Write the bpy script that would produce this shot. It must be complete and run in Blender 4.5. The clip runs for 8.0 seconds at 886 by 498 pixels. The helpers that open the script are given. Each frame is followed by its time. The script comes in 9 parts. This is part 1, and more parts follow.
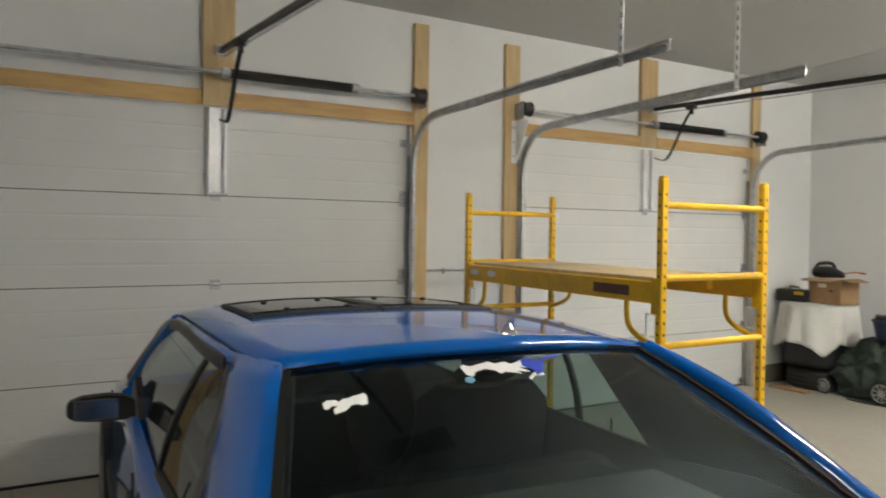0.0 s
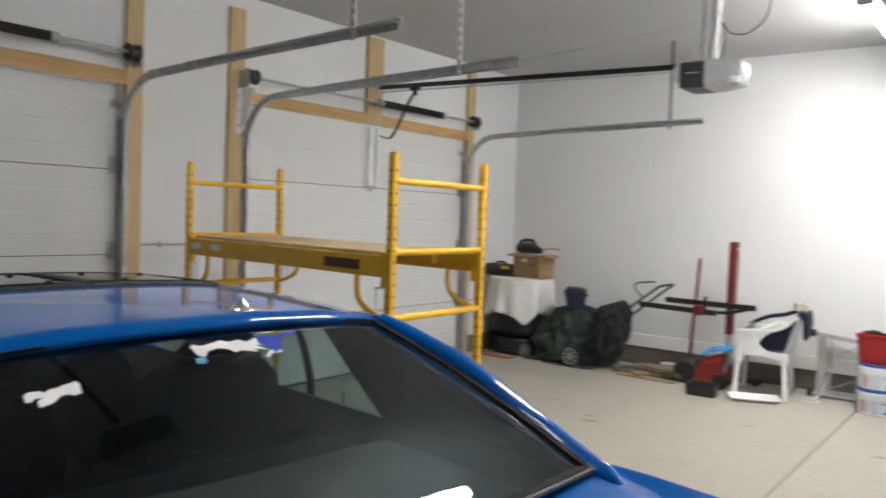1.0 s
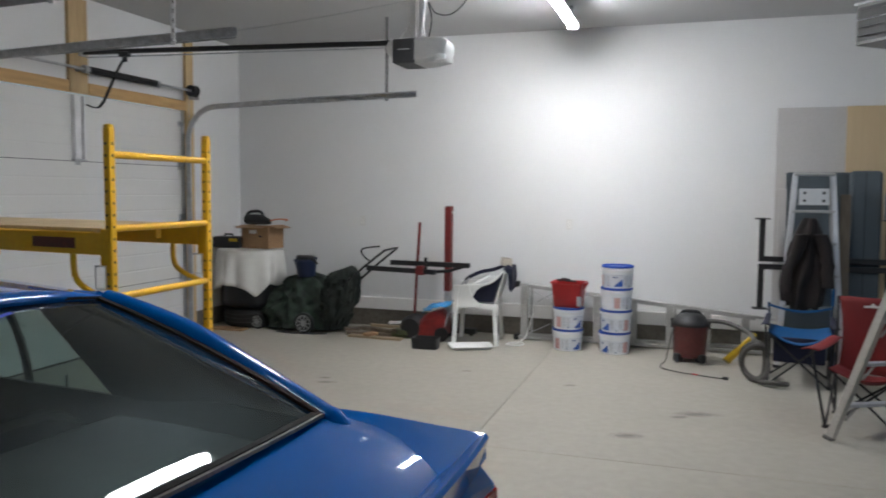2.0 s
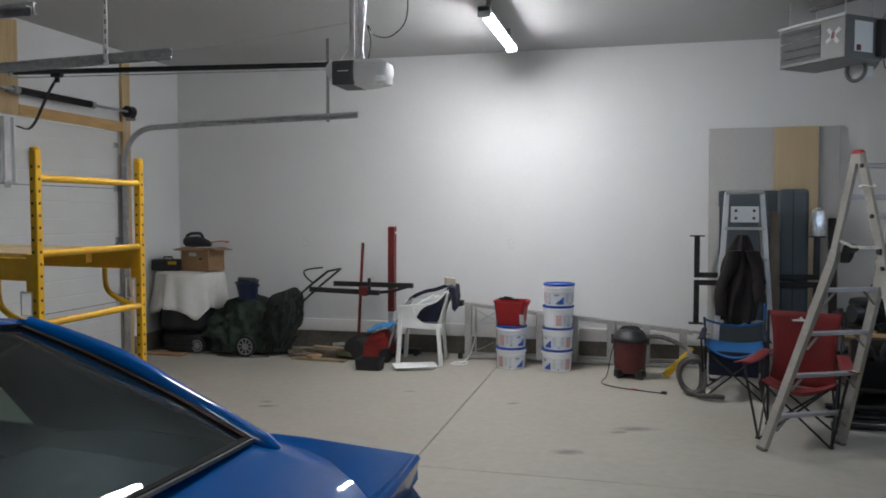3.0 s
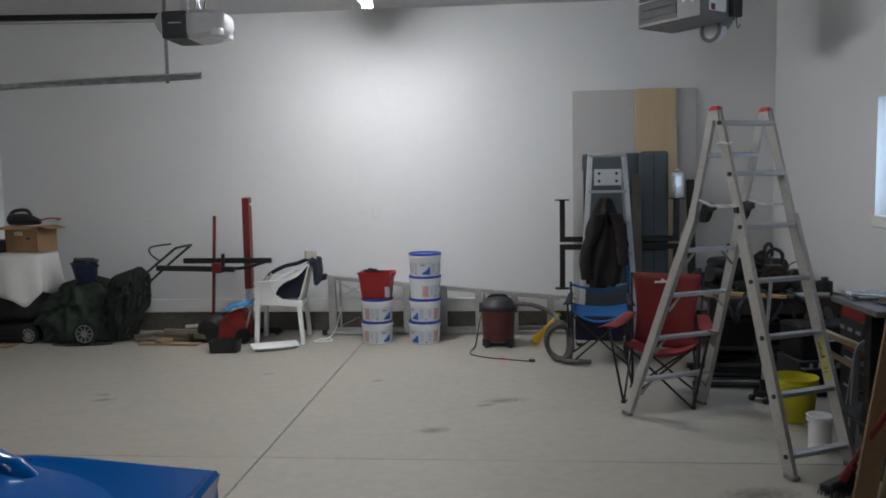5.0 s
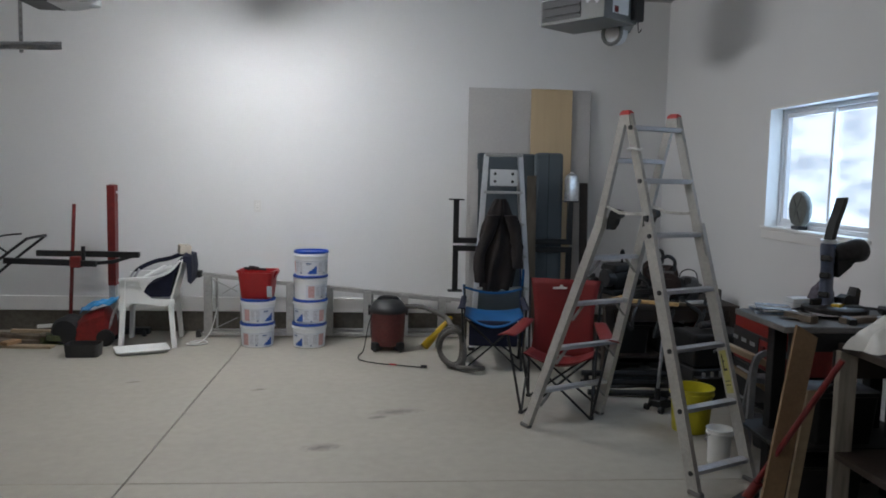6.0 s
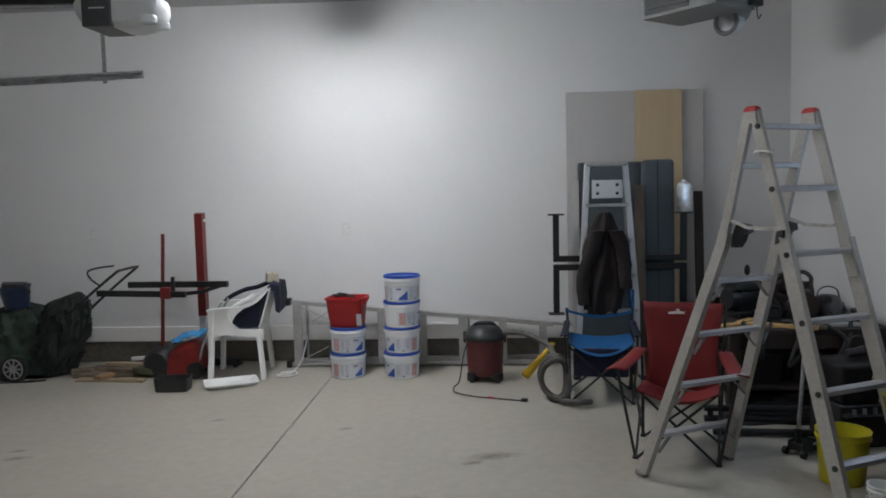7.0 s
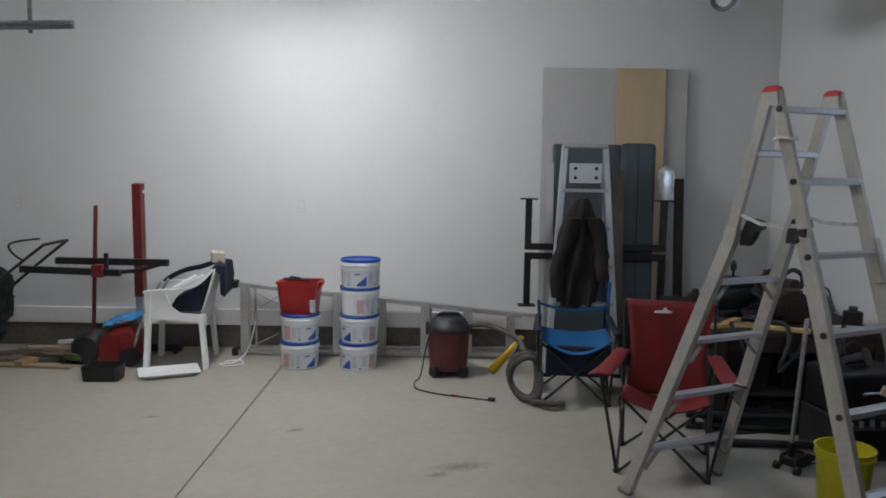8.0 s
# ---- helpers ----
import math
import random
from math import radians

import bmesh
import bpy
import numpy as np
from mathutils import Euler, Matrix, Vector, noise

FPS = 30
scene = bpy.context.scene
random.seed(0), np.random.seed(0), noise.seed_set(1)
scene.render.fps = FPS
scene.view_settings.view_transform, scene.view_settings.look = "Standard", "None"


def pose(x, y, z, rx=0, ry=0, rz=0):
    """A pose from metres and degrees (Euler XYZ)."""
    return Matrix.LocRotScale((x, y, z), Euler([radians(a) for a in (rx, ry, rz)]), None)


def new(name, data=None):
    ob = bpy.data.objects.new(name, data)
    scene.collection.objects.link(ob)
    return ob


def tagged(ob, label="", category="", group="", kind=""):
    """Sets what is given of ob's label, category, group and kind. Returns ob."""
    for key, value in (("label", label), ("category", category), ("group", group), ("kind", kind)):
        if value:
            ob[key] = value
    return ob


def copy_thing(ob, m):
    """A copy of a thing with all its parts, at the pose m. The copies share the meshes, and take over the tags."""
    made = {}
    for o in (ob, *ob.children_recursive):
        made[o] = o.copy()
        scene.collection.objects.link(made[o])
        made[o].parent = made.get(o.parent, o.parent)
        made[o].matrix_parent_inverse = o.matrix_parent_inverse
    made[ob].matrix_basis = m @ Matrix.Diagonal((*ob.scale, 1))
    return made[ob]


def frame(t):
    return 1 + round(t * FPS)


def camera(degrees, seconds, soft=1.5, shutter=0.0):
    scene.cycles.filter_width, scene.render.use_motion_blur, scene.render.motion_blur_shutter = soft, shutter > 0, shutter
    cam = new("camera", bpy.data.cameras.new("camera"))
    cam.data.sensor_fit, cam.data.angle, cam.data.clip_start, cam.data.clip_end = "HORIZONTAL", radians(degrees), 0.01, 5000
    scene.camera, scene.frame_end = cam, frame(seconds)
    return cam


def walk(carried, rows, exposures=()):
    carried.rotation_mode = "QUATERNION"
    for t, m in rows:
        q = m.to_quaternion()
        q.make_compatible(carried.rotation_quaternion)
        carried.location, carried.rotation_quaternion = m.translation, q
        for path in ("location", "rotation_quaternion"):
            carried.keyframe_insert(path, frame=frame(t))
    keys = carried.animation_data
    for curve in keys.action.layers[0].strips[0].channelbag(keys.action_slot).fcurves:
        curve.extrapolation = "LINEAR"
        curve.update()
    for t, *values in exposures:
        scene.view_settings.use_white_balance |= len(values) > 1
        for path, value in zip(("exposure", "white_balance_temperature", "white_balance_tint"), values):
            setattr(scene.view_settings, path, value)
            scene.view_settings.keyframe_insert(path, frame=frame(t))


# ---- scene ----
cam = camera(59.66, 8.0, soft=1.75, shutter=0.35)
PATH = [
    (0.0, 1.232, -0.242, 1.600, 88.81, -0.78, 58.20),
    (0.5, 1.130, -0.187, 1.588, 87.02, -0.68, 50.07),
    (1.0, 1.153, -0.234, 1.589, 87.51, -2.05, 37.74),
    (1.5, 1.196, -0.319, 1.595, 86.40, -2.54, 25.82),
    (2.0, 1.255, -0.386, 1.590, 85.71, -0.48, 17.82),
    (2.2, 1.256, -0.382, 1.590, 86.13, -1.21, 15.77),
    (3.3, 1.319, -0.394, 1.599, 87.34, 0.57, 12.92),
    (3.5, 1.314, -0.395, 1.598, 87.28, 0.29, 11.32),
    (4.0, 1.346, -0.356, 1.604, 85.14, -2.56, 5.28),
    (4.2, 1.361, -0.289, 1.599, 84.89, -1.31, 4.13),
    (5.3, 1.381, 0.094, 1.551, 85.00, 1.67, 4.61),
    (5.5, 1.325, 0.150, 1.561, 84.98, -0.65, 1.15),
    (6.0, 1.248, 0.347, 1.577, 84.54, -1.21, -4.17),
    (6.5, 1.279, 0.603, 1.581, 84.17, 0.63, -0.95),
    (7.0, 1.337, 0.862, 1.608, 85.44, 1.22, 3.40),
    (7.5, 1.313, 1.124, 1.593, 84.49, -0.86, 0.99),
    (8.0, 1.232, 1.370, 1.613, 83.78, -0.87, 0.17),
]
# seconds, stops, kelvin, tint
EXPOSURES = [
    (0.0, 1.02, 7050, 6), (0.5, 1.01, 6900, 7), (1.0, 0.94, 6500, 10), (1.5, 0.60, 6220, 10), (2.0, 0.34, 6180, 10),
    (3.5, -0.03, 6110, 10), (4.0, -0.07, 6090, 10), (8.0, -0.11, 6110, 10),
]
walk(cam, [(t, pose(x, y, z, rx, ry, rz)) for t, x, y, z, rx, ry, rz in PATH], EXPOSURES)

# ---- world and light ----
world = bpy.data.worlds.new("world")
scene.world = world
world.use_nodes = True
wn = world.node_tree
sky = wn.nodes.new("ShaderNodeTexSky")
sky.sky_type = "NISHITA"
sky.sun_disc = False
sky.sun_elevation, sky.sun_rotation = radians(28), radians(200)
wn.nodes["Background"].inputs["Strength"].default_value = 0.12
wn.links.new(sky.outputs["Color"], wn.nodes["Background"].inputs["Color"])
scene.view_settings.exposure = 0.0

TUBE_POWER = 110.0


day = bpy.data.lights.new("window_daylight", "AREA")
day.shape, day.size, day.size_y = "RECTANGLE", 1.14, 0.74
day.energy, day.color = 18.0, (0.55, 0.76, 1.0)
new("window_daylight", day).matrix_basis = pose(4.20, 5.23, 1.68, 0, 90, 0)


# ---- materials ----
def surface(name, color, rough=0.5, metal=0.0, var=0.12, scale=3.0, fine=40.0, bump=0.15, second=None, stain=0.0, stain_color=(0.1, 0.08, 0.06), coat=0.0, coat_ior=1.5, stretch=(1, 1, 1), spec=0.5, depth=0.004):
    """A surface with broad and fine colour change, wear stains, uneven gloss and fine relief."""
    m = bpy.data.materials.new(name)
    m.use_nodes = True
    n, l = m.node_tree.nodes, m.node_tree.links
    b = n["Principled BSDF"]
    tc = n.new("ShaderNodeTexCoord")
    mp = n.new("ShaderNodeMapping")
    mp.inputs["Scale"].default_value = stretch
    l.new(tc.outputs["Object"], mp.inputs["Vector"])
    info = n.new("ShaderNodeObjectInfo")
    add = n.new("ShaderNodeVectorMath")
    add.operation = "ADD"
    mul = n.new("ShaderNodeVectorMath")
    mul.operation = "SCALE"
    comb = n.new("ShaderNodeCombineXYZ")
    l.new(info.outputs["Random"], comb.inputs["X"])
    l.new(info.outputs["Random"], comb.inputs["Y"])
    l.new(comb.outputs[0], mul.inputs[0])
    mul.inputs["Scale"].default_value = 7.0
    l.new(mp.outputs[0], add.inputs[0])
    l.new(mul.outputs[0], add.inputs[1])
    big = n.new("ShaderNodeTexNoise")
    big.inputs["Scale"].default_value = scale
    big.inputs["Detail"].default_value = 5
    small = n.new("ShaderNodeTexNoise")
    small.inputs["Scale"].default_value = fine
    small.inputs["Detail"].default_value = 4
    for t in (big, small):
        l.new(add.outputs[0], t.inputs["Vector"])
    c = Vector(color)
    second = Vector(second) if second else c * (1 - 1.6 * var)
    r1 = n.new("ShaderNodeValToRGB")
    r1.color_ramp.elements[0].position, r1.color_ramp.elements[1].position = 0.3, 0.7
    r1.color_ramp.elements[0].color = (*second, 1)
    r1.color_ramp.elements[1].color = (*[min(1, v * (1 + 0.5 * var)) for v in c], 1)
    l.new(big.outputs["Fac"], r1.inputs["Fac"])
    mix = n.new("ShaderNodeMix")
    mix.data_type, mix.blend_type = "RGBA", "OVERLAY"
    mix.inputs[0].default_value = min(1, 2.2 * var)
    l.new(r1.outputs["Color"], mix.inputs[6])
    l.new(small.outputs["Fac"], mix.inputs[7])
    out = mix.outputs[2]
    if stain:
        st = n.new("ShaderNodeTexNoise")
        st.inputs["Scale"].default_value = scale * 2.3
        st.inputs["Detail"].default_value = 8
        st.inputs["Roughness"].default_value = 0.65
        l.new(add.outputs[0], st.inputs["Vector"])
        rs = n.new("ShaderNodeValToRGB")
        rs.color_ramp.elements[0].position, rs.color_ramp.elements[1].position = 0.52, 0.75
        l.new(st.outputs["Fac"], rs.inputs["Fac"])
        k = n.new("ShaderNodeMath")
        k.operation = "MULTIPLY"
        k.inputs[1].default_value = stain
        l.new(rs.outputs["Color"], k.inputs[0])
        mx = n.new("ShaderNodeMix")
        mx.data_type = "RGBA"
        l.new(k.outputs[0], mx.inputs[0])
        l.new(out, mx.inputs[6])
        mx.inputs[7].default_value = (*stain_color, 1)
        out = mx.outputs[2]
    l.new(out, b.inputs["Base Color"])
    rr = n.new("ShaderNodeMapRange")
    rr.inputs["To Min"].default_value, rr.inputs["To Max"].default_value = max(0.02, rough - 0.1), min(1, rough + 0.12)
    l.new(big.outputs["Fac"], rr.inputs["Value"])
    l.new(rr.outputs[0], b.inputs["Roughness"])
    b.inputs["Metallic"].default_value = metal
    b.inputs["Specular IOR Level"].default_value = spec
    b.inputs["Coat Weight"].default_value = coat
    b.inputs["Coat Roughness"].default_value = 0.04
    b.inputs["Coat IOR"].default_value = coat_ior
    if bump:
        bp = n.new("ShaderNodeBump")
        bp.inputs["Strength"].default_value = bump
        bp.inputs["Distance"].default_value = depth
        l.new(small.outputs["Fac"], bp.inputs["Height"])
        l.new(bp.outputs[0], b.inputs["Normal"])
    return m


def glowing(name, color, strength):
    m = bpy.data.materials.new(name)
    m.use_nodes = True
    b = m.node_tree.nodes["Principled BSDF"]
    b.inputs["Base Color"].default_value = (0.9, 0.9, 0.9, 1)
    b.inputs["Emission Color"].default_value = (*color, 1)
    b.inputs["Emission Strength"].default_value = strength
    return m


def glass(name, tint, rough=0.01, dust=0.0):
    """Thin tinted pane: part of the light passes straight on, the rest is mirrored."""
    m = bpy.data.materials.new(name)
    m.use_nodes = True
    n, l = m.node_tree.nodes, m.node_tree.links
    n.remove(n["Principled BSDF"])
    tr = n.new("ShaderNodeBsdfTransparent")
    tr.inputs["Color"].default_value = (*tint, 1)
    gl = n.new("ShaderNodeBsdfGlossy")
    gl.inputs["Roughness"].default_value = rough
    lw = n.new("ShaderNodeLayerWeight")
    lw.inputs["Blend"].default_value = 0.5
    pw = n.new("ShaderNodeMath")
    pw.operation = "POWER"
    pw.inputs[1].default_value = 4.4
    l.new(lw.outputs["Facing"], pw.inputs[0])
    fr = n.new("ShaderNodeMapRange")
    fr.inputs["To Min"].default_value = 0.03
    l.new(pw.outputs[0], fr.inputs["Value"])
    mx = n.new("ShaderNodeMixShader")
    l.new(fr.outputs[0], mx.inputs[0])
    l.new(tr.outputs[0], mx.inputs[1])
    l.new(gl.outputs[0], mx.inputs[2])
    out = mx.outputs[0]
    if dust:
        df = n.new("ShaderNodeBsdfGlossy")
        df.inputs["Roughness"].default_value = 0.40
        df.inputs["Color"].default_value = (0.62, 0.79, 0.83, 1)
        spots = n.new("ShaderNodeTexNoise")
        spots.inputs["Scale"].default_value = 3.2
        spots.inputs["Detail"].default_value = 6
        tc = n.new("ShaderNodeTexCoord")
        l.new(tc.outputs["Object"], spots.inputs["Vector"])
        amount = n.new("ShaderNodeMapRange")
        amount.inputs["From Min"].default_value, amount.inputs["From Max"].default_value = 0.36, 0.64
        amount.inputs["To Min"].default_value, amount.inputs["To Max"].default_value = 0.3 * dust, 1.7 * dust
        l.new(spots.outputs["Fac"], amount.inputs["Value"])
        dm = n.new("ShaderNodeMixShader")
        l.new(amount.outputs[0], dm.inputs[0])
        l.new(out, dm.inputs[1])
        l.new(df.outputs[0], dm.inputs[2])
        out = dm.outputs[0]
    l.new(out, n["Material Output"].inputs["Surface"])
    return m


drywall = surface("painted_drywall", (0.73, 0.73, 0.728), 0.75, var=0.03, scale=0.8, fine=90, bump=0.10)
# for the unseen south wall: grey picked to weaken light bounced back into the room
grey_wall = surface("grey_bounce_cut", (0.34, 0.34, 0.34), 0.8, var=0.04, scale=0.8, fine=90, bump=0.1)
# even grey, darker than the wall paint
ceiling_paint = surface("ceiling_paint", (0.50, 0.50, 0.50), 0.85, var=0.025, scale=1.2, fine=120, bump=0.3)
concrete = surface("concrete_floor", (0.37, 0.345, 0.292), 0.52, var=0.055, scale=0.9, fine=14, bump=0.02, stain=0.25, stain_color=(0.27, 0.25, 0.215), spec=0.4)
joint_dark = surface("joint_filler", (0.16, 0.14, 0.12), 0.9, var=0.2, scale=9)
curb_concrete = surface("bare_concrete_curb", (0.15, 0.135, 0.11), 0.9, var=0.2, scale=2.5, fine=30, bump=0.4, stain=0.5, stain_color=(0.07, 0.062, 0.05))
white_trim = surface("white_trim_paint", (0.80, 0.79, 0.77), 0.5, var=0.03, scale=2)
pine = surface("pine_lumber", (0.60, 0.43, 0.22), 0.6, var=0.13, scale=3, fine=26, bump=0.2, stretch=(1, 1, 0.12), stain=0.25, stain_color=(0.32, 0.20, 0.09))
pale_wood = surface("pale_dry_lumber", (0.34, 0.26, 0.165), 0.75, var=0.15, scale=5, fine=26, bump=0.2, stretch=(0.15, 1, 1), stain=0.3, stain_color=(0.2, 0.14, 0.08))
pine_flat = surface("pine_board", (0.60, 0.375, 0.15), 0.6, var=0.16, scale=3, fine=26, bump=0.2, stretch=(1, 0.12, 1), stain=0.3, stain_color=(0.3, 0.16, 0.05))
door_white = surface("white_steel_door", (0.70, 0.695, 0.68), 0.42, var=0.025, scale=1.5, fine=160, bump=0.12)
galvanised = surface("galvanised_steel", (0.52, 0.53, 0.55), 0.42, metal=0.9, var=0.16, scale=14, fine=60, bump=0.05)
bright_steel = surface("bright_steel_plate", (0.78, 0.79, 0.80), 0.30, metal=0.9, var=0.08, scale=8)
black_steel = surface("black_painted_steel", (0.012, 0.012, 0.013), 0.45, var=0.2, scale=6, fine=70)
veneer = surface("plywood_veneer", (0.56, 0.43, 0.26), 0.65, var=0.05, scale=3, fine=18, stretch=(1, 1, 0.08), bump=0.05)
zinc = surface("zinc_plated_strip", (0.80, 0.80, 0.81), 0.40, metal=0.3, var=0.08, scale=8)
rail_alu = surface("weathered_aluminium_rail", (0.43, 0.415, 0.385), 0.5, metal=0.35, var=0.10, scale=5, fine=50, stain=0.25, stain_color=(0.36, 0.34, 0.31))
rung_alu = surface("bright_aluminium_rung", (0.52, 0.54, 0.58), 0.4, metal=0.55, var=0.08, scale=6)
aluminium = surface("worn_aluminium", (0.46, 0.455, 0.44), 0.48, metal=0.6, var=0.12, scale=5, fine=50, stain=0.3, stain_color=(0.30, 0.29, 0.27))
yellow_paint = surface("yellow_enamel", (0.80, 0.45, 0.012), 0.38, var=0.10, scale=6, fine=40, stain=0.18, stain_color=(0.42, 0.2, 0.02))
plywood = surface("plywood", (0.58, 0.45, 0.27), 0.7, var=0.12, scale=3, fine=24, stretch=(1, 0.15, 1), bump=0.1)
opener_grey = surface("light_grey_plastic", (0.55, 0.56, 0.57), 0.4, var=0.04, scale=4)
dark_plastic = surface("dark_grey_plastic", (0.05, 0.052, 0.056), 0.45, var=0.1, scale=5)
lens_plastic = surface("clear_lens", (0.75, 0.77, 0.78), 0.15, var=0.03, scale=4)


# ---- mesh helpers ----
def box(bm, x0, y0, z0, x1, y1, z1, bevel=0.0, seg=1):
    m = Matrix.LocRotScale(((x0 + x1) / 2, (y0 + y1) / 2, (z0 + z1) / 2), None, (abs(x1 - x0), abs(y1 - y0), abs(z1 - z0)))
    g = bmesh.ops.create_cube(bm, size=1, matrix=m)["verts"]
    if bevel:
        es = list({e for v in g for e in v.link_edges})
        bmesh.ops.bevel(bm, geom=es, offset=bevel, segments=seg, affect="EDGES", profile=0.5)
    return bm


def obox(bm, centre, size, rot=(0, 0, 0), bevel=0.0, seg=1):
    """A box turned by rot degrees about its centre."""
    m = Matrix.LocRotScale(centre, Euler([radians(a) for a in rot]), size)
    g = bmesh.ops.create_cube(bm, size=1, matrix=m)["verts"]
    if bevel:
        es = list({e for v in g for e in v.link_edges})
        bmesh.ops.bevel(bm, geom=es, offset=bevel, segments=seg, affect="EDGES", profile=0.5)
    return bm


def ring_frames(pts):
    pts = [Vector(p) for p in pts]
    tang = []
    for i in range(len(pts)):
        a, b = pts[max(i - 1, 0)], pts[min(i + 1, len(pts) - 1)]
        tang.append((b - a).normalized())
    up = Vector((0, 0, 1)) if abs(tang[0].z) < 0.9 else Vector((1, 0, 0))
    side = tang[0].cross(up).normalized()
    out = []
    for p, t in zip(pts, tang):
        side = (side - t * side.dot(t)).normalized()
        out.append((p, side, t.cross(side).normalized()))
    return out


def sweep(bm, pts, outline, cap=True):
    """Carry an outline [(side, up)] along a line of points."""
    rings = []
    for p, s, u in ring_frames(pts):
        rings.append([bm.verts.new(p + s * a + u * b) for a, b in outline])
    n = len(outline)
    for r, q in zip(rings, rings[1:]):
        for i in range(n):
            bm.faces.new((r[i], r[(i + 1) % n], q[(i + 1) % n], q[i]))
    if cap and n > 2:
        bm.faces.new(list(reversed(rings[0])))
        bm.faces.new(rings[-1])
    return bm


def pipe(bm, pts, r, seg=8):
    return sweep(bm, pts, [(r * math.cos(2 * math.pi * i / seg), r * math.sin(2 * math.pi * i / seg)) for i in range(seg)])


def rod(bm, p, q, r, seg=10):
    return pipe(bm, [p, q], r, seg)


def smoothed(pts, steps=6):
    """Catmull-Rom through the points."""
    pts = [Vector(p) for p in pts]
    out = []
    for i in range(len(pts) - 1):
        a, b, c, d = pts[max(i - 1, 0)], pts[i], pts[i + 1], pts[min(i + 2, len(pts) - 1)]
        for k in range(steps):
            t = k / steps
            out.append(0.5 * ((2 * b) + (c - a) * t + (2 * a - 5 * b + 4 * c - d) * t * t + (3 * b - a - 3 * c + d) * t ** 3))
    out.append(pts[-1])
    return out


def lathe(bm, profile, seg=24, centre=(0, 0), squash=1.0):
    rings = []
    for r, z in profile:
        rings.append([bm.verts.new((centre[0] + r * math.cos(2 * math.pi * i / seg), centre[1] + squash * r * math.sin(2 * math.pi * i / seg), z)) for i in range(seg)])
    for a, b in zip(rings, rings[1:]):
        for i in range(seg):
            bm.faces.new((a[i], a[(i + 1) % seg], b[(i + 1) % seg], b[i]))
    bm.faces.new(list(reversed(rings[0])))
    bm.faces.new(rings[-1])
    return bm


def loft(bm, rings, closed=True, caps=True):
    vs = [[bm.verts.new(p) for p in r] for r in rings]
    n = len(vs[0])
    for a, b in zip(vs, vs[1:]):
        for i in range(n if closed else n - 1):
            bm.faces.new((a[i], a[(i + 1) % n], b[(i + 1) % n], b[i]))
    if caps and closed:
        bm.faces.new(list(reversed(vs[0])))
        bm.faces.new(vs[-1])
    return bm


def sheet(bm, nu, nv, f):
    """A grid of points f(u, v), u and v from 0 to 1."""
    vs = [[bm.verts.new(f(i / nu, j / nv)) for j in range(nv + 1)] for i in range(nu + 1)]
    for i in range(nu):
        for j in range(nv):
            bm.faces.new((vs[i][j], vs[i + 1][j], vs[i + 1][j + 1], vs[i][j + 1]))
    return bm


def prism(bm, outline, axis, a, b):
    """Extrude an outline of pairs along an axis from a to b."""
    def at(p, v):
        return {"x": (v, p[0], p[1]), "y": (p[0], v, p[1]), "z": (p[0], p[1], v)}[axis]
    return loft(bm, [[at(p, a) for p in outline], [at(p, b) for p in outline]])


def part(name, bm, material, parent=None, label="", smooth=False, solid=0.0, at=None, angle=40):
    me = bpy.data.meshes.new(name)
    bmesh.ops.recalc_face_normals(bm, faces=bm.faces)
    if smooth:
        for f in bm.faces:
            f.smooth = True
        for e in bm.edges:
            if len(e.link_faces) == 2 and e.calc_face_angle(0) > radians(angle):
                e.smooth = False
    bm.to_mesh(me)
    bm.free()
    me.materials.append(material)
    ob = new(name, me)
    ob.parent = parent
    if at is not None:
        ob.matrix_basis = at
    if label:
        ob["label"] = label
    if solid:
        md = ob.modifiers.new("thickness", "SOLIDIFY")
        md.thickness = solid
        md.offset = 0
    return ob


def thing(name, m, label, category, group="", kind=""):
    ob = new(name)
    ob.empty_display_size = 0.1
    ob.matrix_basis = m if isinstance(m, Matrix) else Matrix.Translation(m)
    return tagged(ob, label, category, group, kind)


def BM():
    return bmesh.new()


def again(name, source, parent, m):
    """Another piece on the same mesh."""
    ob = new(name, source.data)
    ob.parent = parent
    ob.matrix_basis = m
    return ob


# ---- the room ----
XW, XE, YN, YS, H = -4.09, 4.03, 8.0, -3.6, 3.32
T = 0.16
D1, D2 = (-0.28, 2.74), (3.84, 6.91)
DOOR_H = 2.47
WIN_Y, WIN_Z = (4.60, 5.856), (1.243, 2.112)


def structure(name, bm, material, label="", category=""):
    ob = part(name, bm, material)
    return tagged(ob, label, category, kind="structure")


# concrete slabs with saw-cut joints between them
bm = BM()
box(bm, XW - T, YS - T, -0.16, XE + T, YN + T, -0.012)
floor = structure("floor", bm, joint_dark, "grey concrete garage floor with saw-cut control joints and stains", "floor")
JX, JY = -0.045, 4.20
for x0, x1 in ((XW - T, JX - 0.0025), (JX + 0.0025, XE + T)):
    for y0, y1 in ((YS - T, -0.0025), (0.0025, JY - 0.0025), (JY + 0.0025, YN + T)):
        bm = BM()
        box(bm, x0, y0, -0.06, x1, y1, 0.0, 0.003)
        part("slab", bm, concrete, floor)

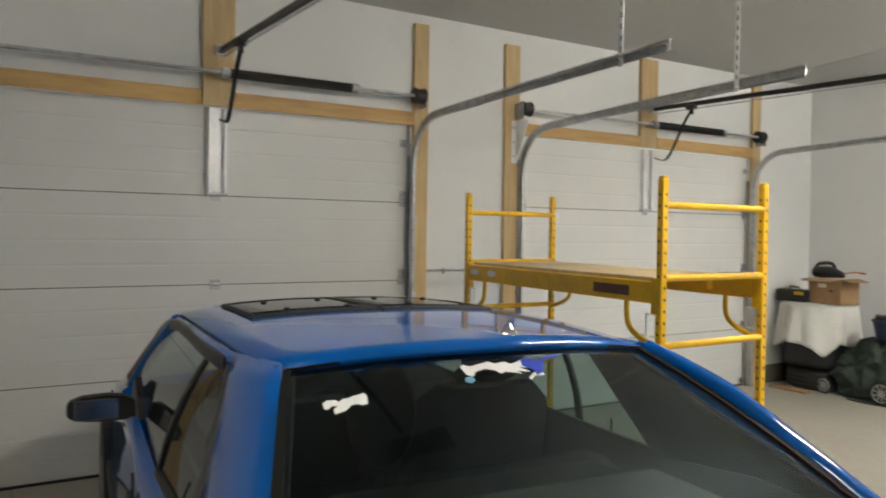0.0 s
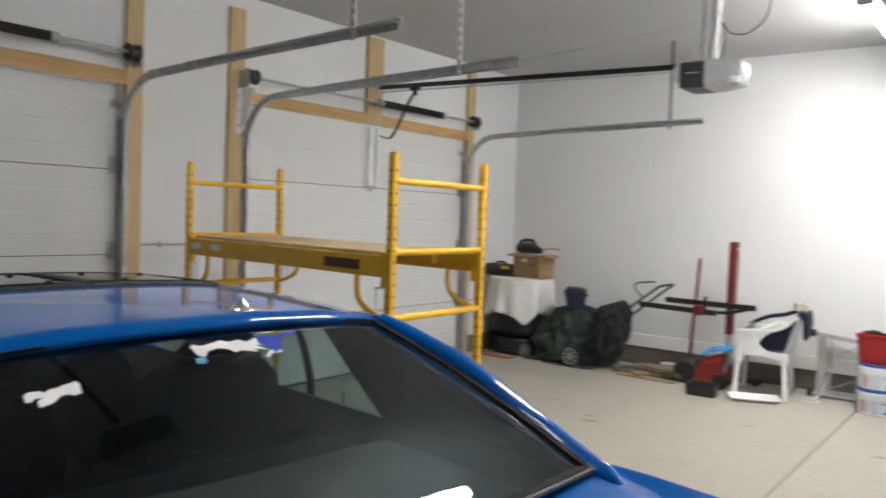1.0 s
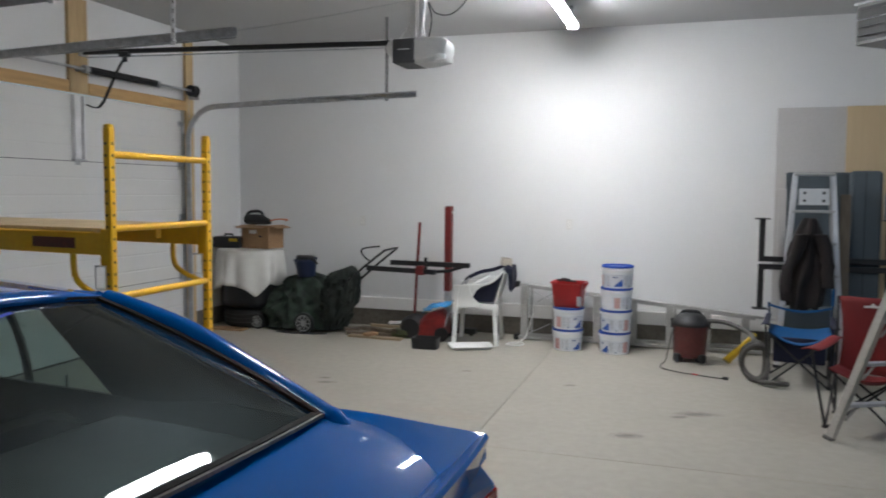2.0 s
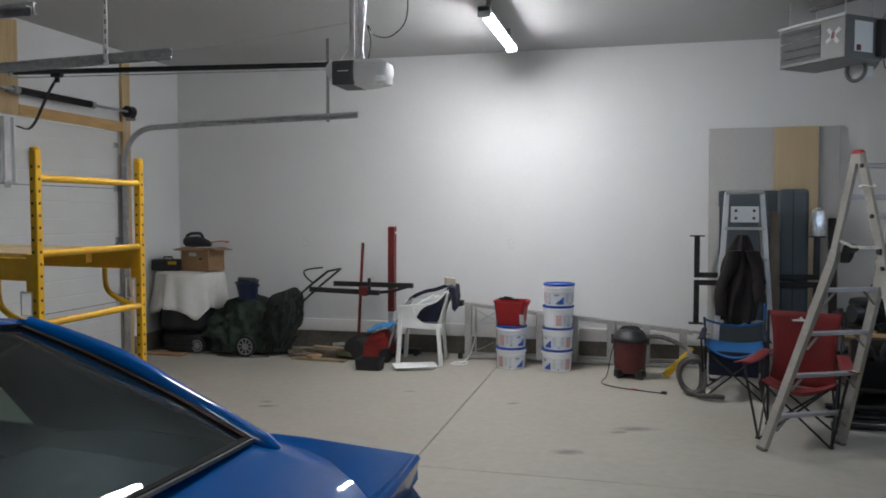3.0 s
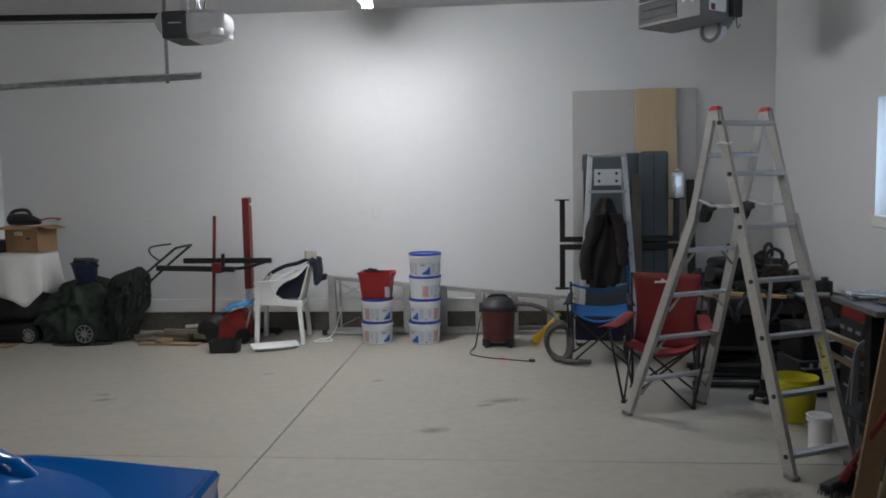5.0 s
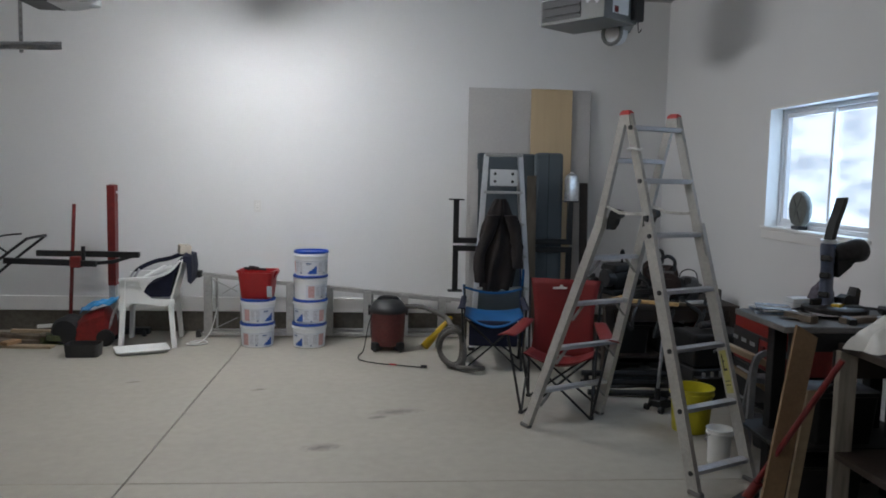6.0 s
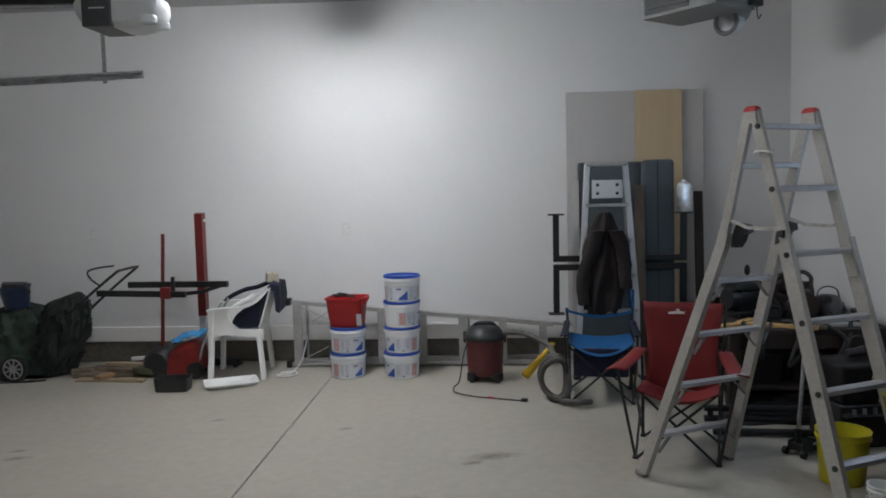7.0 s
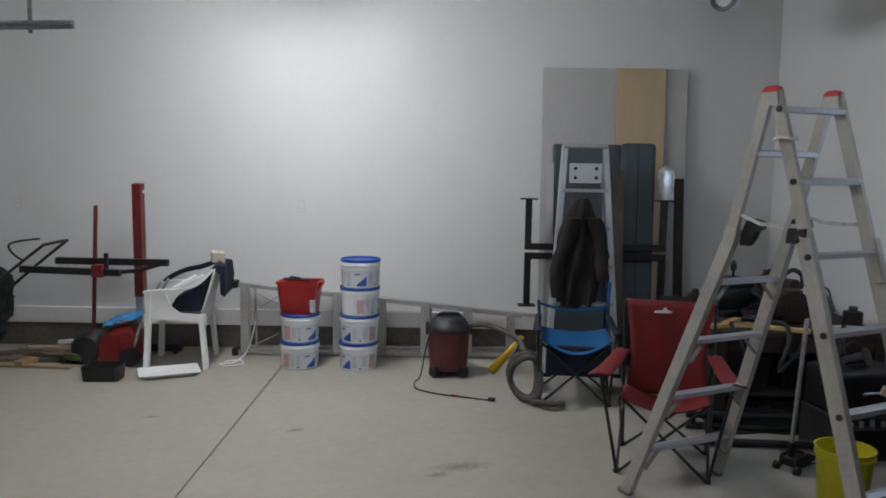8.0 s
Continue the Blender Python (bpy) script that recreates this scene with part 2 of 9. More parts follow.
bm = BM()
box(bm, XW - T, YN, 0, XE + T, YN + T, H)
wall_north = structure("wall_north", bm, drywall, "white painted drywall garage wall", "wall")
bm = BM()
box(bm, XW - T, YS - T, 0, XE + T, YS, H)
wall_south = structure("wall_south", bm, grey_wall, "unseen garage wall, grey to weaken bounced light", "wall")
bm = BM()
box(bm, XE, YS, 0, XE + T, WIN_Y[0], H)
box(bm, XE, WIN_Y[1], 0, XE + T, YN, H)
box(bm, XE, WIN_Y[0], 0, XE + T, WIN_Y[1], WIN_Z[0])
box(bm, XE, WIN_Y[0], WIN_Z[1], XE + T, WIN_Y[1], H)
wall_east = structure("wall_east", bm, drywall, "white painted drywall wall with one sliding window", "wall")
bm = BM()
for y0, y1 in ((YS, D1[0]), (D1[1], D2[0]), (D2[1], YN)):
    box(bm, XW - T, y0, 0, XW, y1, H)
for y0, y1 in (D1, D2):
    box(bm, XW - T, y0, DOOR_H, XW, y1, H)
wall_west = structure("wall_west", bm, drywall, "white painted drywall wall with two overhead doors", "wall")
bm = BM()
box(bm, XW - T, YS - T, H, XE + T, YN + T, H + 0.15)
ceiling = structure("ceiling", bm, ceiling_paint, "flat light grey painted garage ceiling", "ceiling")

# bare concrete curb with a white board above it
bm = BM()
box(bm, XW, YN - 0.012, 0, XE, YN, 0.2, 0.004)
structure("curb_north", bm, curb_concrete, "bare dark concrete foundation curb under the wall", "curb")
bm = BM()
box(bm, XW, YN - 0.03, 0.2, XE, YN, 0.34, 0.004)
structure("baseboard_north", bm, white_trim, "white painted board above the concrete curb", "baseboard")
bm = BM()
box(bm, XE - 0.012, YS, 0, XE, YN - 0.012, 0.2, 0.004)
structure("curb_east", bm, curb_concrete, "bare dark concrete foundation curb under the wall", "curb")
bm = BM()
box(bm, XE - 0.03, YS, 0.2, XE, YN - 0.03, 0.34, 0.004)
structure("baseboard_east", bm, white_trim, "white painted board above the concrete curb", "baseboard")
bm = BM()
box(bm, XW, D2[1] + 0.14, 0, XW + 0.012, YN - 0.03, 0.2, 0.003)
structure("curb_west", bm, curb_concrete, "bare dark concrete foundation curb under the wall", "curb")

# pine boards round the doors
def board(name, y0, z0, y1, z1, material, x0=XW, t=0.038):
    bm = BM()
    box(bm, x0, y0, z0, x0 + t, y1, z1, 0.003)
    return structure(name, bm, material, "bare pine board nailed to the wall round an overhead door", "board")


board("trim_post_1", -0.42, 0, -0.28, 3.3, pine)
board("trim_post_2", 2.755, 0, 2.885, 3.24, pine)
board("trim_post_3", 3.64, 0, 3.79, 3.20, pine)
board("trim_post_4", 6.905, 0, 7.035, 3.27, pine)
board("trim_header_1", -0.28, 2.44, 1.115, 2.545, pine_flat)
board("trim_header_2", 1.345, 2.44, 2.755, 2.545, pine_flat)
board("trim_header_3", 3.79, 2.445, 5.23, 2.55, pine_flat)
board("trim_header_4", 5.465, 2.445, 6.905, 2.55, pine_flat)
board("trim_centre_1", 1.12, 2.44, 1.34, H, pine)
board("trim_centre_2", 5.235, 2.445, 5.46, 3.29, pine)


def overhead_door(name, y0, y1):
    """Four ribbed steel sections with hinges, rollers and a bracket strip for the opener."""
    door = thing(name, (XW - 0.03, (y0 + y1) / 2, 0), "closed white ribbed steel sectional overhead door", "garage door", "overhead doors", "structure")
    half = (y1 - y0) / 2 - 0.006
    rise = 0.612
    first = None
    for k in range(4):
        m = pose(0, 0, k * rise)
        if first:
            again("section", first, door, m)
            continue
        bm = BM()
        prof = [(-0.04, 0.002), (0.0, 0.002)]
        for z in (0.14, 0.30, 0.46):
            prof += [(0.0, z - 0.010), (-0.0015, z - 0.004), (-0.0015, z + 0.004), (0.0, z + 0.010)]
        prof += [(0.0, rise - 0.004), (-0.04, rise - 0.004)]
        prism(bm, prof, "y", -half, half)
        first = part("section", bm, door_white, door, at=m)
    bm = BM()
    box(bm, -0.045, -half, 0.0, 0.006, half, 0.02, 0.004)
    part("bottom_seal", bm, black_steel, door, "black rubber seal")
    for k in (1, 2, 3):
        bm = BM()
        box(bm, -0.03, -half, k * rise - 0.0065, -0.002, half, k * rise + 0.0045)
        part("joint_strip", bm, dark_plastic, door, "dark joint between door sections")
    hinge = None
    for k in (1, 2, 3):
        for y in (-half + 0.04, 0.0, half - 0.04):
            m = pose(0.0, y, k * rise)
            if hinge:
                again("hinge", hinge, door, m)
                continue
            bm = BM()
            box(bm, 0, -0.035, -0.035, 0.006, 0.035, 0.035, 0.002)
            rod(bm, (0.012, -0.035, 0), (0.012, 0.035, 0), 0.009)
            box(bm, 0.004, -0.02, 0.0, 0.022, -0.014, 0.03)
            hinge = part("hinge", bm, galvanised, door, "grey galvanised hinge", at=m)
    bm = BM()
    for y in (-0.055, 0.055):
        box(bm, 0.0, y - 0.01, 1.85, 0.045, y + 0.01, 2.43, 0.003)
    box(bm, 0.0, -0.06, 1.86, 0.008, 0.06, 2.43)
    part("bracket_strip", bm, zinc, door, "bright steel reinforcing strip")
    bm = BM()
    obox(bm, (0.02, -0.0, 1.845), (0.04, 0.15, 0.02), bevel=0.003)
    part("bracket_foot", bm, galvanised, door)
    roller = None
    for k in range(5):
        for y in (-half + 0.02, half - 0.02):
            m = pose(0.03, y, min(k * rise + 0.06, 2.3))
            if roller:
                again("roller_bracket", roller, door, m)
                continue
            bm = BM()
            box(bm, -0.03, -0.05, -0.03, -0.024, 0.035, 0.03, 0.002)
            box(bm, -0.03, -0.025, -0.02, 0.01, -0.02, 0.02)
            rod(bm, (0.0, -0.03, 0), (0.0, 0.03, 0), 0.007)
            roller = part("roller_bracket", bm, galvanised, door, at=m)
    return door


overhead_door("door_1", *D1)
overhead_door("door_2", *D2)


def door_track(y, side, label, xe=-1.37, overlap=0.45):
    """C-shaped galvanised track: upright, bend and horizontal run."""
    th = thing("door_track", (XW, y, 0), label, "door track", "overhead door tracks")
    pts = [(0.06, 0, 0.02), (0.06, 0, 1.2), (0.06, 0, 2.12)]
    for a in range(1, 9):
        q = math.pi / 2 * a / 8
        pts.append((0.06 + 0.36 * (1 - math.cos(q)), 0, 2.12 + 0.36 * math.sin(q)))
    pts += [(1.5, 0, 2.52), (xe - XW, 0, 2.55)]
    c = [(-0.010, -0.028), (0.010, -0.028), (0.010, -0.022), (-0.005, -0.024), (-0.005, 0.024), (0.010, 0.022), (0.010, 0.028), (-0.010, 0.028)]
    bm = BM()
    sweep(bm, pts, [(a * side, b) for a, b in c])
    part("rail", bm, galvanised, th, smooth=False)
    bm = BM()
    a = Vector(pts[-2])
    b = Vector(pts[-1])
    d = (b - a).normalized()
    sweep(bm, [b - d * (overlap + 1.2), b - d * 0.01], [(0.012 * side, -0.005), (0.045 * side, -0.005), (0.045 * side, 0.0), (0.016 * side, 0.0), (0.016 * side, 0.036), (0.012 * side, 0.036)])
    part("angle", bm, galvanised, th)
    bm = BM()
    box(bm, 0.0, -0.02 if side > 0 else -0.05, 0.0, 0.006, 0.05 if side > 0 else 0.02, 2.2, 0.001)
    box(bm, 0.0, 0.02 * side - 0.003, 0.0, 0.055, 0.02 * side + 0.003, 2.2, 0.001)
    part("wall_angle", bm, galvanised, th)
    for z in (0.5, 1.1, 1.7, 2.2):
        bm = BM()
        box(bm, 0.006, 0.012 * side - 0.004, z - 0.03, 0.075, 0.012 * side + 0.02 * side, z + 0.03, 0.002)
        part("clip", bm, galvanised, th)
    return th


TRACK_LABEL = "grey galvanised steel overhead door track with a curved bend"
door_track(2.735, 1, TRACK_LABEL, -1.45)
door_track(3.80, -1, TRACK_LABEL, -1.425)
door_track(6.90, 1, TRACK_LABEL)


slot_grey = surface("slot_shade", (0.20, 0.195, 0.19), 0.7, var=0.1)


def hanger(x, y, z, brace=None, material=None):
    """Perforated angle iron from the ceiling down to a track."""
    th = thing("track_hanger", (x, y, z), "perforated galvanised angle iron hanger from the ceiling", "hanger", "track hangers")
    bm = BM()
    L = H - z
    box(bm, -0.016, -0.002, -0.05, 0.016, 0.002, L, 0)
    box(bm, -0.016, -0.002, -0.05, -0.012, 0.03, L, 0)
    part("upright", bm, material or zinc, th)
    hole = None
    k = 0
    while 0.04 + k * 0.06 < L - 0.02:
        m = pose(0.003, -0.003, 0.04 + k * 0.06)
        if hole:
            again("slot", hole, th, m)
        else:
            bm = BM()
            box(bm, -0.005, -0.0012, -0.014, 0.005, 0.0012, 0.014)
            hole = part("slot", bm, slot_grey, th, at=m)
        k += 1
    bm = BM()
    rod(bm, (0, -0.02, -0.02), (0, 0.03, -0.02), 0.008, 6)
    part("bolt", bm, galvanised, th)
    if brace:
        bm = BM()
        sweep(bm, [(0, 0.0, 0.45 * L), (brace[0], brace[1], L)], [(-0.012, -0.002), (0.012, -0.002), (0.012, 0.002), (-0.012, 0.002)])
        part("brace", bm, galvanised, th)
    return th


dull_zinc = surface("dull_zinc", (0.30, 0.30, 0.31), 0.5, metal=0.4, var=0.12, scale=9)


# bright track bracket on the post between the doors
tb = thing("track_bracket", (XW + 0.038, 3.755, 2.2), "bright galvanised track bracket plate on the pine post", "bracket")
bm = BM()
box(bm, 0.0, -0.05, 0.0, 0.004, 0.035, 0.36, 0.001)
part("plate", bm, zinc, tb)
bm = BM()
prism(bm, [(0.004, 0.05), (0.05, 0.09), (0.16, 0.33), (0.16, 0.36), (0.004, 0.36)], "y", -0.002, 0.002)
part("gusset", bm, zinc, tb)
for z in (0.06, 0.18, 0.30):
    bm = BM()
    rod(bm, (0.004, -0.03, z), (0.012, -0.03, z), 0.010, 6)
    part("lag_bolt", bm, galvanised, tb)

hanger(-1.76, 2.70, 2.54)
hanger(-1.86, 3.77, 2.535)
hanger(-1.70, 6.93, 2.54, brace=(0.16, 0.25), material=dull_zinc)


def torsion_spring(y0, y1, s0, s1):
    """Shaft over a door with one wound spring, drums, cables and bearing plates."""
    th = thing("torsion_shaft", (XW + 0.12, (y0 + y1) / 2, 2.655), "steel torsion shaft with a black wound spring over the door", "door spring", "torsion shafts")
    c = (y0 + y1) / 2
    bm = BM()
    rod(bm, (0, y0 - c, 0), (0, y1 - c, 0), 0.0127, 12)
    part("shaft", bm, galvanised, th, smooth=True)
    bm = BM()
    pts = []
    turns = 84
    for i in range(turns * 8 + 1):
        a = 2 * math.pi * i / 8
        pts.append((0.027 * math.cos(a), s0 - c + (s1 - s0) * i / (turns * 8), 0.027 * math.sin(a)))
    rod(bm, (0, s0 - c, 0), (0, s1 - c, 0), 0.026, 12)
    sweep(bm, pts, [(-0.006, -0.006), (0.006, -0.006), (0.006, 0.006), (-0.006, 0.006)])
    part("spring", bm, black_steel, th, "black wound torsion spring")
    for y in (s0 - c, s1 - c):
        bm = BM()
        rod(bm, (0, y - 0.025, 0), (0, y + 0.025, 0), 0.036, 14)
        part("cone", bm, galvanised, th, smooth=True)
    bm = BM()
    box(bm, -0.12, s0 - c - 0.05, -0.08, -0.115, s0 - c + 0.03, 0.08, 0.002)
    box(bm, -0.12, s0 - c - 0.035, -0.02, 0.03, s0 - c - 0.03, 0.02)
    part("centre_plate", bm, galvanised, th)
    for y, s in ((y0 - c, 1), (y1 - c, -1)):
        bm = BM()
        box(bm, -0.082, y - 0.006, -0.09, 0.04, y, 0.05, 0.002)
        part("bearing_plate", bm, galvanised, th)
        bm = BM()
        yy = y + s * 0.05
        a = Vector((0, yy - 0.04, 0))
        b = Vector((0, yy + 0.04, 0))
        rod(bm, a, b, 0.055, 18)
        rod(bm, a - Vector((0, 0.004, 0)), a + Vector((0, 0.006, 0)), 0.062, 18)
        rod(bm, b - Vector((0, 0.006, 0)), b + Vector((0, 0.004, 0)), 0.062, 18)
        part("cable_drum", bm, black_steel, th, "dark cable drum", smooth=True)
        bm = BM()
        rod(bm, (0.01 - 0.06, yy, 0), (-0.06, yy + s * 0.0, -2.5), 0.002, 5)
        part("cable", bm, galvanised, th)
    return th


torsion_spring(D1[0] - 0.02, 2.80, 1.25, 2.20)
torsion_spring(3.74, 6.96, 5.34, 6.32)


def door_opener(y, full):
    """Rail, trolley with its arm, and the power head on straps."""
    th = thing("door_opener", (XW, y, 2.8), "grey garage door opener head on a black steel rail", "door opener", "door openers")
    bm = BM()
    sweep(bm, [(0.06, 0, 0.015), (3.10, 0, -0.05)], [(-0.018, 0.012), (-0.018, 0.02), (0.018, 0.02), (0.018, 0.012), (0.005, 0.012), (0.005, -0.02), (-0.005, -0.02), (-0.005, 0.012)])
    part("rail", bm, black_steel, th)
    bm = BM()
    sweep(bm, [(0.08, 0.012, -0.03), (3.08, 0.012, -0.085)], [(-0.003, -0.005), (0.003, -0.005), (0.003, 0.005), (-0.003, 0.005)])
    part("chain", bm, galvanised, th, "thin drive chain")
    bm = BM()
    box(bm, 0.0, -0.04, -0.02, 0.06, 0.04, 0.05, 0.004)
    part("header_bracket", bm, galvanised, th)
    bm = BM()
    box(bm, 0.46, -0.03, -0.045, 0.56, 0.03, 0.0, 0.006)
    box(bm, 0.49, -0.012, -0.09, 0.53, 0.012, -0.04, 0.004)
    part("trolley", bm, black_steel, th)
    bm = BM()
    sweep(bm, smoothed([(0.51, 0, -0.05), (0.42, 0, -0.17), (0.33, 0, -0.33), (0.26, 0, -0.44), (0.19, 0, -0.485), (0.08, 0, -0.455)], 5), [(-0.014, -0.004), (0.014, -0.004), (0.014, 0.004), (-0.014, 0.004)])
    part("arm", bm, black_steel, th, "curved black arm down to the door")
    head = BM()
    xs = [(3.05, 0.10, -0.15, -0.06), (3.09, 0.135, -0.19, -0.045), (3.17, 0.15, -0.225, -0.04), (3.36, 0.15, -0.24, -0.04), (3.45, 0.15, -0.225, -0.042), (3.51, 0.13, -0.20, -0.05), (3.54, 0.10, -0.17, -0.065)]
    rings = []
    for x, w, z0, z1 in xs:
        r = 0.03
        rings.append([(x, -w + r, z0), (x, w - r, z0), (x, w, z0 + r), (x, w, z1 - r), (x, w - r, z1), (x, -w + r, z1), (x, -w, z1 - r), (x, -w, z0 + r)])
    loft(head, rings)
    hd = part("head", head, opener_grey, th, "light grey plastic opener head", smooth=True)
    bm = BM()
    box(bm, 3.12, -0.158, -0.235, 3.30, 0.158, -0.05, 0.012, 2)
    part("head_band", bm, dark_plastic, hd, "dark grey middle cover")
    bm = BM()
    box(bm, 3.17, -0.161, -0.135, 3.26, -0.157, -0.128)
    part("name_bar", bm, opener_grey, hd)
    for s in (-1, 1):
        bm = BM()
        lathe(bm, [(0.02, 0.0), (0.05, 0.008), (0.055, 0.03), (0.05, 0.05)], 16)
        part("lens", bm, lens_plastic, hd, "clear lamp lens", smooth=True, at=pose(3.48, s * 0.09, -0.22))
    for x, yy in ((3.27, -0.10), (3.27, 0.10)):
        bm = BM()
        box(bm, x - 0.02, yy - 0.002, -0.05, x + 0.02, yy + 0.002, H - 2.8, 0)
        box(bm, x - 0.02, yy - 0.002, -0.05, x - 0.016, yy + 0.03, H - 2.8, 0)
        part("strap", bm, bright_steel, th, "perforated hanging strap")
    bm = BM()
    sweep(bm, [(3.27, 0.10, 0.02), (3.40, -0.10, H - 2.8)], [(-0.015, -0.002), (0.015, -0.002), (0.015, 0.002), (-0.015, 0.002)])
    part("cross_brace", bm, galvanised, th)
    if full:
        bm = BM()
        pipe(bm, smoothed([(3.36, 0.0, -0.04), (3.38, 0.02, 0.12), (3.35, 0.03, 0.25), (3.42, 0.0, 0.16), (3.55, -0.02, 0.14), (3.66, 0.0, 0.24), (3.68, 0.02, 0.40), (3.66, 0.03, H - 2.8)], 6), 0.005, 6)
        part("power_cord", bm, black_steel, th, "grey power cord looped to the ceiling")
        bm = BM()
        pipe(bm, smoothed([(3.32, 0.06, -0.04), (3.30, 0.06, 0.1), (3.36, 0.05, 0.2), (3.30, 0.06, 0.36), (3.34, 0.05, H - 2.8)], 5), 0.004, 5)
        part("wire", bm, galvanised, th)
        bm = BM()
        pipe(bm, smoothed([(3.3, 0.06, 0.30), (2.4, 0.06, 0.20), (1.4, 0.05, 0.12), (0.5, 0.04, 0.09), (0.06, 0.03, 0.1)], 4), 0.002, 5)
        part("sensor_wire", bm, galvanised, th, "thin wire along the rail")
    return th


door_opener(5.385, True)
door_opener(1.235, False)


# ---- tube lamps ----
tube_glow = glowing("lit_tube", (1.0, 0.985, 0.965), 1.49 * TUBE_POWER)
# second lamp: strength set to balance the light between the walls
second_glow = glowing("second_lit_tube", (1.0, 0.975, 0.94), 0.92 * TUBE_POWER)
unseen_lamp_glow = glowing("unseen_lit_tube", (1.0, 0.975, 0.94), 0.36 * TUBE_POWER)
lamp_white = surface("white_lamp_housing", (0.75, 0.75, 0.74), 0.4, var=0.02)


def tube_lamp(x, y0, y1, glow):
    """A strip lamp on two short brackets, with a rounded diffuser under a slim housing."""
    th = thing("tube_lamp", (x, (y0 + y1) / 2, LAMP_Z), "lit white fluorescent strip lamp hung just below the ceiling", "ceiling lamp", "ceiling tube lamps")
    h = (y1 - y0) / 2
    bm = BM()
    prism(bm, [(-0.034, 0.045), (0.034, 0.045), (0.052, 0.0), (-0.052, 0.0)], "y", -h, h)
    part("housing", bm, lamp_white, th)
    bm = BM()
    out = [(0.046 * math.cos(math.pi * k / 12), -0.0005 - 0.031 * math.sin(math.pi * k / 12)) for k in range(13)]
    prism(bm, out, "y", -h + 0.06, h - 0.06)
    part("diffuser", bm, glow, th, "glowing white rounded diffuser", smooth=True)
    for s in (-1, 1):
        bm = BM()
        box(bm, -0.054, s * h - 0.06 if s > 0 else -h, -0.046, 0.054, h if s > 0 else -h + 0.06, 0.046, 0.012, 2)
        part("end_cap", bm, lamp_white, th)
        bm = BM()
        box(bm, -0.02, s * (h - 0.22) - 0.015, 0.045, 0.02, s * (h - 0.22) + 0.015, H - LAMP_Z, 0.002)
        part("hanging_bracket", bm, galvanised, th, "grey steel hanging bracket")
    return th


LAMP_Z = 3.18
tube_lamp(0.125, 5.72, 7.18, tube_glow)
tube_lamp(0.05, 2.20, 3.60, second_glow)
# unseen third lamp, added at the row's spacing to brighten the south side
tube_lamp(0.05, -1.55, -0.15, unseen_lamp_glow)


# ---- window ----
bm = BM()
y0, y1 = WIN_Y
z0, z1 = WIN_Z
window_1 = thing("window_1", (XE, (y0 + y1) / 2, z0), "white vinyl sliding window with daylight outside", "window", "", "structure")
hw, hh = (y1 - y0) / 2, z1 - z0
vinyl = surface("white_vinyl", (0.72, 0.73, 0.75), 0.35, var=0.02)


def frame_of(bm, x0, x1, ya, yb, za, zb, w):
    box(bm, x0, ya, za, x1, ya + w, zb, 0.003)
    box(bm, x0, yb - w, za, x1, yb, zb, 0.003)
    box(bm, x0, ya + w, za, x1, yb - w, za + w, 0.003)
    box(bm, x0, ya + w, zb - w, x1, yb - w, zb, 0.003)


bm = BM()
for a, b in ((-hw, -hw + 0.012), (hw - 0.012, hw)):
    box(bm, 0.0, a, 0.012, 0.11, b, hh - 0.012)
box(bm, 0.0, -hw, hh - 0.012, 0.11, hw, hh)
part("window_reveal", bm, white_trim, window_1)
bm = BM()
box(bm, -0.015, -hw - 0.03, -0.012, 0.11, hw + 0.03, 0.012, 0.004)
part("window_sill", bm, white_trim, window_1)
bm = BM()
box(bm, -0.012, -hw - 0.01, -0.075, 0.0, hw + 0.01, -0.012, 0.003)
part("apron", bm, white_trim, window_1)
bm = BM()
frame_of(bm, 0.095, 0.155, -hw + 0.012, hw - 0.012, 0.012, hh - 0.012, 0.030)
part("window_frame", bm, vinyl, window_1)
for k, (ya, yb, xx) in enumerate(((-0.03, hw - 0.042, 0.105), (-hw + 0.042, 0.03, 0.128))):
    bm = BM()
    frame_of(bm, xx, xx + 0.022, ya, yb, 0.042, hh - 0.042, 0.030)
    sash = part("sash", bm, vinyl, window_1)
    bm = BM()
    box(bm, xx + 0.009, ya + 0.030, 0.072, xx + 0.013, yb - 0.030, hh - 0.072)
    pane = part("pane", bm, glass("clear_pane", (0.96, 0.97, 0.98)), sash)
    pane.visible_shadow = False

# bright winter yard seen through the window: a plain far backdrop
m = bpy.data.materials.new("winter_distance")
m.use_nodes = True
n, l = m.node_tree.nodes, m.node_tree.links
b = n["Principled BSDF"]
tc = n.new("ShaderNodeTexCoord")
mp = n.new("ShaderNodeMapping")
mp.inputs["Scale"].default_value = (1, 0.5, 1.6)
ns = n.new("ShaderNodeTexNoise")
ns.inputs["Scale"].default_value = 1.1
ns.inputs["Detail"].default_value = 7
rp = n.new("ShaderNodeValToRGB")
rp.color_ramp.elements[0].position, rp.color_ramp.elements[1].position = 0.40, 0.56
rp.color_ramp.elements[0].color = (0.42, 0.47, 0.54, 1)
rp.color_ramp.elements[1].color = (0.88, 0.96, 1.0, 1)
l.new(tc.outputs["Object"], mp.inputs["Vector"])
l.new(mp.outputs[0], ns.inputs["Vector"])
l.new(ns.outputs["Fac"], rp.inputs["Fac"])
l.new(rp.outputs["Color"], b.inputs["Emission Color"])
b.inputs["Emission Strength"].default_value = 1.25
b.inputs["Base Color"].default_value = (0.6, 0.62, 0.66, 1)
bm = BM()
box(bm, 11.0, -60, -0.5, 11.1, 70, 30)
tagged(part("backdrop", bm, m), "bright snowy yard far outside the window", "backdrop", kind="structure")
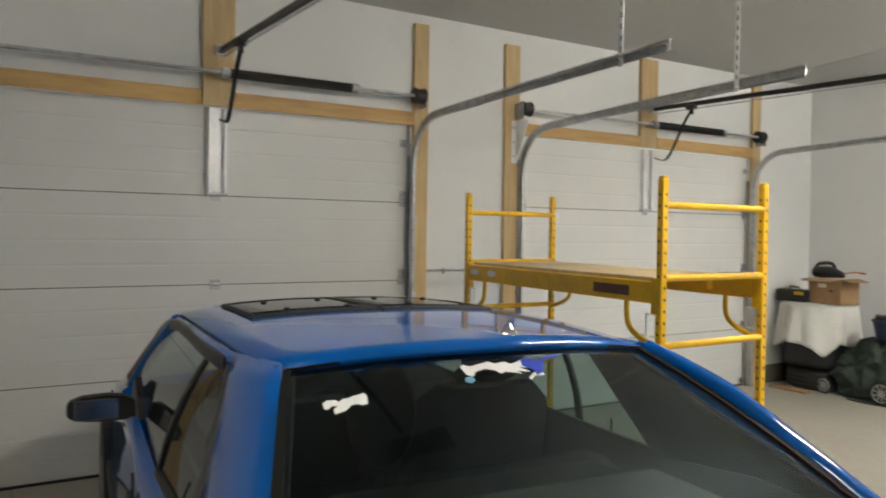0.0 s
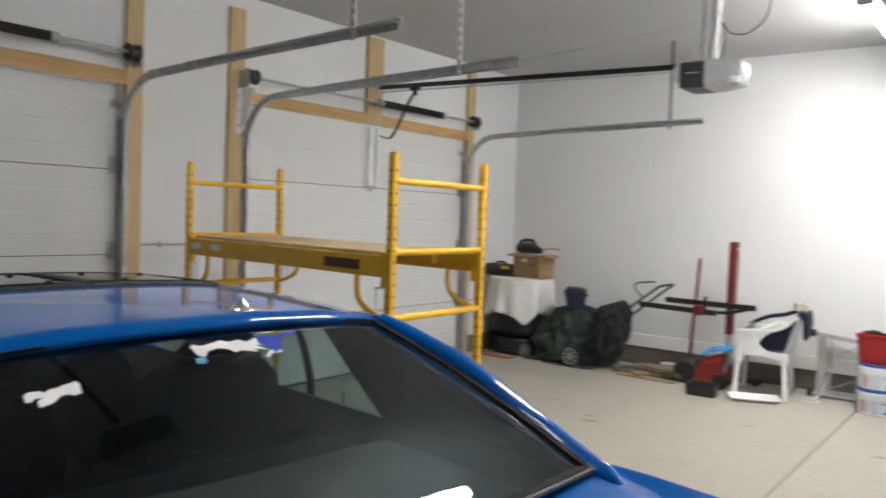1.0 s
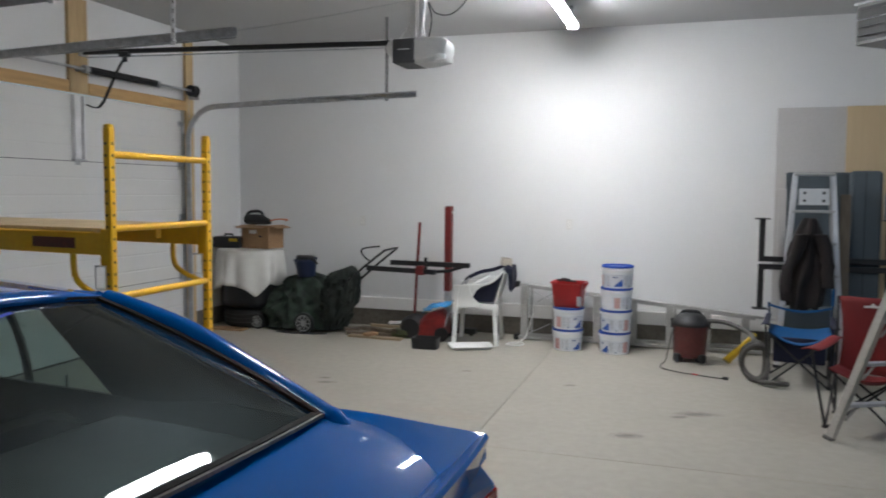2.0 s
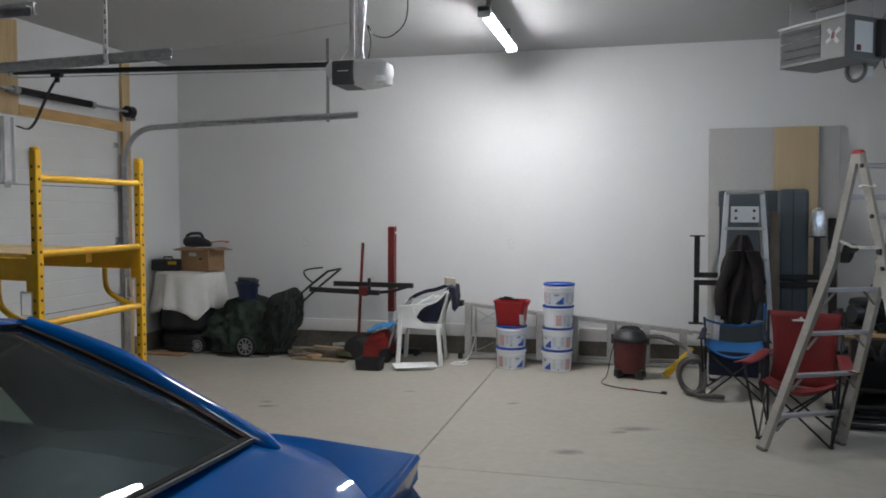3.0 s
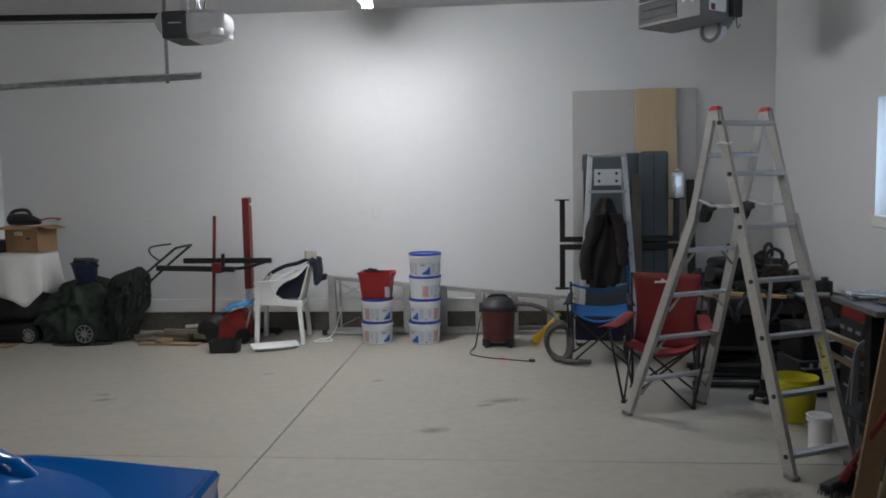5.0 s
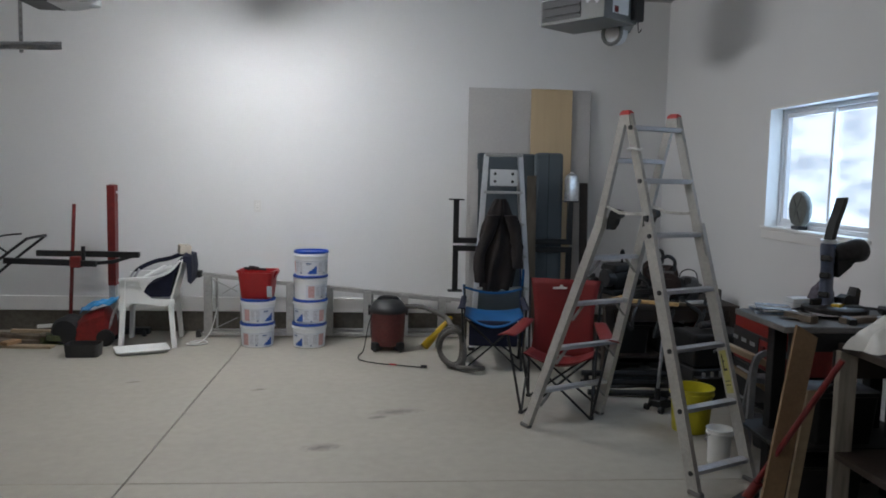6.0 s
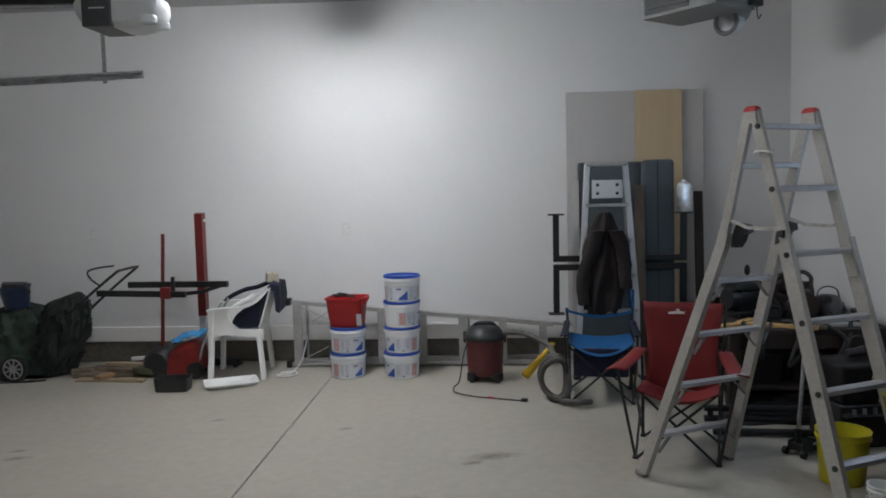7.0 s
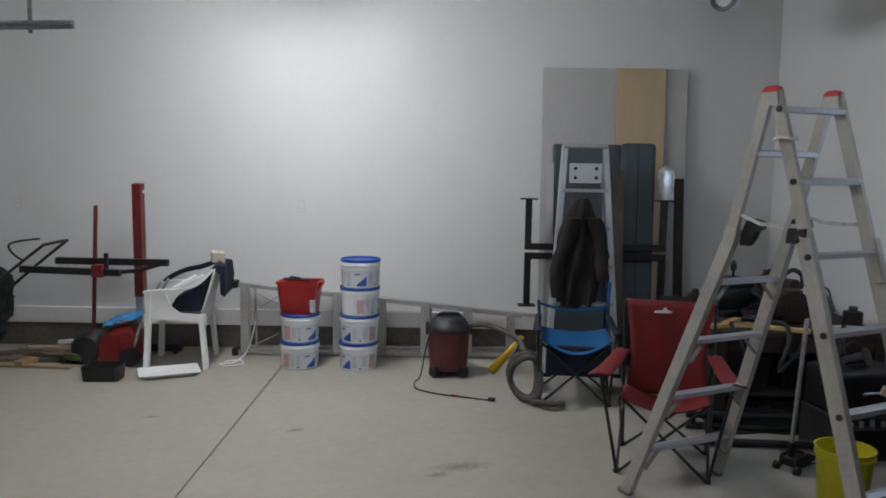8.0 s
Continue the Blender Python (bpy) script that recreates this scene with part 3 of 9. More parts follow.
bm = BM()
box(bm, XE + T + 0.02, -60, -0.3, 11.0, 70, -0.1)
tagged(part("ground", bm, surface("snowy_ground", (0.75, 0.77, 0.8), 0.8, var=0.05)), "snow-covered ground outside the garage", "ground", kind="structure")


# thin conduit across the wall between the doors
cd = thing("wall_conduit", (XW, 3.26, 1.30), "thin grey steel conduit along the wall between doors", "conduit")
bm = BM()
rod(bm, (0.012, -0.372, 0), (0.012, 0.378, -0.004), 0.010, 8)
part("pipe_run", bm, galvanised, cd, smooth=True)
for y in (-0.2, 0.2):
    bm = BM()
    box(bm, 0.0, y - 0.008, -0.025, 0.024, y + 0.008, 0.016, 0.002)
    part("clip", bm, galvanised, cd)


# ---- blue hatchback ----
blue_paint = surface("blue_car_paint", (0.0, 0.092, 0.36), 0.32, metal=0.0, var=0.05, scale=2, fine=400, bump=0.0, coat=1.0, coat_ior=1.38, spec=0.02)
seal_black = surface("black_seal", (0.005, 0.005, 0.005), 0.7, var=0.2, scale=10, spec=0.2)
rubber = surface("black_rubber", (0.012, 0.012, 0.012), 0.6, var=0.2, scale=10)
tinted = glass("tinted_car_glass", (0.52, 0.63, 0.61), dust=0.010)
dark_tint = glass("dark_roof_glass", (0.03, 0.035, 0.035))
cabin_dark = surface("dark_cabin_cloth", (0.009, 0.0098, 0.0105), 0.85, var=0.25, scale=6, fine=60, bump=0.4)
seat_cloth = surface("charcoal_seat_cloth", (0.017, 0.019, 0.0205), 0.9, var=0.25, scale=5, fine=90, bump=0.4)
drip_black = surface("dull_black_strip", (0.022, 0.022, 0.024), 0.45, var=0.2, scale=10)
chrome = surface("chrome", (0.8, 0.8, 0.8), 0.12, metal=1.0, var=0.03)
sticker_white = surface("white_sticker", (0.8, 0.8, 0.8), 0.5, var=0.04)
sticker_blue = surface("blue_sticker", (0.02, 0.06, 0.5), 0.5, var=0.04)
dark_mirror = surface("mirror_silver", (0.42, 0.42, 0.43), 0.06, metal=1.0, var=0.02)
tail_red = surface("red_tail_lens", (0.28, 0.006, 0.006), 0.15, var=0.1, scale=20)
CX, CY = -1.33, 1.035

car = thing("hatchback_car", pose(CX, CY, 0, 0, 0, -6.2), "glossy blue two-door hatchback with dark roof panels and a rear spoiler", "car")


def X(x):
    return x - CX


def body_ring(x, wb, zb, wm, zm, ws, zs, wi, zi, zc):
    half = [(wb * 0.9, zb), (wb, zb + 0.04), (wm, zm - 0.12), (wm + 0.008, zm), (wm, zm + 0.12), (ws + 0.012, zs - 0.03), (ws, zs), (wi, zi), (wi * 0.96, zc if zc < zi - 0.1 else zi + (zc - zi) * 0.3), (wi * 0.5, zc)]
    return [(X(x), -a, b) for a, b in half] + [(X(x), a, b) for a, b in reversed(half)]


st = [
    (-3.60, 0.60, 0.36, 0.62, 0.50, 0.60, 0.60, 0.55, 0.62, 0.63),
    (-3.54, 0.72, 0.24, 0.75, 0.48, 0.72, 0.66, 0.66, 0.69, 0.70),
    (-3.25, 0.78, 0.20, 0.81, 0.50, 0.77, 0.75, 0.70, 0.79, 0.81),
    (-2.65, 0.80, 0.19, 0.83, 0.52, 0.79, 0.84, 0.72, 0.88, 0.90),
    (-2.34, 0.80, 0.19, 0.835, 0.53, 0.79, 0.885, 0.72, 0.92, 0.95),
    (-2.33, 0.80, 0.19, 0.835, 0.53, 0.80, 0.86, 0.76, 0.89, 0.45),
    (-1.20, 0.80, 0.19, 0.84, 0.54, 0.80, 0.845, 0.765, 0.872, 0.42),
    (-0.50, 0.80, 0.20, 0.84, 0.55, 0.80, 0.855, 0.745, 0.882, 0.50),
    (0.10, 0.79, 0.24, 0.835, 0.56, 0.77, 0.955, 0.64, 0.985, 0.62),
    (0.25, 0.78, 0.27, 0.825, 0.57, 0.76, 0.945, 0.62, 0.978, 0.70),
    (0.258, 0.78, 0.27, 0.825, 0.57, 0.76, 0.945, 0.62, 0.975, 0.985),
    (0.48, 0.77, 0.30, 0.82, 0.57, 0.755, 0.92, 0.62, 0.93, 0.935),
    (0.66, 0.76, 0.32, 0.81, 0.56, 0.74, 0.88, 0.60, 0.89, 0.90),
    (0.72, 0.74, 0.34, 0.79, 0.54, 0.72, 0.83, 0.58, 0.85, 0.86),
]
bm = BM()
loft(bm, [body_ring(*s) for s in st])
part("body", bm, blue_paint, car, "glossy blue steel body", smooth=True, angle=50)

# bumpers and rubbing strips
bm = BM()
rings = []
for x, w, z0, z1 in ((0.68, 0.79, 0.34, 0.60), (0.79, 0.79, 0.33, 0.60), (0.83, 0.75, 0.36, 0.57)):
    rings.append([(X(x), -w, z0), (X(x), -w, z1), (X(x), w, z1), (X(x), w, z0)])
loft(bm, rings)
part("rear_bumper", bm, blue_paint, car, smooth=True)
bm = BM()
rings = []
for x, w, z0, z1 in ((-3.50, 0.80, 0.24, 0.50), (-3.62, 0.76, 0.24, 0.50), (-3.67, 0.66, 0.27, 0.46)):
    rings.append([(X(x), -w, z0), (X(x), -w, z1), (X(x), w, z1), (X(x), w, z0)])
loft(bm, rings)
part("front_bumper", bm, blue_paint, car, smooth=True)
for s in (-1, 1):
    bm = BM()
    box(bm, X(-3.2), s * 0.842 - 0.012, 0.50, X(0.68), s * 0.842 + 0.012, 0.56, 0.006)
    part("rubbing_strip", bm, rubber, car, "black rubbing strip")
    for xx in (-2.22, -0.98):
        bm = BM()
        box(bm, X(xx), s * 0.838 - 0.004, 0.24, X(xx) + 0.005, s * 0.838 + 0.004, 0.91)
        part("door_gap", bm, rubber, car)
    bm = BM()
    box(bm, X(-1.18), s * 0.838 - 0.006, 0.76, X(-1.02), s * 0.838 + 0.014, 0.80, 0.005)
    part("door_handle", bm, rubber, car, "black door handle")
    bm = BM()
    box(bm, X(0.705), min(s * 0.40, s * 0.74), 0.63, X(0.725), max(s * 0.40, s * 0.74), 0.82, 0.008)
    part("tail_lamp", bm, tail_red, car, "dark red tail lamp")
    bm = BM()
    box(bm, X(-3.60), min(s * 0.32, s * 0.6), 0.52, X(-3.575), max(s * 0.32, s * 0.6), 0.61, 0.006)
    part("headlight", bm, lens_plastic, car)
bm = BM()
box(bm, X(0.71), -0.34, 0.62, X(0.725), 0.34, 0.84, 0.006)
part("rear_panel", bm, rubber, car, "dark panel between the tail lamps")

# wheels
for x in (-2.66, -0.11):
    for s in (-1, 1):
        m = pose(X(x), s * 0.77, 0.31, 90, 0, 0 if s < 0 else 180)
        bm = BM()
        lathe(bm, [(0.17, -0.09), (0.28, -0.095), (0.31, -0.07), (0.315, 0.0), (0.31, 0.07), (0.28, 0.095), (0.17, 0.09)], 28)
        tyre = part("tyre", bm, rubber, car, "black tyre", smooth=True, at=m)
        bm = BM()
        lathe(bm, [(0.03, 0.07), (0.15, 0.075), (0.19, 0.097), (0.195, 0.09)], 24)
        for k in range(5):
            a = 2 * math.pi * k / 5
            obox(bm, (0.09 * math.cos(a), 0.09 * math.sin(a), 0.085), (0.15, 0.05, 0.02), (0, 0, math.degrees(a)), 0.004)
        part("rim", bm, galvanised, tyre, "grey alloy rim", smooth=True)
        bm = BM()
        lathe(bm, [(0.36, -0.10), (0.36, 0.095)], 28)
        part("wheel_arch", bm, rubber, car, at=m)

# roof skin
RX0, RX1 = -1.94, -0.47


def roof_pt(u, v):
    y = (v - 0.5) * 2
    x = RX0 + (RX1 - RX0) * u + 0.05 * (1 - y * y) * (u - 0.5) * 2
    z = 1.322 - 0.036 * abs(y) ** 2.6 - 0.032 * (1 - u) ** 3.0 - 0.026 * u ** 2.5
    w = 0.60 - 0.045 * u ** 3 + 0.012 * math.sin(math.pi * u)
    return (X(x), y * w, z)


bm = BM()
sheet(bm, 12, 14, roof_pt)
part("roof", bm, blue_paint, car, "glossy blue roof skin", smooth=True, solid=0.02)
bm = BM()
lathe(bm, [(0.03, 0.0), (0.028, 0.006), (0.016, 0.02), (0.006, 0.035)], 14)
part("roof_antenna", bm, chrome, car, "small chrome antenna base", smooth=True, at=pose(X(-0.585), 0.15, 1.308))
for v0, v1 in ((0.13, 0.49), (0.51, 0.87)):
    bm = BM()
    sheet(bm, 6, 6, lambda u, v: tuple(Vector(roof_pt(0.10 + 0.38 * u, v0 + (v1 - v0) * v)) + Vector((0, 0, 0.0165))))
    panel = part("roof_panel", bm, dark_tint, car, "dark tinted glass roof panel", smooth=True, solid=0.006)
    bm = BM()
    loop = [(0.10, v0), (0.10, v1), (0.48, v1), (0.48, v0), (0.10, v0)]
    for (u0, a0), (u1, a1) in zip(loop, loop[1:]):
        pipe(bm, [tuple(Vector(roof_pt(u0 + (u1 - u0) * k / 6, a0 + (a1 - a0) * k / 6)) + Vector((0, 0, 0.012))) for k in range(7)], 0.011, 6)
    part("panel_seal", bm, rubber, panel, "black rubber seal", smooth=True)
    bm = BM()
    sheet(bm, 6, 6, lambda u, v: tuple(Vector(roof_pt(0.10 + 0.38 * u, v0 + (v1 - v0) * v)) + Vector((0, 0, 0.0125))))
    part("shade", bm, cabin_dark, panel)
    for u, v in ((0.2, 0.3), (0.2, 0.8), (0.44, 0.3), (0.44, 0.8)):
        bm = BM()
        p = roof_pt(u, v0 + (v1 - v0) * v)
        lathe(bm, [(0.012, 0.0), (0.012, 0.006), (0.006, 0.009)], 10)
        part("latch", bm, rubber, panel, at=pose(p[0], p[1], p[2] + 0.019))

# windscreen, pillars, side glass, hatch: corners of the openings on one side (world x, local y, z)
A_LOW, A_TOP = (-2.40, 0.745, 0.895), (-1.90, 0.610, 1.235)
B_LOW, B_TOP = (-1.07, 0.760, 0.872), (-1.02, 0.612, 1.248)
C_LOW, C_TOP = (-0.50, 0.740, 0.880), (-0.79, 0.595, 1.245)
H_TOP, H_LOW = (-0.47, 0.53, 1.262), (0.255, 0.60, 0.985)


def P(p, s=1, dy=0.0, dz=0.0):
    return Vector((X(p[0]), s * (p[1] + dy), p[2] + dz))


def arc(a, b, bow, n=8):
    """Points from a to b that bow outwards."""
    return [a.lerp(b, i / n) + Vector(bow) * (4 * (i / n) * (1 - i / n)) for i in range(n + 1)]


for s in (-1, 1):
    # front pillar and roof rail
    bm = BM()
    pipe(bm, arc(P(A_LOW, s), P(A_TOP, s), (0, 0, 0.012)), 0.028, 8)
    part("front_pillar", bm, blue_paint, car, smooth=True)
    bm = BM()
    pipe(bm, [P(A_TOP, s, 0.0, -0.004), P(B_TOP, s, 0.0, 0.0), P(C_TOP, s), P(H_TOP, s, 0.01, 0.0)], 0.022, 8)
    part("roof_rail", bm, blue_paint, car, smooth=True)
    bm = BM()
    line = smoothed([P(A_LOW, s, 0.012, 0.02), P(A_LOW, s).lerp(P(A_TOP, s), 0.55) + Vector((0, s * 0.014, 0.012)), P(A_TOP, s, 0.018, -0.018), P(B_TOP, s, 0.020, -0.014), P(C_TOP, s, 0.018, -0.016)], 5)
    sweep(bm, line, [(-0.010, -0.024), (0.010, -0.024), (0.012, 0.0), (0.006, 0.016), (-0.010, 0.016)])
    part("window_seal", bm, drip_black, car, "dull black drip rail strip", smooth=True)
    # middle pillar
    bm = BM()
    sweep(bm, arc(P(B_LOW, s), P(B_TOP, s, 0.0, -0.01), (0, s * 0.024, 0)), [(-0.006, -0.016), (0.006, -0.016), (0.006, 0.016), (-0.006, 0.016)])
    part("middle_pillar", bm, rubber, car, "black middle pillar", smooth=True)
    # door glass
    bm = BM()
    a, b, c, d = P(A_LOW, s), P(A_TOP, s), P(B_TOP, s), P(B_LOW, s)
    sheet(bm, 8, 6, lambda u, v: a.lerp(d, u).lerp(b.lerp(c, u), v) + Vector((0, s * 0.022 * 4 * v * (1 - v), 0)))
    g = part("door_glass", bm, tinted, car, smooth=True)
    g.visible_shadow = False
    # quarter glass, dark
    bm = BM()
    a, b, c, d = P(B_LOW, s), P(B_TOP, s), P(C_TOP, s), P(C_LOW, s)
    a2, d2 = a.lerp(d, 0.04), a.lerp(d, 1.0)
    sheet(bm, 6, 6, lambda u, v: a2.lerp(d2, u).lerp(b.lerp(c, u), v * 0.97) + Vector((0, s * 0.020 * 4 * v * (1 - v), 0)))
    g = part("quarter_glass", bm, tinted, car, smooth=True)
    g.visible_shadow = False
    bm = BM()
    pipe(bm, [d2 + Vector((0, s * 0.006, 0)), c + Vector((0, s * 0.006, -0.01))], 0.014, 6)
    pipe(bm, [a + Vector((0, s * 0.004, 0.004)), d2 + Vector((0, s * 0.004, 0.004))], 0.012, 6)
    part("quarter_seal", bm, rubber, car, "black window seal", smooth=True)
    # rear pillar: broad blue panel between quarter glass and hatch
    bm = BM()
    lo0, lo1 = d2 + Vector((0, 0, -0.04)), P(H_LOW, s, 0.05 if s > 0 else 0.15, -0.012)
    hi0, hi1 = c, P(H_TOP, s, 0.0 if s > 0 else 0.008, 0.0 if s > 0 else 0.012)
    sheet(bm, 6, 8, lambda u, v: lo0.lerp(lo1, u).lerp(hi0.lerp(hi1, u), v) + Vector((0, s * 0.022 * 4 * u * (1 - u), 0.012 * 4 * u * (1 - u))))
    part("rear_pillar", bm, blue_paint, car, "broad blue rear roof pillar", smooth=True, solid=0.02)
    bm = BM()
    sheet(bm, 6, 8, lambda u, v: lo0.lerp(lo1, u).lerp(hi0.lerp(hi1, u), v) + Vector((0, -s * (0.03 - 0.012 * 4 * u * (1 - u)), -0.014)))
    part("pillar_trim", bm, cabin_dark, car, "dark inner pillar trim", smooth=True, solid=0.006)
    # mirror: wedge housing on a sail panel
    bm = BM()
    rings = []
    for y, a, z0, z1 in ((0.775, 0.030, 0.885, 0.945), (0.81, 0.055, 0.875, 0.965), (0.87, 0.065, 0.872, 0.972), (0.96, 0.060, 0.878, 0.968), (1.0, 0.045, 0.89, 0.955), (1.012, 0.02, 0.905, 0.94)):
        rings.append([(X(-1.80), s * y, z0), (X(-1.80), s * y, z1), (X(-1.81) - 0.4 * a, s * y, z1 + 0.004), (X(-1.81) - a, s * y, z1 - 0.02), (X(-1.81) - a, s * y, z0 + 0.02), (X(-1.81) - 0.4 * a, s * y, z0 - 0.002)])
    loft(bm, rings)
    mir = part("side_mirror", bm, rubber, car, "black door mirror housing", smooth=True, angle=50)
    bm = BM()
    obox(bm, (X(-1.798), s * 0.905, 0.921), (0.006, 0.165, 0.078), (0, 0, -s * 4), 0.003)
    part("mirror_glass", bm, dark_mirror, mir, "dark mirror glass")
    bm = BM()
    prism(bm, [(X(-2.16), 0.875), (X(-1.78), 0.875), (X(-1.80), 0.955), (X(-1.93), 1.01)], "y", s * 0.742, s * 0.768)
    part("sail_panel", bm, drip_black, mir, "black sail panel in the window corner")

# headliner
bm = BM()
sheet(bm, 8, 8, lambda u, v: tuple(Vector(roof_pt(u, 0.02 + 0.96 * v)) - Vector((0, 0, 0.022))))
part("headliner", bm, cabin_dark, car, "dark cloth headliner", smooth=True)

# inner side trim of the load space
for s in (-1, 1):
    bm = BM()
    sheet(bm, 4, 2, lambda u, v: (X(-0.48 + 0.772 * u), s * (0.652 - 0.066 * u), 0.50 + (0.42 + 0.052 * min(1, 2 * u)) * v))
    part("load_side_trim", bm, cabin_dark, car, "dark load space trim", solid=0.006)

# windscreen
bm = BM()
a, b, c, d = P(A_LOW, -1), P(A_TOP, -1), P(A_TOP, 1), P(A_LOW, 1)
sheet(bm, 10, 6, lambda u, v: a.lerp(d, u).lerp(b.lerp(c, u), v) + Vector((-0.10 * 4 * u * (1 - u) * (1 - 0.4 * v), 0, 0.02 + 0.035 * 4 * u * (1 - u) * v)))
g = part("windscreen", bm, tinted, car, smooth=True)
g.visible_shadow = False


# hatch glass with its black border
def hatch_pt(u, v):
    """u from left to right, v from the lower edge up."""
    y = (u - 0.5) * 2
    lo, hi = P(H_LOW, 1), P(H_TOP, 1)
    x = lo.x + (hi.x - lo.x) * v + 0.045 * (1 - y * y) * (1 - v) + 0.03 * (1 - y * y) * v
    w = 0.67 + (hi.y - 0.67) * v
    z = lo.z + (hi.z - lo.z) * v + 0.020 * 4 * v * (1 - v) + (0.012 + 0.016 * v) * (1 - abs(y) ** 2.2)
    return Vector((x, y * w - 0.07 * (1 - v), z))


bm = BM()
sheet(bm, 14, 12, hatch_pt)
g = part("hatch_glass", bm, tinted, car, "tinted rear hatch glass", smooth=True)
g.visible_shadow = False
bm = BM()
for a, b in (((0, 0), (1, 0)), ((1, 0), (1, 1)), ((1, 1), (0, 1)), ((0, 1), (0, 0))):
    pts = [hatch_pt(a[0] + (b[0] - a[0]) * k / 14, a[1] + (b[1] - a[1]) * k / 14) + Vector((0, 0, 0.004)) for k in range(15)]
    sweep(bm, pts, [(-0.011, -0.005), (0.011, -0.005), (0.011, 0.004), (-0.011, 0.004)])
part("hatch_border", bm, seal_black, car, "black border round the rear glass", smooth=True)
for u, s in ((1.0, 1),):
    bm = BM()
    sweep(bm, [hatch_pt(u, 0) + Vector((0.070, s * 0.036, -0.085)), hatch_pt(u, 0) + Vector((0.046, s * 0.038, -0.045)), hatch_pt(u, 0) + Vector((0.020, s * 0.038, -0.022))] + [hatch_pt(u, k / 20) + Vector((0.0, s * 0.036, -0.007 + 0.010 * math.tanh((k / 20 - 0.42) / 0.16) - 0.016 * max(0, k / 20 - 0.6) / 0.4)) for k in range(21)], [(0.028 * math.cos(2 * math.pi * k / 20), -0.013 + 0.025 * math.sin(2 * math.pi * k / 20)) for k in range(20)])
    part("hatch_side_rail", bm, blue_paint, car, "blue strip beside the rear glass", smooth=True, angle=80)


def stick(outline, origin, unit, material, label, lift=0.004):
    """A flat sticker on the rear glass: an outline in sticker units, mapped from its origin (u, v) on the glass."""
    bm = BM()
    pts = [hatch_pt(origin[0] + unit[0] * x, origin[1] + unit[1] * y) + Vector((0.002, 0, lift)) for x, y in outline]
    bmesh.ops.triangulate(bm, faces=[bm.faces.new([bm.verts.new(p) for p in pts])])
    part("sticker", bm, material, car, label, solid=0.001)


FLAME = ((0.0, 0.7), (0.03, 0.8), (0.09, 0.68), (0.20, 0.80), (0.27, 0.88), (0.32, 0.74), (0.42, 0.82), (0.46, 0.66), (0.58, 0.84), (0.55, 0.52), (0.60, 0.40), (0.51, 0.46), (0.58, 0.18), (0.47, 0.28), (0.49, 0.12), (0.36, 0.28), (0.31, 0.20), (0.27, 0.40), (0.20, 0.50), (0.11, 0.40), (0.06, 0.16), (0.01, 0.26))
STREAK = ((0.58, 0.84), (0.67, 0.88), (0.76, 0.74), (0.82, 0.88), (0.98, 1.06), (1.0, 0.95), (0.87, 0.82), (0.80, 0.74), (0.73, 0.42), (0.69, 0.12), (0.60, -0.06), (0.62, 0.22), (0.55, 0.52))
EDGE = ((0.51, -0.14), (0.58, 0.10), (0.67, 0.20), (0.68, -0.02), (0.58, -0.03), (0.53, -0.20))
RAG = ((0.0, 0.62), (0.09, 0.78), (0.29, 0.74), (0.35, 0.60), (0.45, 0.74), (0.60, 0.76), (0.68, 0.86), (0.85, 0.90), (0.92, 0.98), (1.0, 0.80), (0.99, 0.26), (0.85, 0.18), (0.76, 0.32), (0.62, 0.28), (0.49, 0.0), (0.25, -0.14), (0.22, 0.16), (0.32, 0.34), (0.19, 0.38), (0.13, 0.22), (0.03, 0.24))
stick(FLAME, (0.395, 0.795), (0.285, 0.125), sticker_white, "white ragged flame-shaped window sticker")
stick(STREAK, (0.395, 0.795), (0.285, 0.125), sticker_blue, "blue streak of a window sticker", 0.0052)
stick(EDGE, (0.395, 0.795), (0.285, 0.125), sticker_white, "white edge of a window sticker")
stick(RAG, (0.075, 0.705), (0.09, 0.085), sticker_white, "small ragged white window sticker")
stick(((0, 0.3), (0.5, 0.0), (1, 0.4), (0.9, 1), (0.2, 0.8)), (0.385, 0.775), (0.026, 0.045), surface("light_blue_sticker", (0.15, 0.4, 0.6), 0.5), "small light blue window sticker")

bm = BM()
sweep(bm, [hatch_pt(k / 14, 0.0) + Vector((0.016, 0, 0.0)) for k in range(15)], [(-0.005, -0.006), (0.005, -0.006), (0.005, 0.003), (-0.005, 0.003)])
part("lower_seal", bm, surface("grey_glass_seal", (0.16, 0.16, 0.155), 0.6, var=0.15, scale=20), car, "grey seal under the rear glass", smooth=True)

# rear spoiler: a raised lip across the tail, with arms that run forward along the sides and fade into the deck
bm = BM()
rings = []
for k in range(17):
    y = -0.735 + 1.47 * k / 16
    q = 1 - min(1, abs(y) / 0.735) ** 2
    xb = 0.690 + 0.065 * q
    xf = xb - 0.082
    rings.append([(X(xf), y, 0.80), (X(xf), y, 0.898), (X(xf + 0.025), y, 0.912), (X(xb - 0.012), y, 0.951), (X(xb), y, 0.955), (X(xb + 0.009), y, 0.946), (X(xb - 0.010), y, 0.88), (X(xb - 0.02), y, 0.80)])
loft(bm, rings)
part("spoiler", bm, blue_paint, car, "blue rear spoiler lip", smooth=True, angle=28)
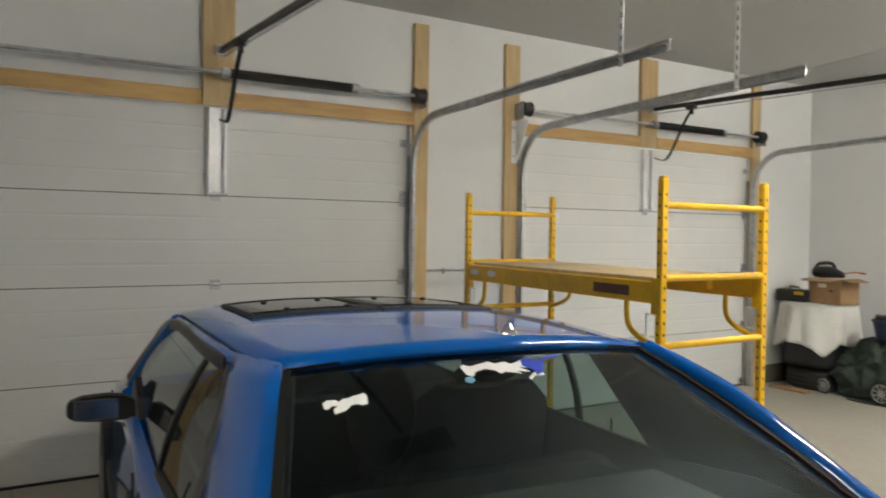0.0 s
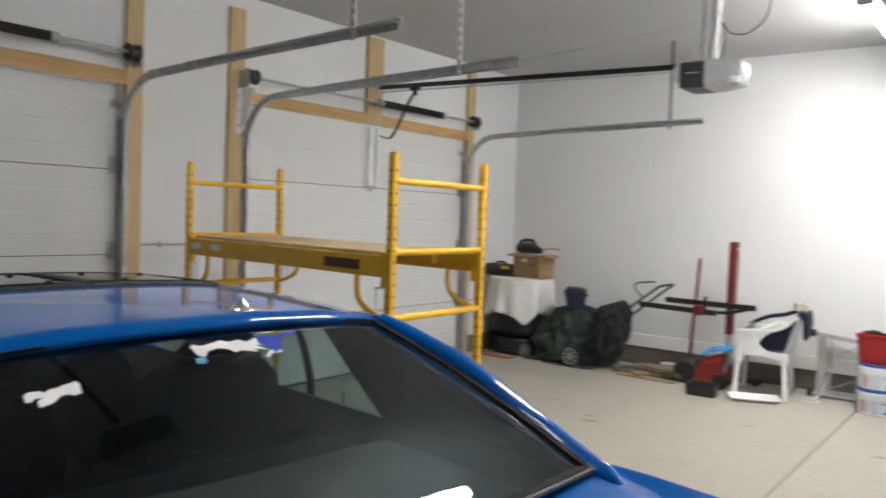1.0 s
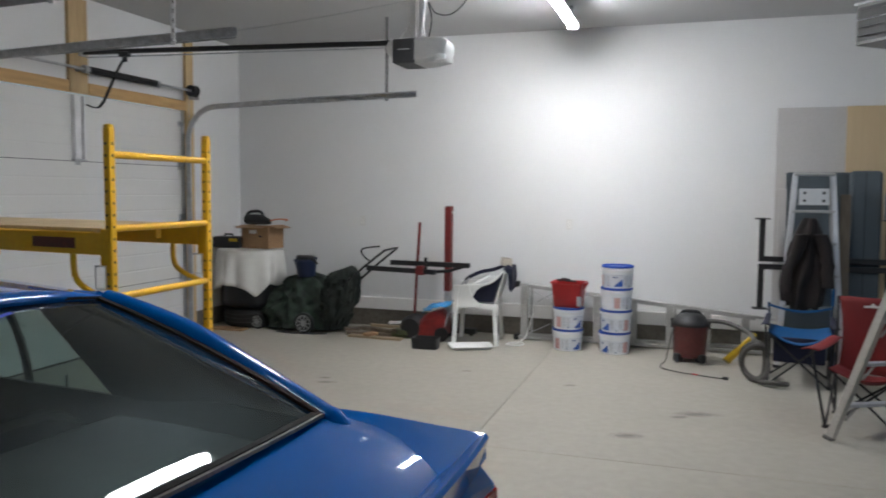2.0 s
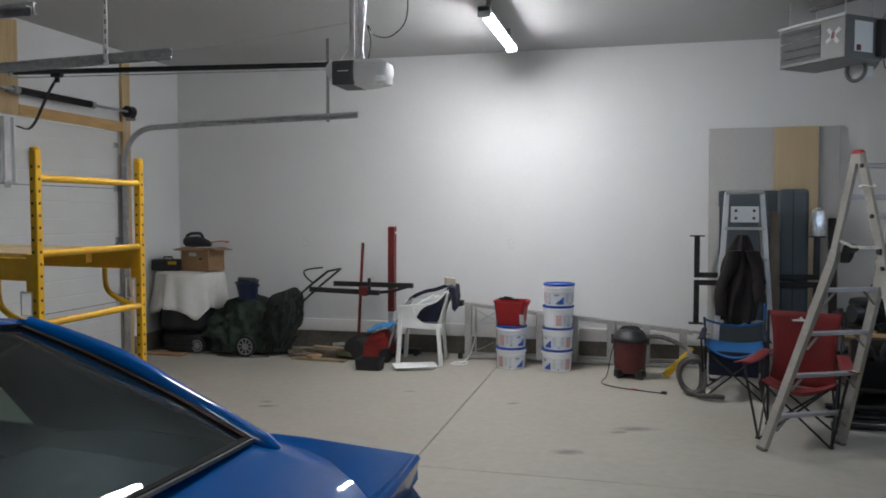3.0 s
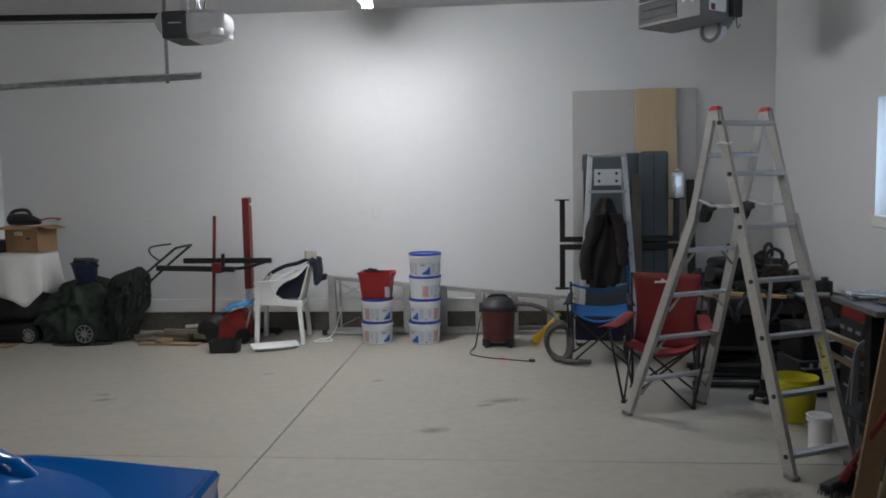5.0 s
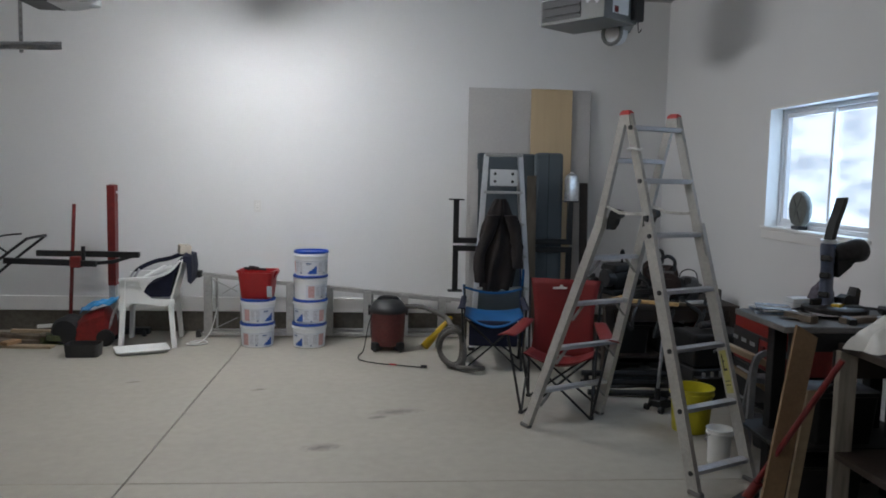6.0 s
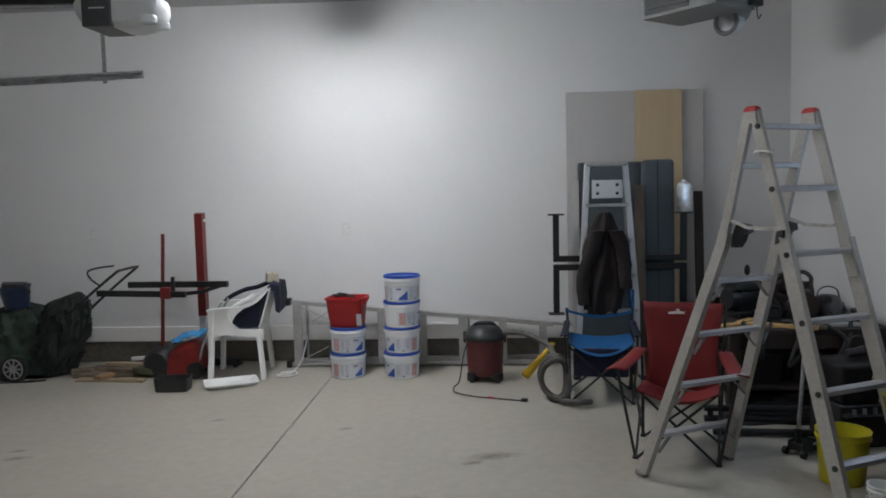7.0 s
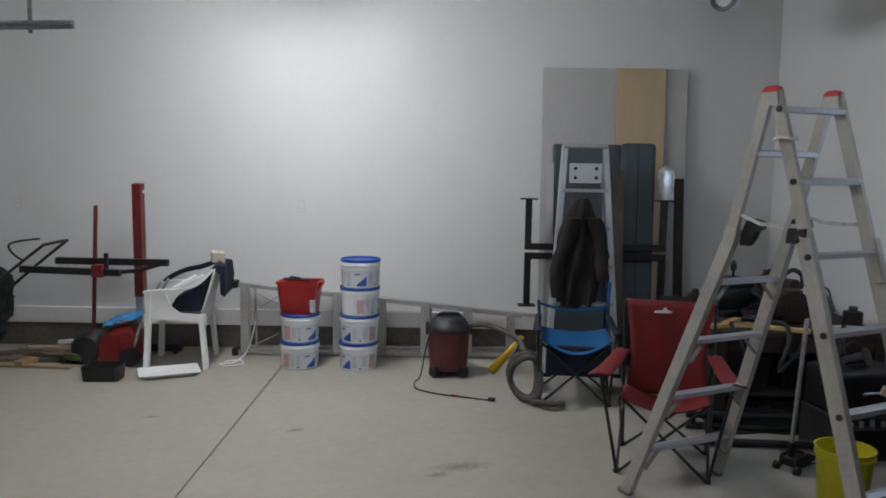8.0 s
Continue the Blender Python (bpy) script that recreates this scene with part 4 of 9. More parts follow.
for s in (-1, 1):
    bm = BM()
    rings = []
    for x, yc, zc, zt in ((0.18, 0.712, 0.958, 0.960), (0.26, 0.706, 0.957, 0.966), (0.36, 0.694, 0.946, 0.966), (0.46, 0.672, 0.929, 0.962), (0.56, 0.610, 0.914, 0.958), (0.63, 0.552, 0.902, 0.956), (0.685, 0.500, 0.892, 0.954)):
        rings.append([(X(x), s * yc, zc - 0.06), (X(x), s * yc, zc), (X(x), s * (yc + 0.5 * (0.735 - yc)), zc + 0.42 * (zt - zc)), (X(x), s * max(0.722, yc), zt - 0.004), (X(x), s * 0.735, zt), (X(x), s * 0.745, zt - 0.008), (X(x), s * 0.752, 0.88)])
    loft(bm, rings)
    part("spoiler_arm", bm, blue_paint, car, "blue spoiler arm along the deck edge", smooth=True, angle=28)
bm = BM()
box(bm, X(0.725), -0.12, 0.68, X(0.732), 0.12, 0.79, 0.003)
part("plate_panel", bm, galvanised, car)

# cabin
bm = BM()
box(bm, X(-2.32), -0.70, 0.46, X(0.34), 0.68, 0.48)
box(bm, X(-2.32), -0.685, 0.46, X(0.30), -0.67, 0.925)
box(bm, X(-2.32), 0.67, 0.46, X(0.30), 0.685, 0.925)
box(bm, X(0.31), -0.60, 0.46, X(0.33), 0.60, 0.95)
box(bm, X(-0.55), -0.66, 0.46, X(0.31), 0.66, 0.72, 0.02)
part("cabin_lining", bm, cabin_dark, car, "dark cabin lining and load floor")
bm = BM()
sheet(bm, 8, 8, lambda u, v: (X(-0.50 + 0.74 * u), (v - 0.5) * 1.26, 0.875 + 0.008 * noise.noise(Vector((u * 4, v * 4, 2)))))
part("load_cover", bm, surface("grey_load_cover", (0.040, 0.044, 0.044), 0.8, var=0.25, scale=4, fine=80), car, "grey cloth load cover", solid=0.01)
bm = BM()
rings = []
for x, z in ((-2.33, 0.90), (-2.10, 0.93), (-1.95, 0.90), (-1.90, 0.75)):
    rings.append([(X(x), -0.68, 0.6), (X(x), -0.68, z), (X(x), 0.68, z), (X(x), 0.68, 0.6)])
loft(bm, rings)
part("dashboard", bm, cabin_dark, car, smooth=True)


def seat_back(x, y, w, z0, z1, lean):
    bm = BM()
    n = 10
    rings = []
    for k in range(n + 1):
        t = k / n
        ww = w * (0.94 + 0.10 * math.sin(math.pi * min(1, t * 1.1))) * (1 if t < 0.9 else 1 - (t - 0.9) * 2.2)
        th = 0.085 * (1 if t < 0.85 else 1 - (t - 0.85) * 3)
        xx, zz = X(x) + lean * t, z0 + (z1 - z0) * t
        rings.append([(xx - th, y - ww * 0.7, zz), (xx - th * 1.25, y - ww, zz), (xx + th * 0.8, y - ww * 0.9, zz), (xx + th, y, zz), (xx + th * 0.8, y + ww * 0.9, zz), (xx - th * 1.25, y + ww, zz), (xx - th, y + ww * 0.7, zz), (xx - th * 0.7, y, zz)])
    loft(bm, rings)
    return bm


for y in (-0.36, 0.36):
    sb = part("front_seat", seat_back(-1.22, y, 0.25, 0.5, 1.06, 0.16), seat_cloth, car, "charcoal cloth front seat", smooth=True)
    bm = BM()
    lathe(bm, [(0.05, 0.0), (0.115, 0.03), (0.125, 0.09), (0.11, 0.145), (0.05, 0.165)], 16, squash=1.0)
    part("headrest", bm, seat_cloth, sb, smooth=True, at=Matrix.Translation((X(-1.045), y, 1.075)) @ Matrix.Diagonal((0.55, 1.0, 1.0, 1)))
    bm = BM()
    for d in (-0.05, 0.05):
        rod(bm, (X(-1.05), y + d, 1.0), (X(-1.05), y + d, 1.09), 0.006, 6)
    part("headrest_post", bm, chrome, sb)
    bm = BM()
    box(bm, X(-1.75), y - 0.25, 0.48, X(-1.22), y + 0.25, 0.66, 0.05, 3)
    part("seat_base", bm, seat_cloth, sb, smooth=True)
part("rear_seat", seat_back(-0.66, 0.0, 0.60, 0.5, 0.93, 0.10), seat_cloth, car, "dark rear bench back", smooth=True)
bm = BM()
pts = [(0.18 * math.cos(2 * math.pi * i / 24), 0.18 * math.sin(2 * math.pi * i / 24), 0) for i in range(25)]
pipe(bm, pts, 0.014, 6)
box(bm, -0.17, -0.02, -0.01, 0.17, 0.02, 0.01, 0.004)
part("steering_wheel", bm, rubber, car, "black steering wheel", smooth=True, at=pose(X(-1.80), -0.36, 0.88, 0, 68, 0))
bm = BM()
loft(bm, [[(X(-0.52) + dx * 0.05 + 0.03 * q, -0.265 + ww * math.cos(2 * math.pi * k / 20), 1.125 + hh * math.sin(2 * math.pi * k / 20)) for k in range(20)] for dx, q, ww, hh in ((-1, 0, 0.06, 0.09), (-0.6, 0, 0.088, 0.132), (0.4, 0, 0.092, 0.138), (0.8, 0.2, 0.075, 0.118), (0.9, 0.2, 0.03, 0.06))])
part("headrest", bm, surface("black_headrest_cloth", (0.004, 0.004, 0.004), 0.9, spec=0.1), car, "black oval rear headrest", smooth=True)
bm = BM()
rod(bm, (X(-0.54), -0.265, 0.90), (X(-0.53), -0.265, 1.02), 0.012, 8)
part("headrest_post", bm, rubber, car)



# ---- rolling work scaffold ----
def scaffold():
    th = thing("scaffold", pose(-2.048, 2.806, 0, 0, 0, -6.4), "yellow steel rolling scaffold with a plywood deck", "scaffold")
    L, Wd, top = 0.92, 0.355, 1.850
    for sx in (-1, 1):
        for sy in (-1, 1):
            bm = BM()
            box(bm, sx * L - 0.019, sy * Wd - 0.019, 0.14, sx * L + 0.019, sy * Wd + 0.019, top, 0.004)
            post = part("post", bm, yellow_paint, th)
            hole = None
            k = 0
            while 0.25 + k * 0.051 < top - 0.03:
                m = pose(sx * L, sy * Wd, 0.25 + k * 0.051)
                if hole:
                    again("pin_hole", hole, post, m)
                else:
                    bm = BM()
                    rod(bm, (-0.0197, 0, 0), (0.0197, 0, 0), 0.0065, 8)
                    rod(bm, (0, -0.0197, 0), (0, 0.0197, 0), 0.0065, 8)
                    hole = part("pin_hole", bm, rubber, post, at=m)
                k += 1
            bm = BM()
            lathe(bm, [(0.006, 0), (0.02, 0.004), (0.02, 0.014), (0.006, 0.018)], 10)
            part("post_cap", bm, yellow_paint, post, at=pose(sx * L, sy * Wd, top - 0.004))
            # caster
            bm = BM()
            rod(bm, (sx * L, sy * Wd, 0.10), (sx * L, sy * Wd, 0.18), 0.014, 8)
            box(bm, sx * L - 0.03, sy * Wd - 0.03, 0.11, sx * L + 0.03, sy * Wd + 0.03, 0.118)
            box(bm, sx * L - 0.02, sy * Wd - 0.028, 0.04, sx * L + 0.035, sy * Wd - 0.024, 0.115)
            box(bm, sx * L - 0.02, sy * Wd + 0.024, 0.04, sx * L + 0.035, sy * Wd + 0.028, 0.115)
            cs = part("caster", bm, galvanised, th, "steel caster with a black wheel")
            bm = BM()
            rod(bm, (sx * L + 0.02, sy * Wd - 0.02, 0.062), (sx * L + 0.02, sy * Wd + 0.02, 0.062), 0.062, 18)
            part("caster_wheel", bm, rubber, cs, smooth=True)
        for z in (0.31, 0.72, 1.115, 1.415, 1.735):
            bm = BM()
            rod(bm, (sx * L, -Wd + 0.015, z), (sx * L, Wd - 0.015, z), 0.0165, 10)
            part("rung", bm, yellow_paint, th, smooth=True)
    # side trusses
    for sy in (-1, 1):
        bm = BM()
        y = sy * (Wd + 0.0)
        box(bm, -L + 0.02, y - 0.016, 1.300, L - 0.02, y + 0.016, 1.398, 0.004)
        tr = part("side_rail", bm, yellow_paint, th, "yellow pressed steel side rail")
        for sx in (-1, 1):
            bm = BM()
            box(bm, sx * (L - 0.02) - 0.03, y - 0.02, 1.255, sx * (L - 0.02) + 0.03, y + 0.02, 1.415, 0.004)
            part("rail_end", bm, yellow_paint, tr)
            bm = BM()
            xa = sx * (L - 0.23)
            pipe(bm, smoothed([(xa, y, 1.30), (xa, y, 1.235), (xa + sx * 0.02, y, 1.18), (xa + sx * 0.09, y, 1.14), (sx * (L - 0.01), y, 1.10)], 5), 0.014, 8)
            part("knee_brace", bm, yellow_paint, tr, smooth=True)
            bm = BM()
            xb = sx * (L - 0.065)
            pipe(bm, [(xb - 0.03, y, 1.25), (xb - 0.03, y, 1.15), (xb + 0.03, y, 1.15), (xb + 0.03, y, 1.25), (xb - 0.03, y, 1.25)], 0.005, 6)
            part("spring_pin", bm, bright_steel, tr, "bright locking pin loop")
    bm = BM()
    box(bm, 0.45, -Wd - 0.018, 1.325, 0.72, -Wd - 0.0165, 1.372)
    part("warning_plate", bm, surface("brown_plate", (0.12, 0.03, 0.01), 0.5, var=0.2, scale=20), th, "dark brown warning plate")
    for a in (-0.80, -0.58):
        bm = BM()
        lathe(bm, [(0.02, 0.0), (0.055, 0.0008), (0.02, 0.0016)], 16, squash=0.35)
        part("rail_sticker", bm, sticker_white, th, "pale worn sticker", at=pose(a, -Wd - 0.0165, 1.355, 90, 0, 0))
    # deck
    for k in range(3):
        bm = BM()
        w = (2 * Wd - 0.06) / 3
        box(bm, -L + 0.03, -Wd + 0.03 + k * w + 0.001, 1.398, L - 0.03, -Wd + 0.03 + (k + 1) * w - 0.001, 1.414, 0.002)
        part("deck_board", bm, plywood, th, "worn pale plywood deck")
    bm = BM()
    box(bm, -L + 0.03, -0.02, 1.355, L - 0.03, 0.02, 1.398)
    part("deck_beam", bm, yellow_paint, th)
    # a paper tag on the far corner
    bm = BM()
    obox(bm, (-L, Wd + 0.03, 1.72), (0.01, 0.07, 0.07), (0, 10, 25), 0.002)
    part("tag", bm, sticker_white, th, "small white tag")
    return th



# the frame stands slightly racked
for ob in scaffold().children_recursive:
    at = ob.matrix_basis.translation
    if ob.data.users == 1 and at.length == 0:
        for v in ob.data.vertices:
            v.co.x -= 0.135 * v.co.y
    else:
        ob.location.x -= 0.135 * at.y


# ---- along the north wall ----
pail_white = surface("white_pail_plastic", (0.82, 0.83, 0.84), 0.4, var=0.03, scale=8)
pail_blue = surface("blue_pail_lid", (0.01, 0.06, 0.36), 0.4, var=0.06, scale=9)
print_blue = surface("blue_print", (0.03, 0.10, 0.42), 0.5, var=0.1, scale=30)
print_grey = surface("grey_print", (0.48, 0.49, 0.52), 0.5, var=0.1, scale=60)
print_pink = surface("pale_red_print", (0.62, 0.38, 0.36), 0.5, var=0.1, scale=60)
red_plastic = surface("red_plastic", (0.36, 0.012, 0.014), 0.38, var=0.08, scale=6)
worn_red = surface("worn_red_plastic", (0.20, 0.014, 0.012), 0.45, var=0.2, scale=9, stain=0.3, stain_color=(0.08, 0.02, 0.02))
dark_red = surface("dusty_dark_red_plastic", (0.105, 0.022, 0.020), 0.5, var=0.15, scale=7, stain=0.3, stain_color=(0.12, 0.08, 0.07))
black_plastic = surface("dusty_black_plastic", (0.018, 0.018, 0.019), 0.5, var=0.2, scale=7, fine=50)
yellow_plastic = surface("yellow_plastic", (0.62, 0.40, 0.02), 0.45, var=0.08, scale=8)
white_plastic = surface("white_plastic", (0.82, 0.82, 0.80), 0.42, var=0.04, scale=4)
navy_cloth = surface("navy_cloth", (0.012, 0.014, 0.035), 0.9, var=0.25, scale=9, fine=120, bump=0.5)
brown_cloth = surface("dark_brown_jacket_cloth", (0.015, 0.0095, 0.0085), 0.85, var=0.3, scale=9, fine=120, bump=0.5)
white_cloth = surface("off_white_cotton", (0.70, 0.69, 0.655), 0.9, var=0.06, scale=6, fine=160, bump=0.4)
cardboard = surface("brown_cardboard", (0.33, 0.20, 0.10), 0.8, var=0.10, scale=6, fine=40)
red_paint = surface("worn_red_paint", (0.165, 0.017, 0.015), 0.45, var=0.15, scale=9, stain=0.2, stain_color=(0.1, 0.02, 0.02))
green_cloth = surface("dark_green_cover_cloth", (0.030, 0.048, 0.034), 0.8, var=0.35, scale=11, fine=70, bump=0.5, second=(0.008, 0.011, 0.009))
grey_foam = surface("slate_grey_foam", (0.075, 0.092, 0.105), 0.75, var=0.08, scale=4, fine=110, bump=0.3)
grey_board = surface("grey_paper_board", (0.50, 0.485, 0.47), 0.85, var=0.04, scale=2, fine=60)
aged_wood = surface("weathered_lumber", (0.16, 0.125, 0.09), 0.8, var=0.2, scale=5, fine=30, stretch=(1, 1, 0.2), stain=0.4, stain_color=(0.08, 0.06, 0.045))
dark_wood = surface("dark_brown_wood", (0.030, 0.019, 0.013), 0.65, var=0.2, scale=6, fine=30, stretch=(1, 1, 0.2))
paper = surface("white_paper", (0.82, 0.82, 0.81), 0.7, var=0.03)
orange_cord = surface("orange_cord", (0.55, 0.12, 0.02), 0.5)
grey_hose = surface("grey_hose_plastic", (0.085, 0.078, 0.070), 0.5, var=0.15, scale=12)


def curved_label(bm, r0, r1, z0, z1, a0, a1, lift=0.002, n=5):
    """A patch wrapped on a tapered pail wall between two angles (degrees)."""
    rows = []
    for z, r in ((z0, r0), (z1, r1)):
        rows.append([bm.verts.new(((r + lift) * math.cos(radians(a0 + (a1 - a0) * i / n)), (r + lift) * math.sin(radians(a0 + (a1 - a0) * i / n)), z)) for i in range(n + 1)])
    for i in range(n):
        bm.faces.new((rows[0][i], rows[0][i + 1], rows[1][i + 1], rows[1][i]))


def compound_pail():
    """Squat white pail with a blue lid and a printed label."""
    th = thing("pail", (0, 0, 0), "white plastic compound pail with a blue lid and printed label", "pail", "stacked compound pails")
    bm = BM()
    lathe(bm, [(0.136, 0.0), (0.140, 0.004), (0.149, 0.165), (0.156, 0.168), (0.156, 0.188), (0.150, 0.19), (0.150, 0.2)], 32)
    part("pail_body", bm, pail_white, th, smooth=True)
    bm = BM()
    lathe(bm, [(0.151, 0.197), (0.157, 0.199), (0.158, 0.214), (0.153, 0.219), (0.146, 0.218), (0.140, 0.204), (0.02, 0.203)], 32)
    part("lid", bm, pail_blue, th, "blue snap-on lid", smooth=True)
    wall = lambda z: 0.140 + 0.009 * (z - 0.004) / 0.161
    bm = BM()
    curved_label(bm, wall(0.014), wall(0.136), 0.014, 0.136, 190, 395, 0.001, 28)
    lp = part("label_panel", bm, label_pale, th, "pale printed label")
    bm = BM()
    for k in range(7):
        z1 = 0.030 + 0.062 * ((k + 0.6) / 7) ** 1.2 + 0.006 * (k % 2)
        curved_label(bm, wall(0.018), wall(z1), 0.018, z1, 277 + 4.4 * k, 281.4 + 4.4 * k, 0.0022, 1)
    part("label_shape", bm, print_blue, lp, "blue peak shape on the label")
    for a0, a1, z0, z1, mt in ((262, 308, 0.128, 0.132, print_grey), (270, 288, 0.104, 0.116, slate_print), (270, 284, 0.094, 0.098, print_grey), (198, 220, 0.022, 0.126, print_pink), (368, 391, 0.022, 0.126, print_pink), (246, 253, 0.017, 0.031, slate_print), (336, 342, 0.017, 0.029, slate_print)):
        bm = BM()
        curved_label(bm, wall(z0), wall(z1), z0, z1, a0, a1, 0.0022)
        part("print_block", bm, mt, lp)
    for a0, a1 in ((226, 240), (244, 258), (314, 330), (346, 362)):
        bm = BM()
        for k in range(7):
            z = 0.038 + k * 0.0125
            curved_label(bm, wall(z), wall(z + 0.006), z, z + 0.006, a0, a1 - 2 * (k % 3), 0.0022, 3)
        part("print_line", bm, print_grey, lp)
    bm = BM()
    pipe(bm, [(0.158 * math.cos(a), 0.158 * math.sin(a) * 1.0, 0.176) for a in [radians(200 + 14 * i) for i in range(11)]], 0.0035, 6)
    part("wire_handle", bm, pail_white, th, smooth=True)
    return th


label_pale = surface("pale_label_paper", (0.70, 0.72, 0.76), 0.5, var=0.04, scale=30)
slate_print = surface("slate_blue_print", (0.16, 0.22, 0.34), 0.5, var=0.1, scale=60)
pail = compound_pail()
pail.matrix_basis = pose(0.095, 7.40, 0, 0, 0, 26)
for x, y, z, a in ((0.100, 7.402, 0.219, 28), (0.565, 7.388, 0, -58), (0.572, 7.395, 0.219, -60), (0.574, 7.39, 0.438, 69), (0.580, 7.385, 0.657, -13)):
    copy_thing(pail, pose(x, y, z, 0, 0, a))

# red mop bucket on the short stack
rb = thing("mop_bucket", pose(0.10, 7.40, 0.438, 0, 0, -6), "red plastic bucket with a pouring spout holding tools", "bucket")
bm = BM()


def rounded_rect(w, d, z, r, n=4):
    pts = []
    for cx, cy, a0 in ((w - r, d - r, 0), (-w + r, d - r, 90), (-w + r, -d + r, 180), (w - r, -d + r, 270)):
        pts += [(cx + r * math.cos(radians(a0 + 90 * i / n)), cy + r * math.sin(radians(a0 + 90 * i / n)), z) for i in range(n + 1)]
    return pts


rings = [rounded_rect(0.125, 0.105, 0.0, 0.03), rounded_rect(0.13, 0.11, 0.01, 0.03), rounded_rect(0.158, 0.13, 0.235, 0.04), rounded_rect(0.168, 0.14, 0.238, 0.04), rounded_rect(0.168, 0.14, 0.252, 0.04), rounded_rect(0.155, 0.127, 0.25, 0.04), rounded_rect(0.14, 0.115, 0.12, 0.03)]
loft(bm, rings)
part("bucket_body", bm, red_plastic, rb, smooth=True)
bm = BM()
prism(bm, [(0.15, 0.17), (0.19, 0.235), (0.19, 0.25), (0.15, 0.25)], "y", -0.035, 0.035)
part("spout", bm, red_plastic, rb)
bm = BM()
obox(bm, (0.135, -0.118, 0.07), (0.045, 0.012, 0.10), (8, 0, 0), 0.004)
part("patch", bm, print_grey, rb, "worn grey sticker")
bm = BM()
obox(bm, (-0.02, -0.02, 0.262), (0.20, 0.035, 0.02), (0, 4, 12), 0.006)
part("tool", bm, black_plastic, rb, "black tool lying across the rim")
bm = BM()
rod(bm, (-0.08, -0.04, 0.25), (-0.06, -0.03, 0.285), 0.012, 8)
rod(bm, (-0.06, -0.03, 0.282), (0.02, -0.05, 0.275), 0.01, 8)
part("tool", bm, black_plastic, rb, "small black hand tool")

# shop vacuum
HOSE = (0.53, -0.54)
vac = thing("shop_vacuum", (1.28, 7.23, 0), "dusty dark red shop vacuum with a black lid and hose", "vacuum cleaner")
bm = BM()
lathe(bm, [(0.135, 0.05), (0.145, 0.06), (0.158, 0.34), (0.162, 0.36)], 28)
part("drum", bm, dark_red, vac, smooth=True)
bm = BM()
lathe(bm, [(0.168, 0.345), (0.173, 0.36), (0.170, 0.385), (0.150, 0.405), (0.135, 0.428), (0.115, 0.450), (0.07, 0.462), (0.02, 0.464)], 28)
part("lid", bm, black_plastic, vac, "black domed motor lid", smooth=True)
bm = BM()
pipe(bm, smoothed([(-0.10, 0, 0.43), (-0.07, 0, 0.472), (0.0, 0, 0.480), (0.07, 0, 0.472), (0.10, 0, 0.43)], 5), 0.014, 8)
part("carry_handle", bm, black_plastic, vac, smooth=True)
for a in (225, 315, 45, 135):
    bm = BM()
    obox(bm, (0.14 * math.cos(radians(a)), 0.14 * math.sin(radians(a)), 0.05), (0.09, 0.07, 0.075), (0, 0, a), 0.015, 2)
    part("caster_foot", bm, black_plastic, vac, "black caster foot", smooth=True)
    bm = BM()
    c = Vector((0.16 * math.cos(radians(a)), 0.16 * math.sin(radians(a)), 0.022))
    rod(bm, c + Vector((-0.012, 0, 0)), c + Vector((0.012, 0, 0)), 0.022, 12)
    part("caster_wheel", bm, rubber, vac, smooth=True)
for z in (0.37,):
    for s in (-1, 1):
        bm = BM()
        obox(bm, (s * 0.168, 0, z - 0.01), (0.02, 0.05, 0.09), (0, 0, 0), 0.005)
        part("latch", bm, black_plastic, vac)
hose_pts = [(0.15, -0.04, 0.40), (0.30, -0.06, 0.40), (0.44, -0.14, 0.36), (0.52, -0.28, 0.33)]
for i in range(31):
    q = radians(105 - 30 * i)
    wob = 0.5 + 0.5 * math.sin(0.55 * i)
    hose_pts.append((HOSE[0] + (0.115 - 0.055 * wob) * math.cos(q) + 0.02 * wob, HOSE[1] - 0.10 - 0.11 * math.cos(q) * (1 - 1.5 * wob) - 0.004 * i, 0.20 + (0.172 - 0.05 * wob * (math.sin(q) > 0)) * math.sin(q)))
hose_pts += [(HOSE[0] + 0.16, HOSE[1] - 0.34, 0.05), (HOSE[0] + 0.24, HOSE[1] - 0.26, 0.03)]
hose_pts = smoothed(hose_pts, 5)
bm = BM()
rings = []
for i, (p, s, u) in enumerate(ring_frames(hose_pts)):
    r = 0.023 if i % 2 else 0.0195
    rings.append([tuple(p + s * r * math.cos(2 * math.pi * k / 10) + u * r * math.sin(2 * math.pi * k / 10)) for k in range(10)])
loft(bm, rings)
part("hose", bm, grey_hose, vac, "grey corrugated hose coiled on the floor", smooth=True, angle=80)
bm = BM()
pipe(bm, smoothed([(-0.12, -0.08, 0.40), (-0.17, -0.14, 0.25), (-0.21, -0.20, 0.04), (-0.25, -0.26, 0.006), (-0.23, -0.43, 0.006), (-0.08, -0.55, 0.006), (0.08, -0.61, 0.006), (0.28, -0.68, 0.006)], 8), 0.005, 6)
part("power_cord", bm, black_plastic, vac, "black power cord with a plug")
bm = BM()
obox(bm, (0.295, -0.685, 0.014), (0.05, 0.028, 0.024), (0, 0, -14), 0.004)
part("plug", bm, black_plastic, vac)
bm = BM()
rod(bm, (0.02, -0.586, 0.008), (0.07, -0.607, 0.008), 0.008, 8)
part("cord_tag", bm, red_plastic, vac, "red marker on the cord")

